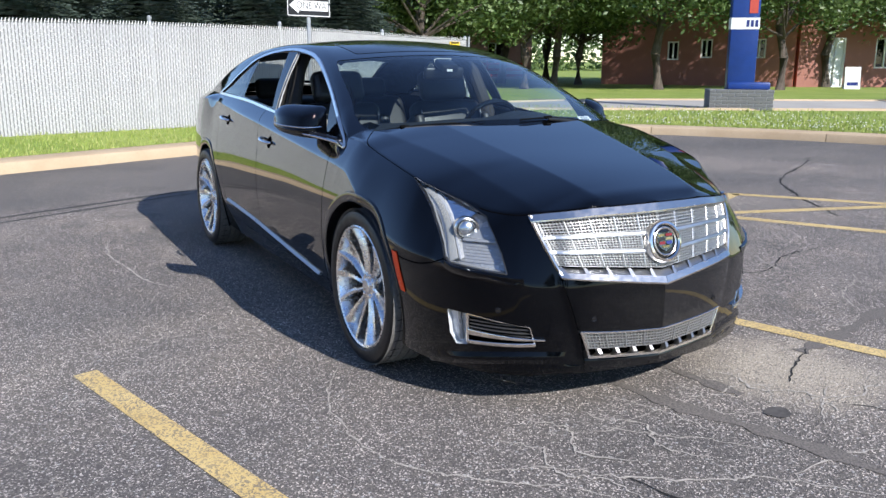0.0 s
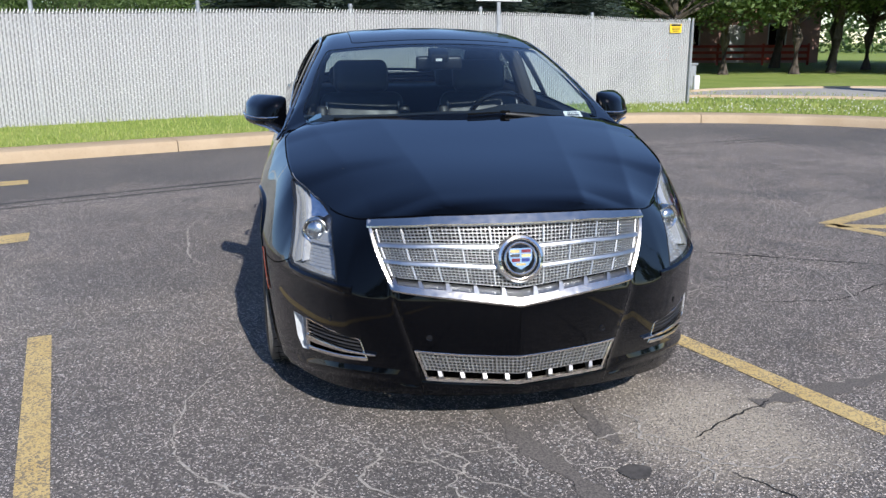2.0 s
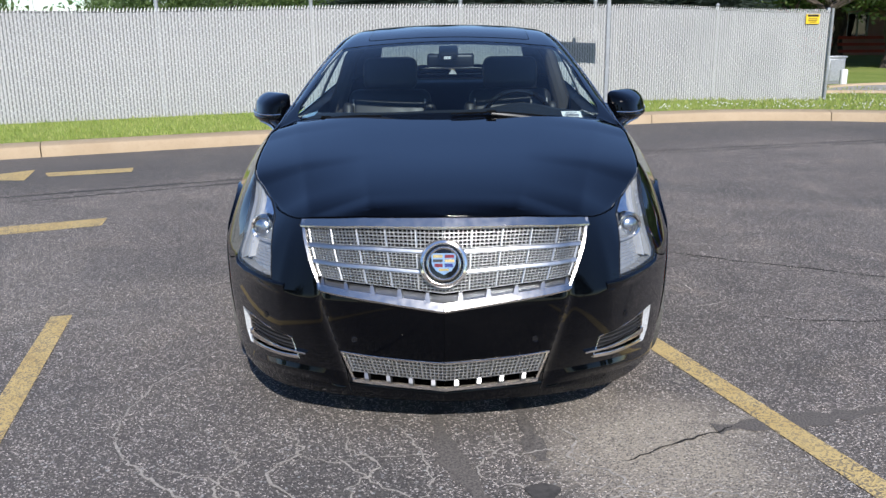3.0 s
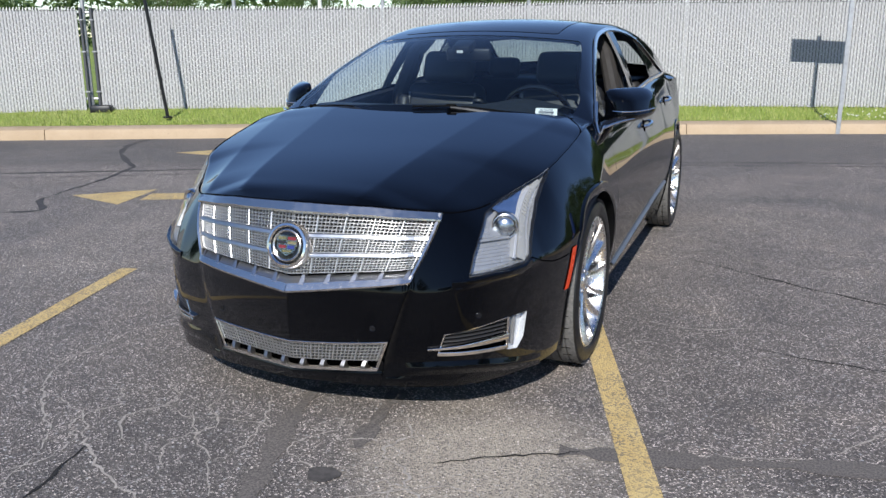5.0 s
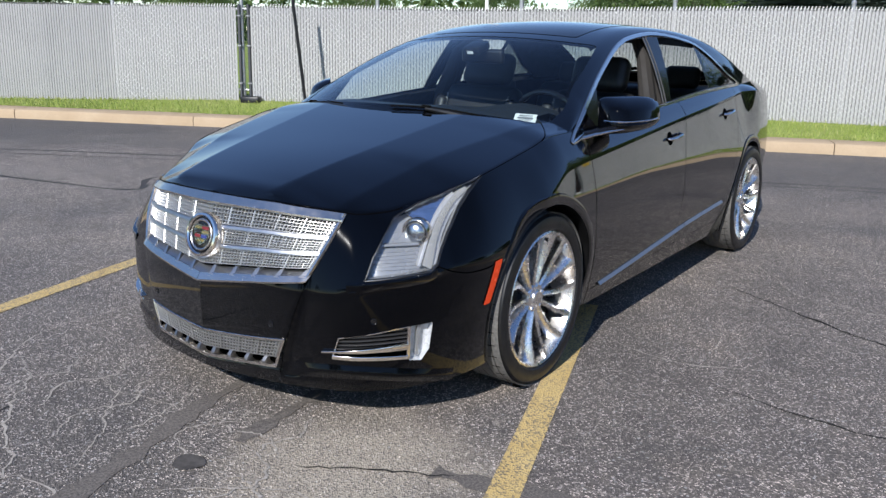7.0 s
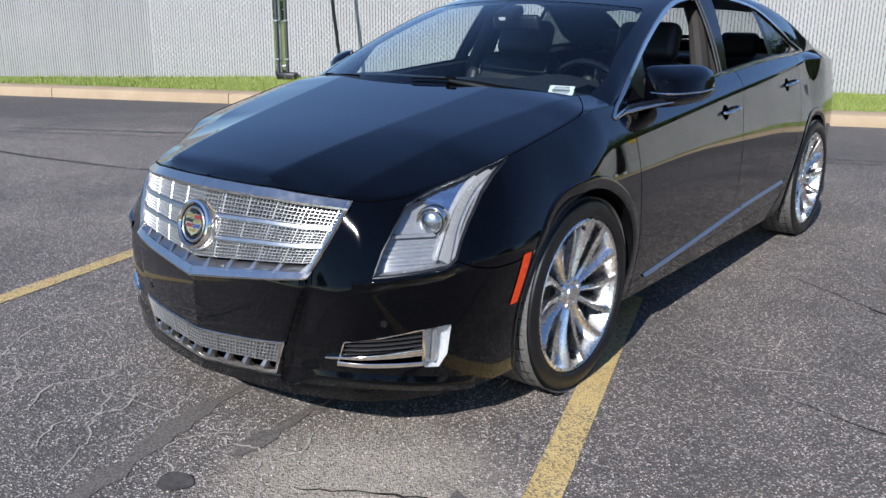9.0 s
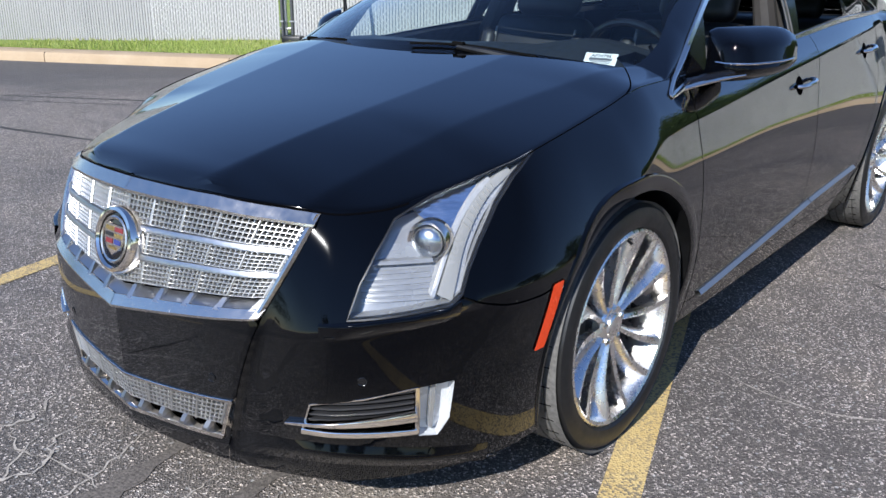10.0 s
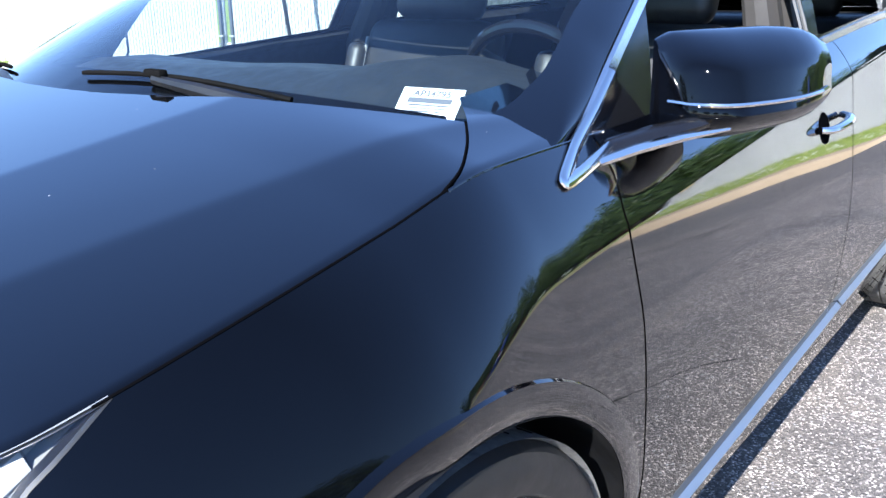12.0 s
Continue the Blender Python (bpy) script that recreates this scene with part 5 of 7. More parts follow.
def wpath(V, F, pts, width, o0, o1):
    for p, q in zip(pts, pts[1:]):
        wbar(V, F, p, q, width, o0, o1, 2)


def wpatch(poly, out, na=60, nz=50, holes=()):
    P = np.array(poly)
    (a0, z0), (a1, z1) = P.min(0), P.max(0)
    A, Z = np.meshgrid(np.linspace(max(a0, 0), a1, na), np.linspace(z0, z1, nz), indexing="ij")
    Zc = np.minimum(Z, z_top(A))
    V = wall(A, Zc, out).reshape(-1, 3)
    val = poly_dist(poly, A, Z).reshape(-1)
    for h in holes:
        val = np.minimum(val, -poly_dist(h, A, Z).reshape(-1))
    return clip(V, grid_faces(na, nz), val)


def well(poly, depth, shrink, mat, name, parent, label=""):
    """A recess behind an opening: sloping sides and a back."""
    P = [np.array(p) for p in poly]
    c = sum(P) / len(P)
    V, F = [], []
    pts = []
    for p, q in zip(P, P[1:] + P[:1]):
        for i in range(4):
            pts.append(p + (q - p) * i / 4)
    n = len(pts)
    for p in pts:
        V.append(tuple(wall(max(p[0], 0), min(p[1], float(z_top(max(p[0], 0)))), -.002)))
    for p in pts:
        q = c + (p - c) * shrink
        V.append(tuple(wall(max(q[0], 0), q[1], -depth)))
    F = [(i, (i + 1) % n, n + (i + 1) % n, n + i) for i in range(n)]
    F.append(tuple(range(n, 2 * n)))
    return V, F


# -- main grille --
grille = new("grille")
grille.parent = car
grille["label"] = "bright chrome mesh grille with three rows"
V, F = wpatch([(-.02, .81), (.60, .785), (.45, .52), (-.02, .46)], -.045, 40, 20)
V, F = joined(V, F)
make("backing", V, F, M_VOID, grille)
g_top = lambda a: 0.797 - 0.006 * (a / .3) if a < .3 else .791 - .025 * ((a - .3) / .285)
g_bot = lambda a: .484 + .029 * (a / .23) if a < .23 else .513 + .024 * ((a - .23) / .22)


def g_at(u, w):
    """A point of the grille: u from the middle to the side, w from the bottom to the top."""
    a_side = .450 + (.585 - .450) * w ** .95
    a = u * a_side
    ab = u * .450
    return (a, g_bot(ab) + (g_top(u * .585) - g_bot(ab)) * w)


V, F = [], []
for i in range(24):
    u0, u1 = i / 24, (i + 1) / 24
    for w0, w1 in ((.888, 1.0), (.0, .105)):
        base = len(V)
        for u in (u0, u1):
            for w, o in ((w0, -.03), (w0 + .004, .013), (w0 + (w1 - w0) * .25, .015), (w1, .004), (w1, -.012)):
                a, z = g_at(u, w)
                V.append(tuple(wall(a, min(z, float(z_top(a))), o)))
        F += [(base + j, base + j + 1, base + 6 + j, base + 5 + j) for j in range(4)]
for i in range(16):
    w0, w1 = i / 16, (i + 1) / 16
    base = len(V)
    for w in (w0, w1):
        for u, o in ((.965, -.03), (.967, .008), (.985, .012), (1.0, .004), (1.004, -.01)):
            a, z = g_at(u, w)
            V.append(tuple(wall(a, min(z, float(z_top(a))), o)))
    F += [(base + j, base + j + 1, base + 6 + j, base + 5 + j) for j in range(4)]
V, F = joined(V, F)
make("grille_frame", V, F, M_SATIN, grille, "polished chrome frame")
V, F = [], []
for i in range(24):
    base = len(V)
    for u in (i / 24 * .965, (i + 1) / 24 * .965):
        for w, o in ((.10, .002), (.165, -.022)):
            V.append(tuple(wall(*g_at(u, w), o)))
    F.append((base, base + 1, base + 3, base + 2))
V, F = joined(V, F)
make("ledge", V, F, M_BAR, grille)
ROWS3 = ((.674, .876), (.449, .611), (.212, .386))
for w0, w1 in ROWS3:
    V, F = [], []
    k = 5
    for j in range(k + 1):
        w = w0 + (w1 - w0) * j / k
        for i in range(12):
            wbar(V, F, g_at(.965 * i / 12, w), g_at(.965 * (i + 1) / 12, w), .0042, -.012, -.001, 1, None, .0030, .25)
    nv = 35
    for i in range(nv):
        u = (i + .5) / nv * .962
        wide = (i % 7 == 6)
        wbar(V, F, g_at(u, w0), g_at(u, w1), .0085 if wide else .0040, -.012, .001 if wide else -.002, 1, None, .0030, .25)
    V, F = joined(V, F)
    make("mesh_panel", V, F, M_MESH, grille, smooth=0)
for w0, w1 in ((.622, .663), (.397, .438)):
    V, F = [], []
    for i in range(20):
        w = (w0 + w1) / 2
        wbar(V, F, g_at(.968 * i / 20, w), g_at(.968 * (i + 1) / 20, w), .0125, -.016, .004, 1)
    V, F = joined(V, F)
    make("cross_bar", V, F, M_BAR, grille)
for side in (1, -1):
    for i in range(5):
        u = .02 + .205 * i + .10
        if u > .95:
            continue
        V, F = [], []
        a0, zt0 = g_at(u, .20)
        a1, zb0 = g_at(u, .095)
        base = len(V)
        for (a, z, o, hw) in ((a0, zt0 - .004, -.010, .0055), (a1, zb0 - .002, .007, .0105)):
            for s in (-1, 1):
                V.append(tuple(wall(a + s * hw, z, o)))
            for s in (1, -1):
                V.append(tuple(wall(a + s * hw, z, -.03)))
        F = [(0, 1, 5, 4), (1, 2, 6, 5), (3, 0, 4, 7), (0, 3, 2, 1), (4, 5, 6, 7)]
        if side < 0:
            V = [(-x, y, z) for x, y, z in V]
            F = [f[::-1] for f in F]
        make("tooth", V, F, M_BAR, grille, smooth=0)
# round badge: ring, dark field and a shield of plain coloured fields
badge = new("badge")
badge.parent = car
badge.matrix_local = Matrix.Translation((0, -.938, .650)) @ pose(0, 0, 0, -14, 0, 0)
badge["label"] = "round chrome badge with coloured shield"
R90 = pose(0, 0, 0, 0, 0, -90)
bm = bmesh.new()
lathe(bm, [(.066, -.006), (.066, .010), (.071, .016), (.079, .014), (.084, .004), (.084, -.03)], 56, R90)
part("ring", bm, M_CHROME, badge)
bm = bmesh.new()
lathe(bm, [(.049, .004), (.050, .011), (.054, .013), (.058, .011), (.059, .004)], 56, R90)
part("wreath", bm, M_SATIN, badge)
bm = bmesh.new()
lathe(bm, [(.0665, .004), (.05, .006), (.0, .007)], 48, R90)
part("field", bm, M_GLOSSBLACK, badge, "gloss black field")
shield = [(x * 1.2, z * 1.2 + .002) for x, z in ((-.035, .028), (.035, .028), (.033, -.004), (.022, -.021), (0, -.033), (-.022, -.021), (-.033, -.004))]
bm = bmesh.new()
vv = [bm.verts.new((x, -.011, z)) for x, z in shield] + [bm.verts.new((x * 1.06, -.005, z * 1.06)) for x, z in shield]
bm.faces.new(vv[:7])
for i in range(7):
    bm.faces.new((vv[i], vv[(i + 1) % 7], vv[7 + (i + 1) % 7], vv[7 + i]))
part("shield", bm, M_CHROME, badge, smooth=0)
for x0, x1, z0, z1, mt in ((-.030, -.003, .015, .024, M_GOLD), (.003, .030, .015, .024, M_RED), (-.030, -.003, .003, .011, M_SIGNBLACK), (.003, .030, .003, .011, M_GOLD), (-.026, -.003, -.011, -.001, M_RED), (.003, .026, -.011, -.001, M_NAVY), (-.014, .014, -.022, -.015, M_GOLD)):
    bm = bmesh.new()
    box(bm, x0 * 1.2, x1 * 1.2, -.0125, -.0105, z0 * 1.2 + .002, z1 * 1.2 + .002)
    part("enamel", bm, mt, badge, smooth=0)

# -- lower grille --
lower_grille = new("lower_grille")
lower_grille.parent = car
V, F = joined(*wpatch([(-.02, .32), (.39, .335), (.34, .2), (-.02, .18)], -.04, 30, 16))
make("backing", V, F, M_VOID, lower_grille)
lg_t = lambda u: (u * .372, .302 + .023 * u ** 1.4)
lg_b = lambda u: (u * .330, .198 + .018 * u)
lg = lambda u, w: (lg_b(u)[0] + (lg_t(u)[0] - lg_b(u)[0]) * w, lg_b(u)[1] + (lg_t(u)[1] - lg_b(u)[1]) * w)
V, F = [], []
for i in range(16):
    u0, u1 = i / 16, (i + 1) / 16
    wbar(V, F, lg(u0, .97), lg(u1, .97), .008, -.02, .004)
    base = len(V)
    for u in (u0, u1):
        V += [tuple(wall(*lg(u, w), o)) for w, o in ((.14, -.024), (.12, -.010), (.05, .006), (-.04, .007), (-.05, -.01))]
    F += [(base + j, base + j + 5, base + j + 6, base + j + 1) for j in range(4)]
for i in range(8):
    wbar(V, F, lg(.985, i / 8), lg(.985, (i + 1) / 8), .009, -.02, .004)
V, F = joined(V, F)
make("grille_frame", V, F, M_CHROME, lower_grille)
V, F = [], []
for j in range(6):
    w = .34 + .58 * j / 5
    for i in range(10):
        wbar(V, F, lg(.97 * i / 10, w), lg(.97 * (i + 1) / 10, w), .0044, -.016, -.002)
for i in range(24):
    u = (i + .5) / 24 * .97
    wide = i % 6 == 5
    wbar(V, F, lg(u, .33), lg(u, .94), .0065 if wide else .0042, -.016, .001 if wide else -.002)
V, F = joined(V, F)
make("mesh_panel", V, F, M_MESH, lower_grille, smooth=0)
for side in (1, -1):
    for i in range(4):
        u = .12 + .235 * i
        V, F = [], []
        for w, o, hw in ((.36, -.012, .006), (.33, -.008, .0065), (.15, .007, .0075), (.07, .008, .008)):
            V += [tuple(wall(lg(u, w)[0] + s * hw, lg(u, w)[1], o if abs(s) < 1.1 else -.02)) for s in (-1.15, -1, 1, 1.15)]
        F = [(4 * j + c, 4 * j + c + 1, 4 * j + c + 5, 4 * j + c + 4) for j in range(3) for c in range(3)]
        F = faced(V, F)
        if side < 0:
            V, F = [(-x, y, z) for x, y, z in V], [f[::-1] for f in F]
        make("tooth", V, F, M_DISC, lower_grille, smooth=0)


def closed_strip(poly, width, o0, o1):
    """A low moulding that runs round an outline on the wall, in one piece."""
    P = np.array([np.array(p) + (np.array(q) - np.array(p)) * k / 4 for p, q in zip(poly, poly[1:] + poly[:1]) for k in range(4)])
    n, V = len(P), []
    T = np.roll(P, -1, 0) - np.roll(P, 1, 0)
    T /= np.linalg.norm(T, axis=1)[:, None]
    N = np.stack([-T[:, 1], T[:, 0]], 1) * width / 2
    for p, d in zip(P, N):
        for s, o in ((1, o0), (.8, o1), (-.8, o1), (-1, o0)):
            a, z = p + d * s
            V.append(tuple(wall(a, min(z, float(z_top(a)) - .001), o)))
    F = [(4 * i + j, 4 * i + j + 1, 4 * ((i + 1) % n) + j + 1, 4 * ((i + 1) % n) + j) for i in range(n) for j in range(3)]
    return V, F


# shut line between hood and nose
for side in (1, -1):
    V = []
    for a in np.linspace(0, .83, 60):
        zt = float(z_top(a))
        V += [tuple(wall(a, zt - .0005, .0010)), tuple(wall(a, zt - .0042, .0010))]
    F = [(2 * i, 2 * i + 1, 2 * i + 3, 2 * i + 2) for i in range(59)]
    if side < 0:
        V = [(-x, y, z) for x, y, z in V]
    make("hood_shut_line", V, faced(V, F), M_FRIT, car)

    pts = [Vector(wall(a, float(z_top(a)))) for a in np.linspace(1.19, float(arc_of_y(.10)), 40)]
    bm = bmesh.new()
    tube(bm, [(side * p.x, p.y, p.z + .0002) for p in pts], .0015, 6)
    part("hood_shut_line", bm, M_FRIT, car)
    pts = [Vector(wall(a, float(z_top(a)))) for a in np.linspace(float(arc_of_y(.10)), float(arc_of_y(.46)), 24)]
    bm = bmesh.new()
    tube(bm, [(side * p.x, p.y, p.z - .0022) for p in pts], .0028, 8)
    part("fender_joint", bm, M_PAINT, car)


# -- headlamps --
def headlamp(side):
    hl = new("headlamp")
    hl.parent = car
    hl["label"] = "clear swept-back headlamp with projector lens"

    def put(name, V, F, mat, label="", smooth=30.0):
        if side < 0:
            V, F = [(-v[0], v[1], v[2]) for v in V], [tuple(reversed(f)) for f in F]
        return make(name, V, F, mat, hl, label, smooth)

    V, F = wpatch(LAMP, .002, 90, 60)
    lens = put("lens", V, faced(V, F), M_LENS, "clear lens")
    lens.visible_shadow = False
    V, F = wpatch(LAMP, -.045, 70, 50)
    put("reflector_bowl", V, faced(V, F), M_LAMP)
    V, F = wpatch([(.690, .576), (.876, .586), (.874, .656), (.720, .654)], -.043, 24, 16)
    put("indicator_back", V, faced(V, F), M_LAMP)
    V, F = well(LAMP, .047, .99, M_LAMP, "", None)
    put("housing", V, F[:-1], M_LAMP, smooth=20)
    # dark seal round the lens
    V, F = closed_strip(LAMP, .0045, -.012, .0012)
    put("seal", V, F, M_BLACK)
    # projector: bezel ring and a glass ball
    c = np.array(wall(.868, .700, -.026))
    d = Vector((.30, -.94, .03)).normalized()
    m = Matrix.Translation(Vector(c)) @ d.to_track_quat("X", "Z").to_matrix().to_4x4()
    bm = bmesh.new()
    lathe(bm, [(.036, -.03), (.040, .004), (.047, .010), (.050, .004), (.050, -.03)], 40, m)
    bv = [tuple(v.co) for v in bm.verts]
    bf = [tuple(v.index for v in f.verts) for f in bm.faces] if not bm.verts.index_update() else []
    bm.free()
    put("projector_ring", bv, bf, M_CHROME)
    bm = bmesh.new()
    lathe(bm, [(.037 * math.cos(q), .022 * math.sin(q)) for q in np.linspace(0, math.pi / 2 - .01, 8)], 32, m)
    bm.verts.index_update()
    bv = [tuple(v.co) for v in bm.verts]
    bf = [tuple(v.index for v in f.verts) for f in bm.faces]
    bm.free()
    put("projector_lens", bv, bf, M_PROJ)
    # light guide along the outer edge
    gp = smooth_poly([(.885, .592), (.908, .640), (.940, .695), (.990, .752), (1.050, .797), (1.125, .837)], 5, False)
    V, F = [], []
    for i, (p, q) in enumerate(zip(gp, gp[1:])):
        t0, t1 = i / (len(gp) - 1), (i + 1) / (len(gp) - 1)
        wbar(V, F, p, q, .034 - .020 * t0, -.05, -.016, 1, .034 - .020 * t1)
    put("light_guide", V, F, M_GUIDE, "white light guide")
    for i in range(9):
        k = len(gp) // 2 + i
        if k + 1 < len(gp):
            p, q = np.array(gp[k]), np.array(gp[k + 1])
            t = (q - p) / np.linalg.norm(q - p)
            nn = np.array((-t[1], t[0])) * (.011 - .0008 * i)
            V, F = [], []
            wbar(V, F, tuple(p - nn), tuple(p + nn), .0035, -.02, -.011, 1)
            put("guide_rib", V, F, M_GUIDE)
    V, F = [], []
    gp2 = [(p[0] - .027 + .012 * i / len(gp), p[1] + .004) for i, p in enumerate(gp)]
    for p, q in zip(gp2[:-4], gp2[1:-3]):
        wbar(V, F, p, q, .010, -.05, -.018)
    put("inner_bezel", V, F, M_LAMPGREY)
    V, F = [], []
    gp3 = [(p[0] + .022 - .014 * i / len(gp), p[1] - .012) for i, p in enumerate(gp)]
    for p, q in zip(gp3[2:-2], gp3[3:-1]):
        wbar(V, F, p, q, .016, -.05, -.024)
    put("outer_bezel", V, F, M_LAMPGREY)
    V, F = wpatch([(.775, .735), (.80, .752), (.896, .786), (1.008, .815), (1.107, .841), (1.165, .858), (1.06, .815), (.985, .765), (.93, .715), (.90, .715), (.88, .735), (.84, .762)], -.030, 60, 40)
    put("upper_reflector", V, faced(V, F), M_REFLECT, "faceted bright reflector")
    # ribbed indicator reflector
    for i in range(6):
        z = .588 + .011 * i
        V, F = [], []
        wbar(V, F, (.690 + .16 * (z - .58), z - .004), (.866, z), .0085, -.055, -.0405, 5)
        put("indicator_rib", V, F, M_LAMP)
    V, F = [], []
    wbar(V, F, (.715, .662), (.872, .664), .008, -.05, -.026, 6)
    put("bezel_bar", V, F, M_LAMP)
    # painted ledge of the bumper under the lens
    V, F = [], []
    ledge = [(.600, .541, .006), (.640, .544, .011), (.680, .549, .014), (.808, .5635, .014), (.880, .573, .011), (.915, .587, .005)]
    for a, z, o in ledge:
        for dz, k in ((.0055, -.004), (.0050, o - .002), (.0030, o), (-.004, o - .001), (-.030, .0006)):
            V.append(tuple(wall(a, z + dz, k)))
    for i in range(len(ledge) - 1):
        F += [(5 * i + j, 5 * i + j + 5, 5 * i + j + 6, 5 * i + j + 1) for j in range(4)]
    put("bumper_ledge", V, faced(V, F), M_PAINT, smooth=50)

    return hl


M_REFLECT = reflector()
M_PROJ = metal_finish("projector_glass", (0.50, 0.53, 0.56), 0.24)
headlamp(1)
headlamp(-1)

def sill_strip(pts):
    """A wedge-shaped moulding whose face looks a little upwards."""
    P = smooth_poly(pts, 5, False)
    V = [tuple(wall(a, z + dz, o)) for a, z in P for dz, o in ((.011, -.006), (.010, -.004), (-.005, .014), (-.008, .0135), (-.010, -.004))]
    return V, [(5 * i + j, 5 * i + j + 1, 5 * i + 6 + j, 5 * i + 5 + j) for i in range(len(P) - 1) for j in range(4)]


# -- fog lamps and vents --
for side in (1, -1):
    def put(name, V, F, mat, parent, label="", smooth=30.0):
        if side < 0:
            V, F = [(-v[0], v[1], v[2]) for v in V], [tuple(reversed(f)) for f in F]
        return make(name, V, F, mat, parent, label, smooth)
    fog = new("fog_lamp")
    fog.parent = car
    V, F = wpatch(FOG, .001, 30, 30)
    put("lens", V, faced(V, F), M_LENS, fog, "clear lens").visible_shadow = False
    V, F = well(FOG, .03, .92, None, "", None)
    put("housing", V, F, M_FOG, fog)
    V, F = [], []
    wbar(V, F, (.852, .275), (.858, .388), .012, -.028, -.012, 4)
    put("light_guide", V, F, M_LAMP, fog)
    vent = new("vent")
    vent.parent = car
    V, F = well(VENT, .035, .97, None, "", None)
    put("recess", V, F, M_VOID, vent)
    V, F = [], []
    wpath(V, F, [VENT[3], VENT[0]], .0045, -.01, .003)
    wpath(V, F, [VENT[0], VENT[1]], .005, -.01, .003)
    wpath(V, F, [VENT[2], VENT[3]], .010, -.01, .003)
    put("chrome_surround", V, F, M_CHROME, vent)
    V, F = [], []
    wbar(V, F, (.549, .279), (.816, .277), .014, -.012, .006, 12)
    put("lower_bar", V, F, M_CHROME, vent)
    V, F = [], []
    wbar(V, F, (.512, .298), (.815, .320), .006, -.004, .013, 14, .022)
    put("blade_bar", V, F, M_CHROME, vent)
    for i in range(6):
        z = .296 + .0145 * i
        V, F = [], []
        wbar(V, F, (.562, z - .004), (.812, z + .010), .005, -.03, -.006, 12)
        put("slat", V, F, M_VENTSLAT, vent)
    for p in ((.317, .374), (.695, .416)):
        c = wall(p[0], p[1], .0005)
        e = wall(p[0], p[1], .01)
        m = Matrix.Translation(Vector(c)) @ Vector(e - c).to_track_quat("X", "Z").to_matrix().to_4x4()
        bm = bmesh.new()
        rr = lathe(bm, [(.011, -.002), (.011, .0012), (.0095, .0002), (.0085, .001), (.0, .0014)], 20, m)
        bm.verts.index_update()
        bv, bf = [tuple(v.co) for v in bm.verts], [tuple(v.index for v in f.verts) for f in bm.faces]
        bm.free()
        put("parking_sensor", bv, bf, M_GLOSSBLACK, car)
    V, F = wpatch([(1.193, .593), (1.159, .588), (1.107, .431), (1.137, .436)], .004, 30, 40)
    put("side_marker", V, F, M_AMBER, car, "red-orange side reflector")
    # raised lip that sweeps under the vent
    LIP = smooth_poly([(.352, .212), (.45, .220), (.60, .227), (.73, .219), (.878, .198), (1.0, .182)], 6, False)
    V = []
    for i, (a, z) in enumerate(LIP):
        o = .0015 + .010 * math.sin(math.pi * i / (len(LIP) - 1)) ** .8
        V += [tuple(wall(a, z + dz, k)) for dz, k in ((.024, .0005), (.008, o * .7), (0, o), (-.010, o * .75), (-.026, .0006))]
    F = [(5 * i + j, 5 * i + j + 5, 5 * i + j + 6, 5 * i + j + 1) for i in range(len(LIP) - 1) for j in range(4)]
    put("bumper_lip", V, faced(V, F), M_PAINT, car, "", 40.0)
    # bright strip along the sill
    pts = [(2.10, .283), (2.30, .300), (2.60, .328), (3.155, .380)]
    V, F = sill_strip(pts)
    put("sill_trim", V, F, M_MESH, car, "bright metal sill strip")
    V, F = sill_strip([(3.165, .381), (3.40, .396), (3.70, .412), (3.81, .418)])
    put("sill_trim", V, F, M_MESH, car, "bright metal sill strip")
    # door handles
    for ac, zc, door in ((2.898, .881, "front_door"), (3.863, .946, "rear_door")):
        dp = panel_obs[door][0 if side > 0 else 1]
        V, F = [], []
        n = 24
        for o, k in ((-.0024, 1.0), (-.0020, .7), (-.0018, .3)):
            for i in range(n):
                q = 2 * math.pi * i / n
                V.append(tuple(wall(ac - .045 + k * .040 * math.cos(q), zc + k * .034 * math.sin(q), o + .003)))
        F = [(r * n + i, r * n + (i + 1) % n, (r + 1) * n + (i + 1) % n, (r + 1) * n + i) for r in range(2) for i in range(n)] + [tuple(2 * n + i for i in range(n))]
        put("handle_cup", V, F, M_FRIT, dp)
        bm = bmesh.new()
        path = [(-.068, .004), (-.058, .020), (-.02, .031), (.03, .034), (.075, .026), (.092, .006)]
        tube(bm, [tuple(wall(ac - .01 + s, zc + .006 + .10 * s, o)) for s, o in smooth_poly(path, 4, False)], .0115, 10, flat=.7)
        bm.verts.index_update()
        bv, bf = [tuple(v.co) for v in bm.verts], [tuple(v.index for v in f.verts) for f in bm.faces]
        bm.free()
        put("door_handle", bv, bf, M_CHROME, dp, "chrome pull handle")


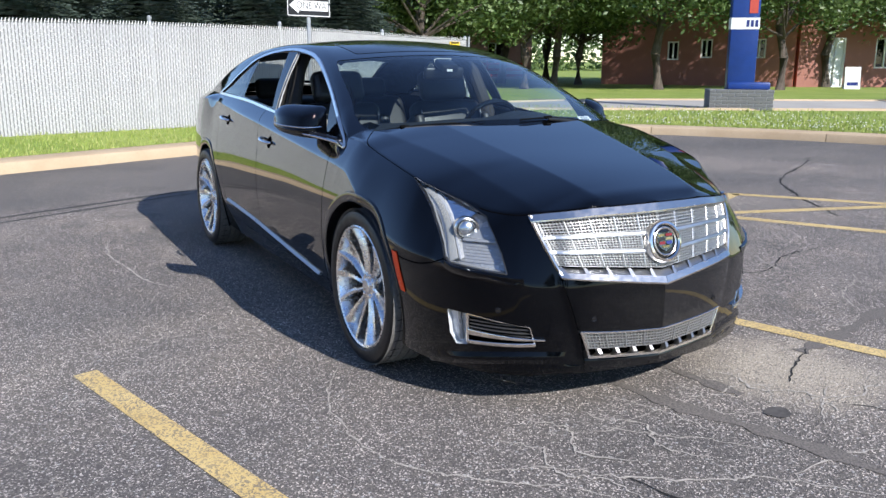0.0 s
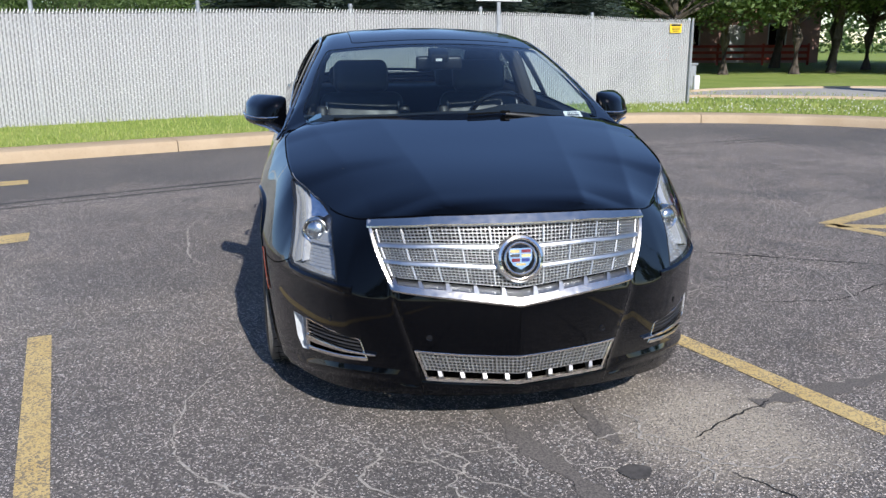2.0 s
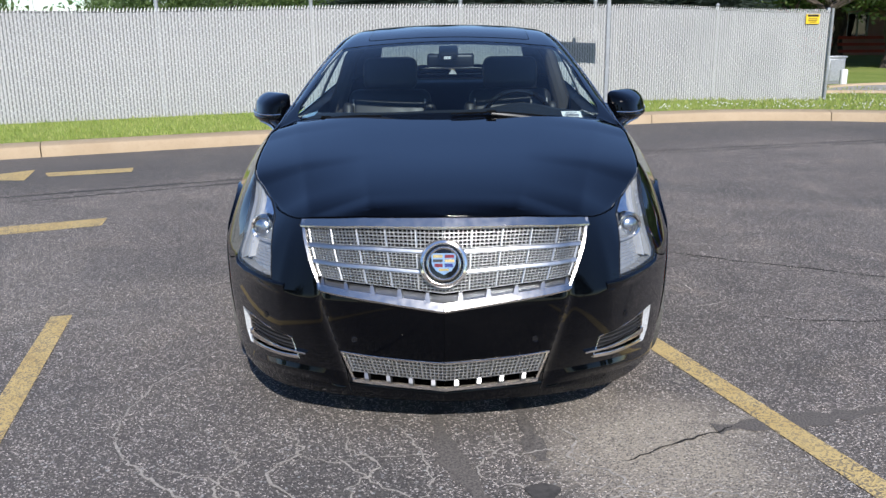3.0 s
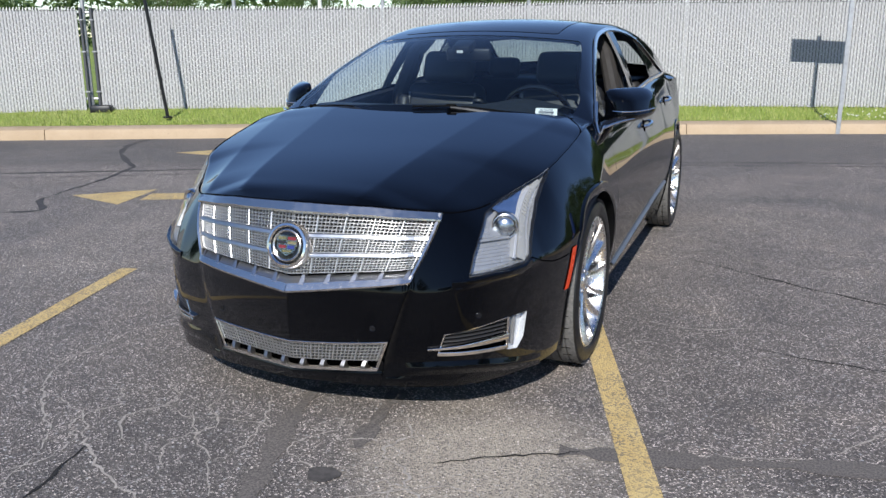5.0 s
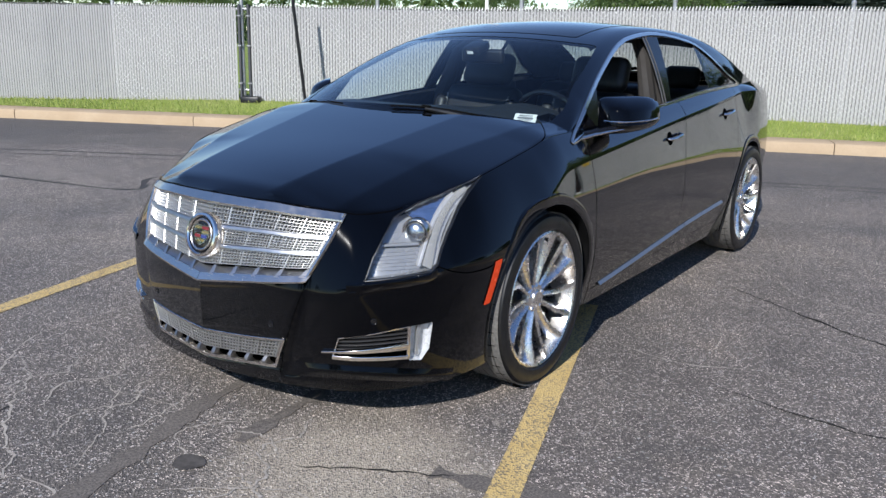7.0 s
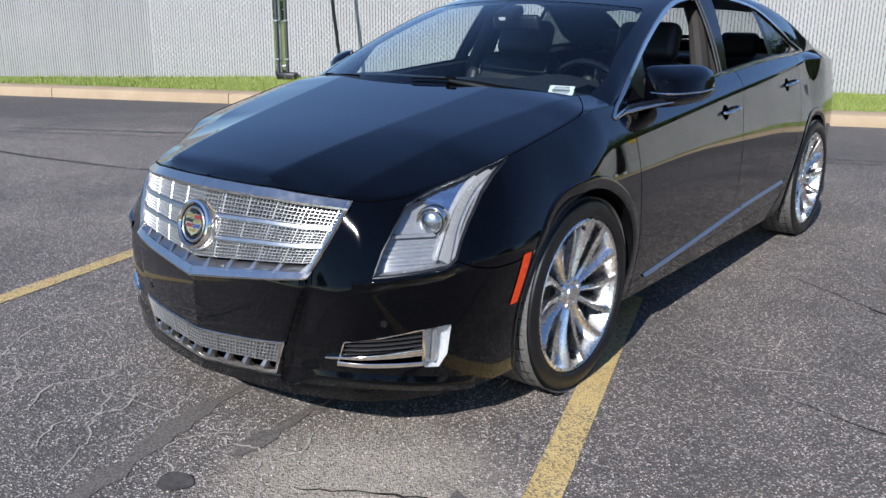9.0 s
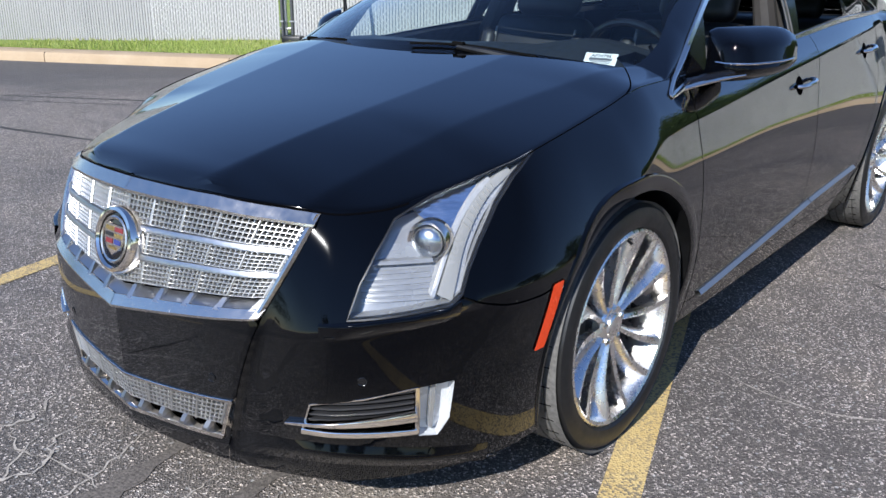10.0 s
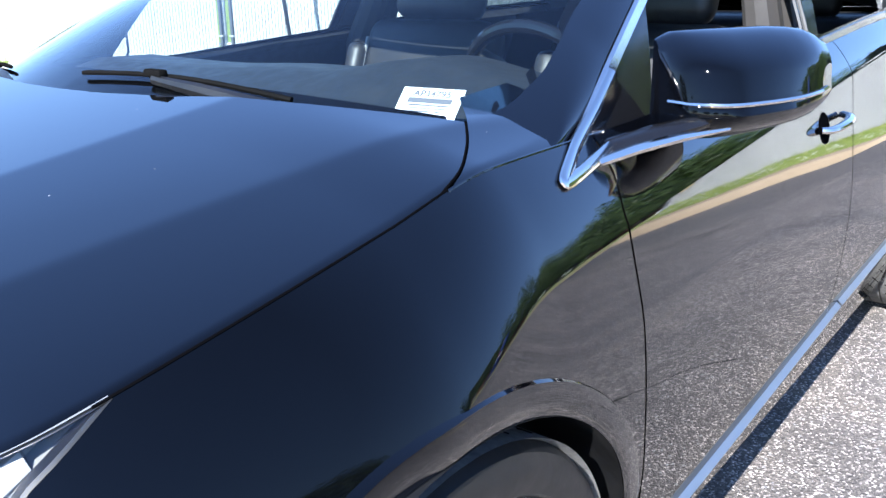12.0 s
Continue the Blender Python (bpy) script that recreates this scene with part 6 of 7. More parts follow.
# -- door mirrors --
def door_mirror(side):
    mr = new("door_mirror")
    mr.parent = car
    mr["label"] = "black mirror housing with chrome strip"

    def put(name, bm, mat, label="", smooth=40.0):
        bmesh.ops.recalc_face_normals(bm, faces=bm.faces[:])
        if side < 0:
            bmesh.ops.scale(bm, vec=(-1, 1, 1), verts=bm.verts[:])
        return part(name, bm, mat, mr, label, smooth)

    P0, P1 = Vector((.800, .610, 1.045)), Vector((.985, .815, 1.050))
    ax = (P1 - P0).normalized()
    fw = Vector((ax.y, -ax.x, 0)).normalized()
    up = Vector((0, 0, 1))
    prof_t = pchip([0, .08, .3, .6, .85, 1.0], [.045, .090, .128, .118, .085, .045])
    prof_u = pchip([0, .08, .3, .6, .85, 1.0], [.060, .071, .074, .074, .068, .048])
    prof_d = pchip([0, .08, .3, .6, .85, 1.0], [.082, .090, .088, .078, .064, .044])
    bm, rings, n = bmesh.new(), [], 28
    us = [0, .03, .08, .16, .26, .38, .5, .62, .74, .84, .92, .97, 1.0]
    for u in us:
        c = P0 + ax * (P1 - P0).length * u
        t, hu, hd = float(prof_t(u)), float(prof_u(u)), float(prof_d(u))
        ring = []
        for i in range(n):
            q = math.pi * i / (n - 1)
            s, k = math.cos(q), math.sin(q)
            e = 0.55
            h = (hu if s > 0 else hd) * abs(s) ** e * (1 if s > 0 else -1)
            ring.append(bm.verts.new(c + up * h + fw * (t * abs(k) ** .8 * (1 - .48 * max(s + .3, 0)))))
        rings.append(ring)
    for A, B in zip(rings, rings[1:]):
        for j in range(n - 1):
            bm.faces.new((A[j], A[j + 1], B[j + 1], B[j]))
    bm.faces.new(rings[0])
    bm.faces.new(rings[-1])
    put("housing", bm, M_PAINT)
    bm = bmesh.new()
    vs = []
    for u in us:
        c = P0 + ax * (P1 - P0).length * u
        vs.append((bm.verts.new(c + up * float(prof_u(u)) * .97 + fw * .004), bm.verts.new(c - up * float(prof_d(u)) * .97 + fw * .004)))
    for (a, b), (c, d) in zip(vs, vs[1:]):
        bm.faces.new((a, c, d, b))
    put("mirror_glass", bm, M_MIRROR, "mirror glass")
    # bright line round the lower third
    bm = bmesh.new()
    pts = []
    for u in np.linspace(.02, .93, 14):
        c = P0 + ax * (P1 - P0).length * u
        t, hd = float(prof_t(u)), float(prof_d(u))
        pts.append(c - up * hd * .32 + fw * (t * .925 + .001))
    tube(bm, pts, .0035, 6)
    put("chrome_line", bm, M_CHROME)
    # stalk
    bm = bmesh.new()
    tube(bm, [(.815, .44, .965), (.850, .52, .978), (.890, .58, .990), (.925, .62, 1.000)], [.022, .024, .020, .012], 10, flat=.55)
    put("stalk", bm, M_GLOSSBLACK)
    bm = bmesh.new()
    tube(bm, [(.832, .385, .957), (.857, .45, .968), (.897, .51, .980), (.947, .556, .990)], [.010, .011, .010, .004], 8, flat=.7)
    put("stalk_trim", bm, M_CHROME)
    return mr


M_MIRROR = metal_finish("mirror_silver", (0.9, 0.9, 0.9), 0.01)
door_mirror(1)
door_mirror(-1)


# -- wheels --
def wheel_at(x, y, side, steer=0.0):
    """A polished multi-spoke wheel; its outer face looks to +x before it is turned."""
    wh = new("wheel")
    wh.parent = car
    wh.matrix_local = Matrix.Translation((x, y, .352)) @ pose(0, 0, 0, 0, 0, (0 if side > 0 else 180) + steer)
    wh["label"] = "polished alloy wheel with twin spokes"
    bm = bmesh.new()
    lathe(bm, [(.268, -.10), (.272, -.115), (.300, -.125), (.332, -.118), (.346, -.100)], 72)
    lathe(bm, [(.346, .082), (.336, .100), (.318, .108), (.300, .108), (.286, .104), (.278, .094), (.272, .086)], 72)
    part("tyre", bm, M_RUBBER, wh)
    # tread with grooves
    bm = bmesh.new()
    prof = [(.346, -.100)]
    for k in range(5):
        c = -.080 + .040 * k
        prof += [(.3515, c - .0165), (.352, c + .0165)] + ([(.344, c + .0175), (.344, c + .0222)] if k < 4 else [])
    prof += [(.346, .082)]
    lathe(bm, prof, 96)
    part("tread", bm, M_TREAD, wh, smooth=0)
    for k in range(40):
        q = 2 * math.pi * k / 40
        b2 = bmesh.new()
        box(b2, .040, .078, -.0012, .0012, .3505, .3527, pose(0, 0, 0, math.degrees(q), 0, 6))
        if k == 0:
            base = part("sipe", b2, M_VOID, wh, smooth=0)
        else:
            b2.free()
            o = new("sipe", base.data)
            o.parent = wh
            o.matrix_local = pose(0, 0, 0, math.degrees(q), 0, 0)
    # rim barrel and lip
    bm = bmesh.new()
    lathe(bm, [(.272, .084), (.277, .090), (.278, .097), (.272, .101), (.264, .096), (.258, .078), (.252, .02), (.245, -.06), (.250, -.11)], 72)
    rim = part("rim", bm, M_RIM, wh, "polished rim")
    bm = bmesh.new()
    lathe(bm, [(.246, -.05), (.0, -.05)], 48)
    part("dark_backing", bm, M_RIM_IN, rim)
    bm = bmesh.new()
    lathe(bm, [(.165, -.005), (.165, .008), (.06, .008)], 48)
    part("brake_disc", bm, M_DISC, rim)
    # spokes: seven pairs, dished and tapering
    rr = np.linspace(.038, .262, 10)
    spoke_me = {}
    for s in (-1, 1):
        bm = bmesh.new()
        rows = []
        for i, r in enumerate(rr):
            t = i / 9
            ang = math.radians(s * (12.4 - 1.4 * math.sin(math.pi * t)) + 3.5 * math.sin(math.pi * t))
            w = .019 + .022 * t ** 1.1
            xo = .052 + .040 * t ** .7 - .010 * math.sin(math.pi * t)
            c = Vector((xo, r * math.sin(ang), r * math.cos(ang)))
            tdir = Vector((0, math.cos(ang), -math.sin(ang)))
            tilt = s * (.004 + .012 * t)
            rows.append([bm.verts.new(c + tdir * w * .5 * q + Vector((dx + tilt * q, 0, 0))) for q, dx in ((-1, -.030), (-1, -.008), (-.2, .004), (.05, .004), (1, -.009), (1, -.030))])
        for A, B in zip(rows, rows[1:]):
            for j in range(5):
                bm.faces.new((A[j], A[j + 1], B[j + 1], B[j]))
        bm.faces.new(rows[-1])
        ob = part("spoke", bm, M_RIM, rim, smooth=35)
        spoke_me[s] = ob
    for k in range(1, 7):
        for s in (-1, 1):
            o = new("spoke", spoke_me[s].data)
            o.parent = rim
            o.matrix_local = pose(0, 0, 0, 360 * k / 7, 0, 0)
    bm = bmesh.new()
    lathe(bm, [(.062, .03), (.062, .052), (.055, .060), (.036, .060), (.034, .066), (.028, .070), (.0, .071)], 40)
    part("hub_cap", bm, M_RIM, rim)
    for k in range(5):
        bm = bmesh.new()
        lathe(bm, [(.010, .045), (.010, .064), (.006, .067), (.0, .067)], 6, pose(0, .049 * math.sin(k * 1.2566), .049 * math.cos(k * 1.2566)))
        part("lug_nut", bm, M_CHROME, rim, smooth=0)
    bm = bmesh.new()
    tube(bm, [(.070, .03, .240), (.085, .03, .232)], .004, 8)
    part("valve", bm, M_BLACK, rim)
    return wh


for y in (0.0, AXLE_R):
    for side in (1, -1):
        wheel_at(side * .800, y, side)

# -- wipers on the windscreen --
def on_glass(x, y, up=0.0):
    return (x, y, float(cab_top(x, y)) + up)


def glass_y(x, yp):
    """y on the cabin's top at the distance yp behind the middle of the screen's lower edge."""
    y = yp
    for _ in range(6):
        y = yp + float(roof_bow(y)) * x * x
    return y


for x0, xm, x1, xe in ((-.73, -.56, -.30, -.20), (.02, .20, .455, .535)):
    w = new("wiper")
    w.parent = car
    bm = bmesh.new()
    pts = [on_glass(x, glass_y(x, .118 + .014 * math.sin(math.pi * i / 12)), .008) for i, x in enumerate(np.linspace(x0, x1, 13))]
    tube(bm, pts, .0042, 6)
    part("wiper_blade", bm, M_VOID, w)
    bm = bmesh.new()
    soft_box(bm, -.022, .022, -.008, .008, -.004, .008, .003, 2, Matrix.Translation(on_glass(xm, glass_y(xm, .124), .014)))
    part("wiper_joint", bm, M_VOID, w)
    bm = bmesh.new()
    tube(bm, [on_glass(xm, glass_y(xm, .118), .010), on_glass(xm + .10, glass_y(xm + .10, .112), .006), on_glass(x1 + .02, glass_y(x1 + .02, .098), .000), on_glass(xe, glass_y(xe, .082), -.010)], [.005, .008, .010, .011], 8, flat=1.5)
    part("wiper_arm", bm, M_BLACK, w)

# -- paper ticket leaning behind the screen --
tag = new("windscreen_ticket")
tag.parent = car
tag["label"] = "white paper ticket with a printed number"
ex, ey = Vector((.097, .026, -.002)).normalized(), Vector((-.006, .047, .038))
ey = (ey - ex * ey.dot(ex)).normalized()
tag.matrix_local = Matrix.Translation((.589, .3265, 1.024)) @ Matrix((ex, ey, ex.cross(ey))).transposed().to_4x4()
bm = bmesh.new()
box(bm, -.049, .049, -.030, .030, -.0004, .0004)
part("paper", bm, M_PAPER, tag, smooth=0)
for z, h, w in ((.005, .010, .070), (-.004, .003, .064), (-.010, .002, .06), (-.016, .002, .05)):
    bm = bmesh.new()
    box(bm, -w / 2, w / 2, z - h / 2, z + h / 2, .0006, .0010)
    part("print_bar", bm, M_INK, tag, smooth=0)
cu = bpy.data.curves.new("number", "FONT")
cu.body, cu.size, cu.align_x, cu.align_y, cu.extrude, cu.offset = "AP34795", .0165, "CENTER", "CENTER", .0003, .0004
txt = new("number", cu)
bpy.context.view_layer.update()
number_mesh = bpy.data.meshes.new_from_object(txt.evaluated_get(bpy.context.evaluated_depsgraph_get()))
bpy.data.objects.remove(txt)
number_mesh.materials.append(M_INK)
txt = new("printed_number", number_mesh)
txt.parent = tag
txt.matrix_local = Matrix.Translation((0, .018, .0009))

# -- interior --
def front_seat(x):
    st = new("front_seat")
    st.parent = car
    st.matrix_local = Matrix.Translation((x, 1.04, .24))
    bm = bmesh.new()
    soft_box(bm, -.26, .26, -.25, .28, .10, .30, .06, 4)
    part("cushion", bm, M_CABIN, st)
    lean = pose(0, .26, .24, -20, 0, 0)
    bm = bmesh.new()
    soft_box(bm, -.25, .25, -.06, .09, .0, .64, .06, 4, lean)
    part("backrest", bm, M_CABIN, st)
    for s in (-1, 1):
        bm = bmesh.new()
        soft_box(bm, s * .245 - .035, s * .245 + .035, -.10, .06, .08, .54, .03, 3, lean)
        part("bolster", bm, M_CABIN, st)
        bm = bmesh.new()
        tube(bm, [lean @ Vector((s * .06, .01, .60)), lean @ Vector((s * .06, .01, .70))], .007, 8)
        part("headrest_post", bm, M_CHROME, st)
        bm = bmesh.new()
        tube(bm, [lean @ Vector((s * .215, -.066, z)) for z in np.linspace(.1, .56, 6)], .006, 6)
        part("piping", bm, M_SEATTRIM, st)
    bm = bmesh.new()
    soft_box(bm, -.165, .165, -.05, .06, .64, .84, .05, 4, lean)
    part("headrest", bm, M_CABIN, st)


front_seat(.365)
front_seat(-.365)
bench = new("rear_bench")
bench.parent = car
bm = bmesh.new()
soft_box(bm, -.66, .66, 2.05, 2.55, .40, .58, .06, 4)
part("cushion", bm, M_CABIN, bench)
bm = bmesh.new()
soft_box(bm, -.64, .64, -.07, .08, .0, .58, .06, 4, pose(0, 2.52, .52, -24, 0, 0))
part("backrest", bm, M_CABIN, bench)
for x in (-.40, .40):
    bm = bmesh.new()
    soft_box(bm, -.12, .12, -.045, .05, .0, .15, .04, 3, pose(x, 2.76, 1.06, -20, 0, 0))
    part("headrest", bm, M_CABIN, bench)
bm = bmesh.new()
soft_box(bm, -.62, .62, 2.70, 3.30, 1.02, 1.06, .015, 2)
part("parcel_shelf", bm, M_CABIN, car)
# dashboard: a long moulded top with a hood over the dials
V = []
xs = np.linspace(-.74, .74, 41)
prof = [(.24, .945), (.36, .988), (.52, 1.016), (.68, 1.014), (.74, .985), (.76, .86), (.74, .72), (.70, .55)]
for x in xs:
    hoodb = .045 * math.exp(-((x - .38) / .17) ** 2) + .012 * math.exp(-(x / .2) ** 2)
    for y, z in prof:
        V.append((x, y + .33 * x * x * (.3 if y > .5 else .6), min(z + (hoodb if .5 < y < .75 else 0), float(cab_top(x, y)) - .03)))
make("dashboard", V, faced(V, grid_faces(41, len(prof))), M_DASH, car)
bm = bmesh.new()
soft_box(bm, .02, .16, .715, .735, .99, .999, .003, 2)
part("dash_screen_edge", bm, M_SEATTRIM, car)
wheel = new("steering_wheel")
wheel.parent = car
wheel.matrix_local = Matrix.Translation((.37, .975, .938)) @ pose(0, 0, 0, 116, 0, 0)
bm = bmesh.new()
tube(bm, [(.185 * math.cos(q), .185 * math.sin(q), 0) for q in np.linspace(0, 2 * math.pi, 48, endpoint=False)], .015, 10, closed=True)
part("rim", bm, M_GLOSSBLACK, wheel)
bm = bmesh.new()
soft_box(bm, -.075, .075, -.06, .06, -.03, .02, .025, 3)
part("hub", bm, M_CABIN, wheel)
for q in (0, math.pi, -math.pi / 2):
    bm = bmesh.new()
    tube(bm, [(.05 * math.cos(q), .05 * math.sin(q), -.01), (.18 * math.cos(q), .18 * math.sin(q), -.004)], .014, 8, flat=.5)
    part("spoke", bm, M_SATIN, wheel)
bm = bmesh.new()
tube(bm, [(0, 0, .02), (0, .04, .30)], .03, 10)
part("column", bm, M_CABIN, wheel)
rv = new("rear_view_mirror")
rv.parent = car
bm = bmesh.new()
soft_box(bm, -.125, .125, -.018, .018, -.036, .036, .016, 3, pose(0.01, .885, 1.268, 8, 0, 0))
part("housing", bm, M_BLACK, rv)
bm = bmesh.new()
box(bm, -.112, .112, .0185, .020, -.028, .028, pose(0.01, .885, 1.268, 8, 0, 0))
part("mirror_glass", bm, M_MIRROR, rv)
bm = bmesh.new()
soft_box(bm, -.05, .05, -.06, .05, -.03, .015, .012, 2, pose(0, .84, 1.318, 20, 0, 0))
part("sensor_pod", bm, M_BLACK, rv)
bm = bmesh.new()
box(bm, -.022, .012, -.062, -.0605, -.02, -.006, pose(0, .84, 1.318, 20, 0, 0))
part("sticker", bm, M_PAPER, rv)
# door cards and floor
for ob_poly, nm in ((((2.0, .30), (4.0, .30), (4.1, 1.06), (3.0, 1.045), (2.0, .96)), "door_card"),):
    V, F = wpatch(list(ob_poly), -.075, 50, 20)
    o = make(nm, V, F, M_CABIN, car)
    flipped(o, car)
V, F = [], []
for a in np.linspace(1.75, 4.3, 50):
    p, q = wall(a, float(z_top(a)) - .004, -.004), wall(a, float(z_top(a)) - .03, -.080)
    V += [tuple(p), tuple(q)]
o = make("door_top", V, [(2 * i, 2 * i + 1, 2 * i + 3, 2 * i + 2) for i in range(49)], M_CABIN, car)
flipped(o, car)
bm = bmesh.new()
box(bm, -.80, .80, .45, 2.9, .26, .28)
box(bm, -.13, .13, .7, 1.9, .28, .62)
box(bm, -.78, .78, .42, .45, .26, .95)
box(bm, -.62, .62, 2.88, 2.92, .28, 1.03)
part("floor_pan", bm, M_CABIN, car)
for s in (1, -1):
    bm = bmesh.new()
    tube(bm, [(s * .70, 1.50, .45), (s * .685, 1.50, 1.0), (s * .605, 1.57, 1.27), (s * .54, 1.63, 1.36)], [.055, .05, .04, .035], 10, flat=1.0)
    tube(bm, [(s * .70, 1.58, .45), (s * .69, 1.57, 1.0), (s * .61, 1.64, 1.27), (s * .54, 1.70, 1.36)], [.06, .055, .04, .035], 10, flat=1.0)
    part("pillar_cover", bm, M_PILLAR, car)

# ---- trees ----
def leaf_cloud(rng, centres, per, spread, size, flat=.6):
    V, F = [], []
    for c, rad in centres:
        for _ in range(per):
            d = Vector((rng.gauss(0, 1), rng.gauss(0, 1), rng.gauss(0, 1) * .8)).normalized()
            p = Vector(c) + d * rad * (rng.random() ** .45) * spread
            u = Vector((rng.gauss(0, 1), rng.gauss(0, 1), rng.gauss(0, flat))).normalized()
            w = u.orthogonal().normalized()
            w.rotate(Matrix.Rotation(rng.uniform(0, 6.28), 3, u))
            k = size * rng.uniform(.6, 1.3)
            b = len(V)
            V += [tuple(p - u * k), tuple(p + w * k * .45), tuple(p + u * k), tuple(p - w * k * .45)]
            F.append((b, b + 1, b + 2, b + 3))
    return V, F


def broadleaf(seed, height, crown_lo, radius, clumps, per, size, label, m, group="broadleaf trees"):
    """A tree with a tapered trunk, forking limbs and a crown of leaf clumps."""
    rng = random.Random(seed)
    t = thing("tree", label, "tree", m, group)
    bm = bmesh.new()
    bend = [(rng.uniform(-.15, .15) * i, rng.uniform(-.15, .15) * i, height * .75 * i / 5) for i in range(6)]
    tube(bm, bend, [.24, .20, .17, .13, .09, .04], 10)
    part("trunk", bm, M_BARK, t)
    centres = []
    for i in range(clumps):
        q, h = rng.uniform(0, 6.28), rng.random()
        z = crown_lo + (height - crown_lo) * h
        r = radius * math.sin(math.pi * min(max(.12 + .80 * h, .05), .98)) ** .7 * rng.uniform(.45, 1.0)
        centres.append(((r * math.cos(q), r * math.sin(q), z), radius * rng.uniform(.18, .30)))
    bm = bmesh.new()
    for c, rad in centres[: 16]:
        z0 = max(crown_lo * .75, c[2] * .55)
        tube(bm, [(0, 0, z0), (c[0] * .5, c[1] * .5, z0 + (c[2] - z0) * .6), c], [.07, .045, .015], 6)
    part("branching", bm, M_BARK, t)
    V, F = leaf_cloud(rng, centres, per, 1.0, size)
    make("crown", V, F, M_LEAF, t, smooth=0)
    return t


def spruce(seed, height, radius, label, m):
    """A conifer with whorls of drooping, layered boughs."""
    rng = random.Random(seed)
    t = thing("spruce", label, "tree", m, "spruces behind the fence")
    bm = bmesh.new()
    tube(bm, [(0, 0, 0), (0, 0, height * .5), (0, 0, height)], [.20, .12, .02], 10)
    part("trunk", bm, M_BARK, t)
    V, F = [], []
    z = .7
    while z < height - .3:
        k = 1 - z / height
        L = radius * k ** .8
        n = int(9 + 9 * k)
        for i in range(n):
            q = 2 * math.pi * (i + rng.random() * .7) / n
            ln = L * rng.uniform(.75, 1.12)
            d = Vector((math.cos(q), math.sin(q), 0))
            s = Vector((-d.y, d.x, 0))
            for j in range(11):
                u = (j + .6) / 11
                p = d * ln * u + Vector((0, 0, z + .25 * ln * u - .38 * ln * u * u + rng.uniform(-.04, .04)))
                wid = .34 * ln * (1 - u) * .55 + .10
                for sd in (-1, 1):
                    for w_ in (0, 1):
                        tip = p + s * sd * wid * rng.uniform(.5, 1.1) + d * wid * rng.uniform(.35, .9) - Vector((0, 0, wid * rng.uniform(.05, .45)))
                        b = len(V)
                        e = Vector((0, 0, .022 + .02 * rng.random())) + d * .02
                        V += [tuple(p - e), tuple(p + e), tuple(tip + e * .4), tuple(tip - e * .4)]
                        F.append((b, b + 1, b + 2, b + 3))
        z += .17 + .10 * rng.random()
    make("crown", V, F, M_SPRUCE, t, smooth=0)
    return t


sp = spruce(3, 9.0, 2.5, "low blue-green spruce with drooping boughs behind the fence", pose(-1.6, 14.6, .1))
for x, y, q, k in ((.9, 14.9, 60, .95), (3.2, 15.2, 130, 1.05), (5.6, 15.9, 200, .9), (-.4, 17.4, 280, 1.1), (2.2, 18.0, 20, 1.1), (4.6, 18.6, 100, 1.15), (7.0, 19.4, 160, 1.05)):
    o = copy_thing(sp, pose(x, y, .1, 0, 0, q))
    o.scale = (k, k, .42 * k)
sp.scale = (1, 1, .42)
t1 = broadleaf(21, 9.0, 2.6, 4.4, 110, 190, .115, "leafy street tree with dark trunk on the lawn", pose(18.1, 26.8, .1))
t2 = broadleaf(22, 10.0, 3.2, 4.8, 115, 190, .115, "broad leafy tree shading the brick building", pose(23.0, 23.9, .1))
for base, x, y, q, k in ((t1, 15.2, 26.9, 80, .95), (t2, 20.2, 27.6, 140, .9), (t1, 23.9, 30.6, 200, 1.0), (t2, 32.8, 23.2, 30, 1.0), (t1, 12.0, 24.5, 300, 1.0), (t2, 27.5, 21.4, 250, .9),
                         (t1, 37.5, 20.0, 110, 1.1), (t2, 10.5, 31, 10, .6), (t1, 16, 33, 70, 1.2), (t2, 21.5, 34, 160, 1.2), (t1, 26.5, 37, 220, 1.3), (t2, 13, 37, 260, 1.2), (t1, 19.5, 40.5, 310, 1.2), (t2, 33, 30, 75, 1.3), (t1, 5, 33, 130, .6), (t2, 8.5, 26, 190, .55), (t1, 41, 27, 20, 1.2)):
    o = copy_thing(base, pose(x, y, .1, 0, 0, q))
    o.scale = (k, k, k)
# lower trees far off above the fence, and the trees round the other sides of the car park
for base, x, y, q, k in ((t1, -58, 46, 0, .66), (t2, -47, 55, 50, .62), (t1, -36, 60, 90, .60), (t2, -24, 58, 140, .62), (t1, -14, 46, 180, .58), (t2, -68, 30, 220, .7), (t1, -8, 40, 20, .56), (t2, -3, 36, 70, .60), (t1, -11.5, 29, 15, .44), (t2, -8.4, 28, 95, .40), (t1, -5.6, 28, 145, .42), (t2, -3.2, 29, 215, .42),
                         (t1, -34, -30, 260, .9), (t2, -22, -38, 300, 1.0), (t1, -9, -36, 10, .8), (t2, 4, -42, 45, 1.0), (t1, 15, -36, 75, .9), (t2, 27, -32, 120, 1.0), (t1, 36, -20, 160, .9), (t2, 30, -8, 200, .8), (t1, 26, 4, 240, .7), (t2, -46, -14, 320, 1.0)):
    o = copy_thing(base, pose(x, y, 0, 0, 0, q))
    o.scale = (k, k, k)
    o["label"], o["group"] = "distant leafy tree at the edge of the grounds", "distant trees"

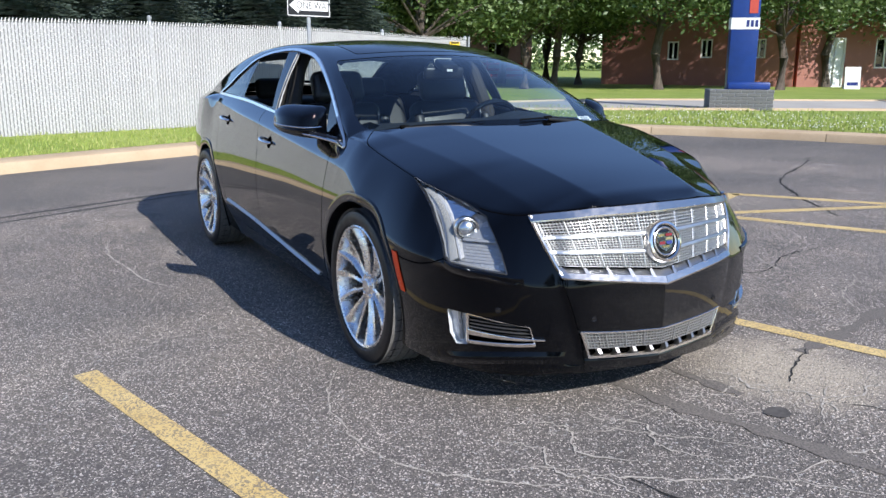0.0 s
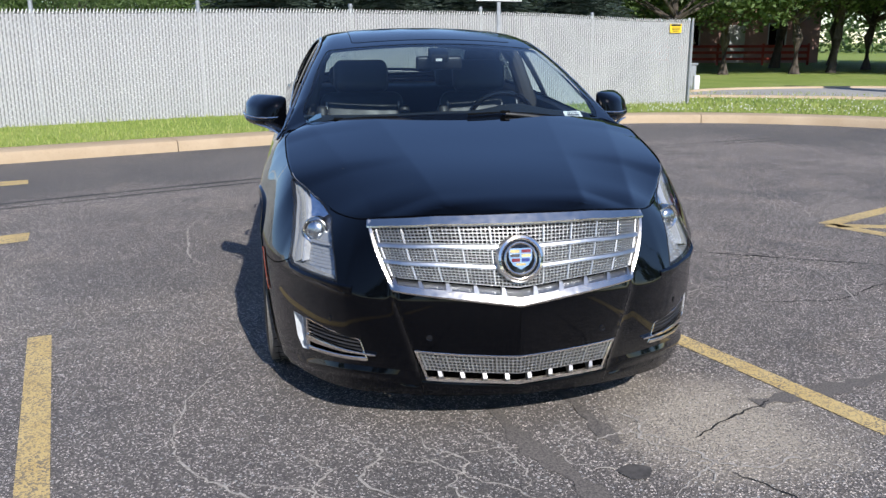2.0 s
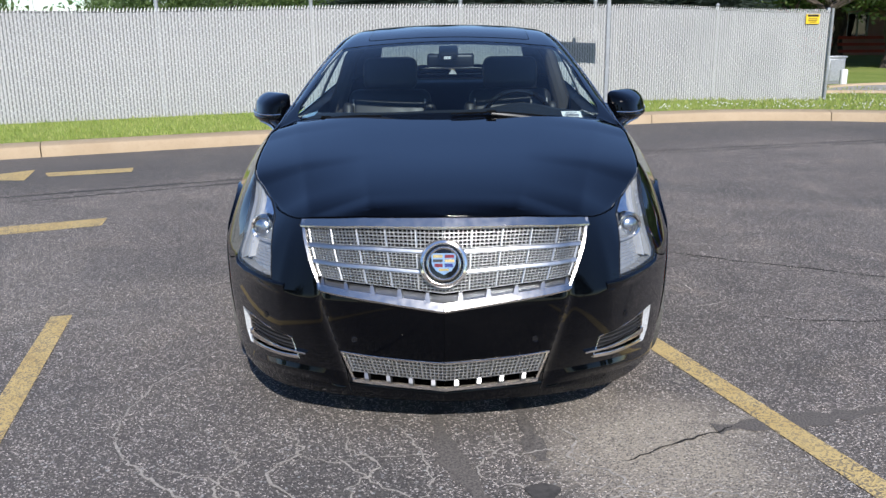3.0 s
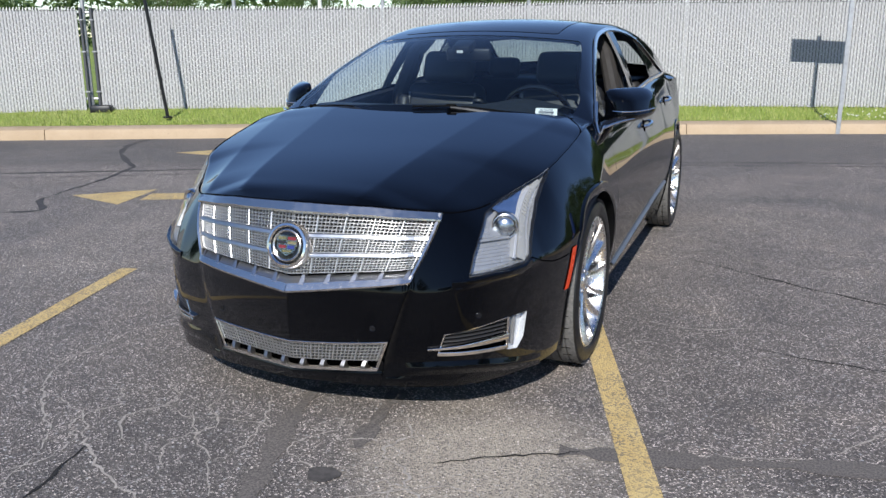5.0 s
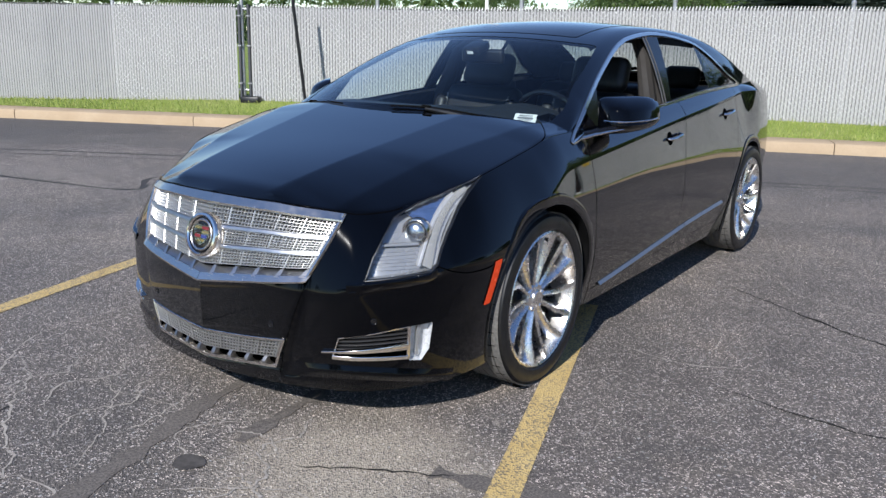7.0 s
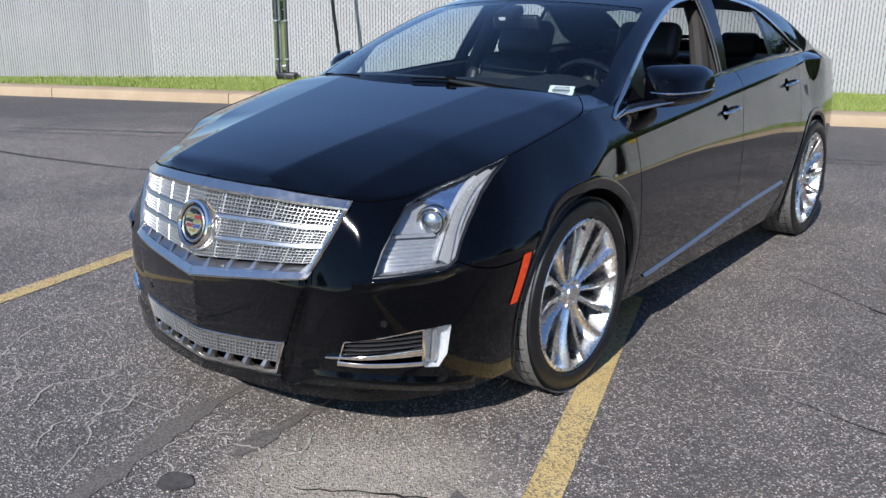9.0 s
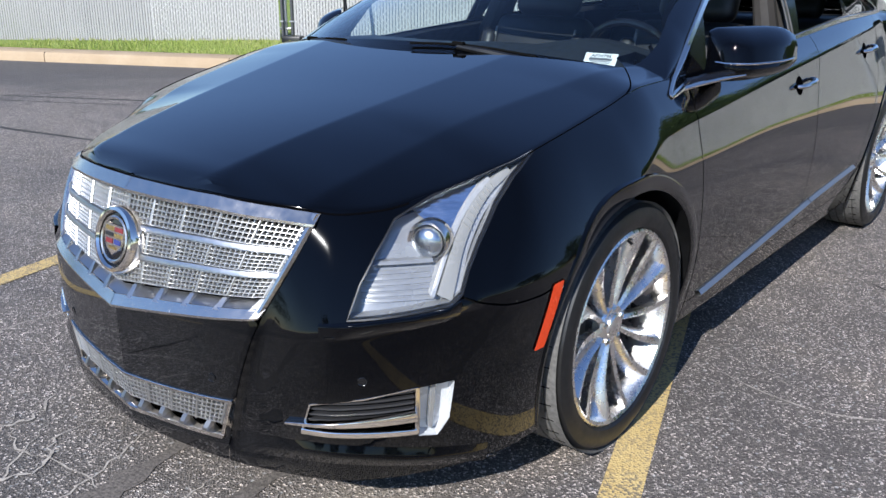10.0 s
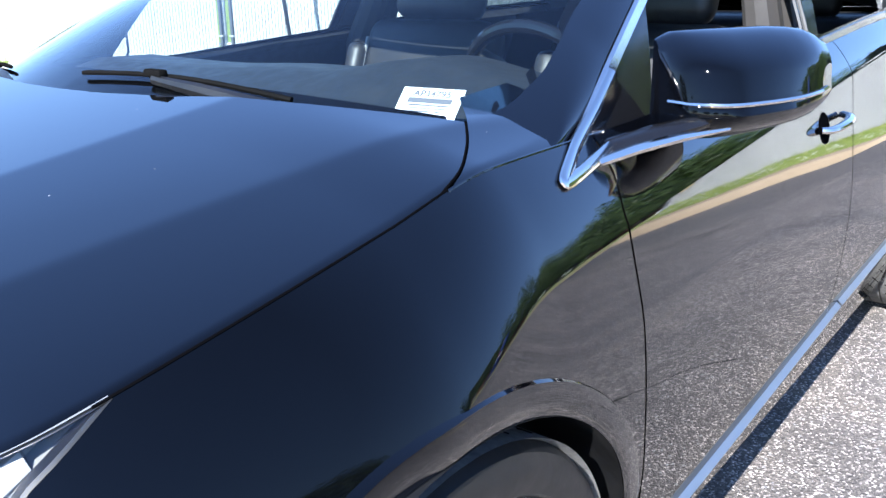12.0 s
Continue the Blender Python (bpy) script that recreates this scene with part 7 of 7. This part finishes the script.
# a belt of woods all along the skyline
rng = random.Random(77)
belt_c = []
for i in range(150):
    q = math.radians(12 + 158 * (i + rng.random()) / 150)
    d = rng.uniform(92, 112)
    h = rng.uniform(5.5, 7.5) + 2.5 * math.sin(i * .21) * math.sin(i * .047)
    for z in (.6, h * .35, h * .6, h * .85):
        belt_c.append(((d * math.cos(q), d * math.sin(q), z + rng.uniform(-.3, .3)), rng.uniform(1.7, 2.7)))
V, F = leaf_cloud(rng, belt_c, 95, 1.0, .42)
tagged(make("far_wood", V, F, M_LEAF, smooth=0), "low dark green woods far off on the skyline", "woods", kind="stuff")

# ---- road, building, pylon and small things across the lawn ----
near_e = [(7.4, 14.5), (8.8, 14.4), (11.7, 13.0), (16.7, 10.3), (24, 6.2), (40, -3)]
far_e = [(8.6, 16.2), (10.6, 17.2), (15.0, 16.9), (21.2, 13.5), (28, 9.5), (44, 0)]
P, Q = smooth_poly(near_e, 6, False), smooth_poly(far_e, 6, False)
V = [(*p, .136) for p in P] + [(*q, .136) for q in Q]
n = len(P)
tagged(make("road", V, [(i, i + 1, n + i + 1, n + i) for i in range(n - 1)], M_ROAD, smooth=0), "pale grey concrete drive crossing the lawn", "road", kind="structure")
for E in (P, Q):
    bm = bmesh.new()
    tube(bm, [(*p, .13) for p in E], .09, 6, flat=.7)
    tagged(part("road_kerb", bm, M_KERB), "low pale kerb beside the drive", "kerb", kind="structure")


def house(name, label, m, w, d, h, mat, wins, doors=()):
    """A block with real openings on its front, which looks to -y, and a pitched roof."""
    b = thing(name, label, "building", m)
    cols = sorted({0, w} | {x for x0, x1, z0, z1 in wins for x in (x0, x1)} | {x for x0, x1, z0, z1 in doors for x in (x0, x1)})
    rows = sorted({0, h} | {z for x0, x1, z0, z1 in list(wins) + list(doors) for z in (z0, z1)})
    bm = bmesh.new()
    for x0, x1 in zip(cols, cols[1:]):
        for z0, z1 in zip(rows, rows[1:]):
            cx, cz = (x0 + x1) / 2, (z0 + z1) / 2
            if any(a < cx < c and e < cz < f for a, c, e, f in list(wins) + list(doors)):
                continue
            box(bm, x0, x1, 0, .25, z0, z1)
    bmesh.ops.remove_doubles(bm, verts=bm.verts[:], dist=.0005)
    part("front_wall", bm, mat, b, smooth=0)
    bm = bmesh.new()
    box(bm, 0, .25, .25, d, 0, h)
    box(bm, w - .25, w, .25, d, 0, h)
    box(bm, .25, w - .25, d - .25, d, 0, h)
    part("side_wall", bm, mat, b, smooth=0)
    bm = bmesh.new()
    vs = [bm.verts.new(v) for v in ((-.4, -.4, h), (w + .4, -.4, h), (w + .4, d + .4, h), (-.4, d + .4, h), (-.4, d / 2, h + d * .22), (w + .4, d / 2, h + d * .22))]
    for f in ((0, 1, 5, 4), (2, 3, 4, 5), (1, 2, 5), (3, 0, 4), (3, 2, 1, 0)):
        bm.faces.new([vs[i] for i in f])
    part("roof", bm, M_ROOF, b, smooth=0)
    for k, (x0, x1, z0, z1) in enumerate(list(wins) + list(doors)):
        is_win = k < len(wins)
        o = new("window" if is_win else "door")
        o.parent = b
        bm = bmesh.new()
        e = .07
        for a0, a1, c0, c1 in ((x0, x1, z1 - e, z1), (x0, x1, z0, z0 + e), (x0, x0 + e, z0 + e, z1 - e), (x1 - e, x1, z0 + e, z1 - e), ((x0 + x1) / 2 - e / 2, (x0 + x1) / 2 + e / 2, z0 + e, z1 - e)):
            box(bm, a0, a1, .03, .12, c0, c1)
        part("frame", bm, M_WHITE, o, smooth=0)
        bm = bmesh.new()
        box(bm, x0 + e, x1 - e, .10, .11, z0 + e, z1 - e)
        part("pane" if is_win else "leaf", bm, M_PANE if is_win else M_WHITE, o, smooth=0)
        bm = bmesh.new()
        box(bm, x0 + .002, x1 - .002, .2, .24, z0 + .002, z1 - .002)
        part("room_shade", bm, M_VOID, o, smooth=0)
    return b


ang = math.degrees(math.atan2(23.9 - 31.4, 31.4 - 26.0))
house("brick_building", "long red brick building with small white windows", pose(26.0, 31.4, .1, 0, 0, ang), 9.2, 9.0, 4.6, M_BRICK, [(3.3, 3.85, 1.25, 2.15), (4.9, 5.45, 1.35, 2.25), (7.3, 7.9, 1.35, 2.25)])
house("brick_wing", "sunlit red brick wing with white doors", pose(31.6, 23.9, .1, 0, 0, -28), 8.0, 7.0, 4.2, M_BRICK, [(3.6, 4.5, .9, 2.3)], [(1.3, 2.2, .0, 2.3), (5.4, 6.4, 0, 2.3)])
house("pale_house", "pale pink house with white windows beyond the trees", pose(14.5, 45.5, .1, 0, 0, -12), 15.0, 8.0, 3.4, plain("pink_render", (0.46, 0.27, 0.22), .8), [(1.5, 2.6, .9, 2.3), (4.2, 5.3, .9, 2.3), (7.0, 8.1, .9, 2.3), (12.0, 13.1, .9, 2.3)], [(9.7, 10.7, 0, 2.2)])
rail = thing("rail_fence", "red-painted three-rail wooden fence beyond the trees", "fence", pose(14.0, 40.2, .1, 0, 0, -10))
for i in range(6):
    bm = bmesh.new()
    box(bm, i * 2.4 - .05, i * 2.4 + .05, -.05, .05, 0, 1.15)
    part("post", bm, M_REDPAINT, rail, smooth=0)
for i in range(5):
    for z in (.35, .68, 1.0):
        bm = bmesh.new()
        box(bm, i * 2.4, i * 2.4 + 2.4, -.075, -.05, z - .07, z + .07)
        part("rail", bm, M_REDPAINT, rail, smooth=0)

pyl = thing("pylon_sign", "blue steel pylon sign with white band on a grey stone plinth", "sign", pose(14.6, 11.95, .12, 0, 0, -38) @ Matrix.Scale(1.15, 4))
courses = 6
for j in range(courses):
    z0 = j * .075
    k = 5
    for i in range(k):
        off = (.5 if j % 2 else 0) * 1.34 / k
        x0 = -.67 + i * 1.34 / k + off
        x1 = min(x0 + 1.34 / k - .012, .67)
        if i == 0 and off:
            b2 = bmesh.new()
            soft_box(b2, -.67, -.67 + off - .012, -.40, .40, z0, z0 + .068, .006, 1)
            part("stone_block", b2, M_STONE, pyl, smooth=0)
        b2 = bmesh.new()
        soft_box(b2, x0, x1, -.40, .40, z0, z0 + .068, .006, 1)
        part("stone_block", b2, M_STONE, pyl, smooth=0)
bm = bmesh.new()
box(bm, -.66, .66, -.39, .39, 0, .44)
part("plinth_core", bm, M_STONE, pyl, smooth=0)
bm = bmesh.new()
soft_box(bm, -.29, .29, -.16, .16, .445, 4.2, .02, 2)
part("shaft", bm, M_BLUE, pyl, "blue steel shaft")
bm = bmesh.new()
soft_box(bm, -.27, .62, -.20, .20, .447, .60, .03, 2)
part("shoe", bm, M_BLUE, pyl)
bm = bmesh.new()
box(bm, -.295, .295, -.165, .165, 1.72, 1.96)
part("white_band", bm, M_WHITE, pyl, smooth=0)
for x in (.02, .11, .20):
    bm = bmesh.new()
    box(bm, x, x + .06, -.170, -.166, 1.77, 1.91)
    part("print_bar", bm, M_NAVY, pyl, smooth=0)
bm = bmesh.new()
soft_box(bm, .06, .24, -.172, -.162, 2.05, 2.6, .004, 1)
part("red_emblem", bm, M_REDPAINT, pyl, smooth=0)

board = thing("pavement_sign", "white folding board sign standing on the lawn", "sign", pose(31.6, 21.0, .12, 0, 0, -40) @ Matrix.Scale(.72, 4))
for s in (-1, 1):
    bm = bmesh.new()
    box(bm, -.45, .45, -.015, .015, 0, 1.35, pose(0, s * .22, 0, s * 9, 0, 0))
    part("panel", bm, M_WHITE, board, smooth=0)
bm = bmesh.new()
box(bm, -.32, .32, -.022, -.017, .22, .42, pose(0, -.22, 0, -9, 0, 0))
part("print_bar", bm, M_NAVY, board, smooth=0)
for x, y, h in ((9.3, 16.95, .40), (7.6, 20.5, .8)):
    bm = bmesh.new()
    lathe(bm, [(0, 0), (.085, 0), (.085, h - .03), (.07, h), (0, h)], 16, pose(0, 0, 0, 0, -90, 0))
    o = part("bollard", bm, M_WHITE)
    o.matrix_world = pose(x, y, .12)
    tagged(o, "short white marker bollard on the lawn", "bollard", "white bollards")

# grey utility cabinet on the lawn beyond the fence's end
cab = thing("utility_cabinet", "small grey steel utility cabinet on the lawn", "cabinet", pose(9.45, 17.9, .10, 0, 0, 10))
bm = bmesh.new()
soft_box(bm, -.22, .22, -.15, .15, .05, .66, .015, 2)
part("body", bm, M_GALV, cab)
bm = bmesh.new()
soft_box(bm, -.25, .25, -.18, .18, .66, .71, .012, 2)
part("lid", bm, M_GALV, cab)
bm = bmesh.new()
soft_box(bm, -.19, .19, -.162, -.150, .09, .62, .006, 1)
part("door", bm, M_GALV, cab)
bm = bmesh.new()
box(bm, -.26, .26, -.19, .19, 0, .05)
part("base", bm, M_STONE, cab, smooth=0)

# slim white pole beyond the fence
bm = bmesh.new()
tube(bm, [(0, 0, 0), (0, 0, 5.2)], [.06, .045], 12)
o = part("lamp_pole", bm, M_WHITE)
o.matrix_world = pose(-10.4, 17.4, 0)
tagged(o, "slim white steel pole standing behind the fence", "pole")
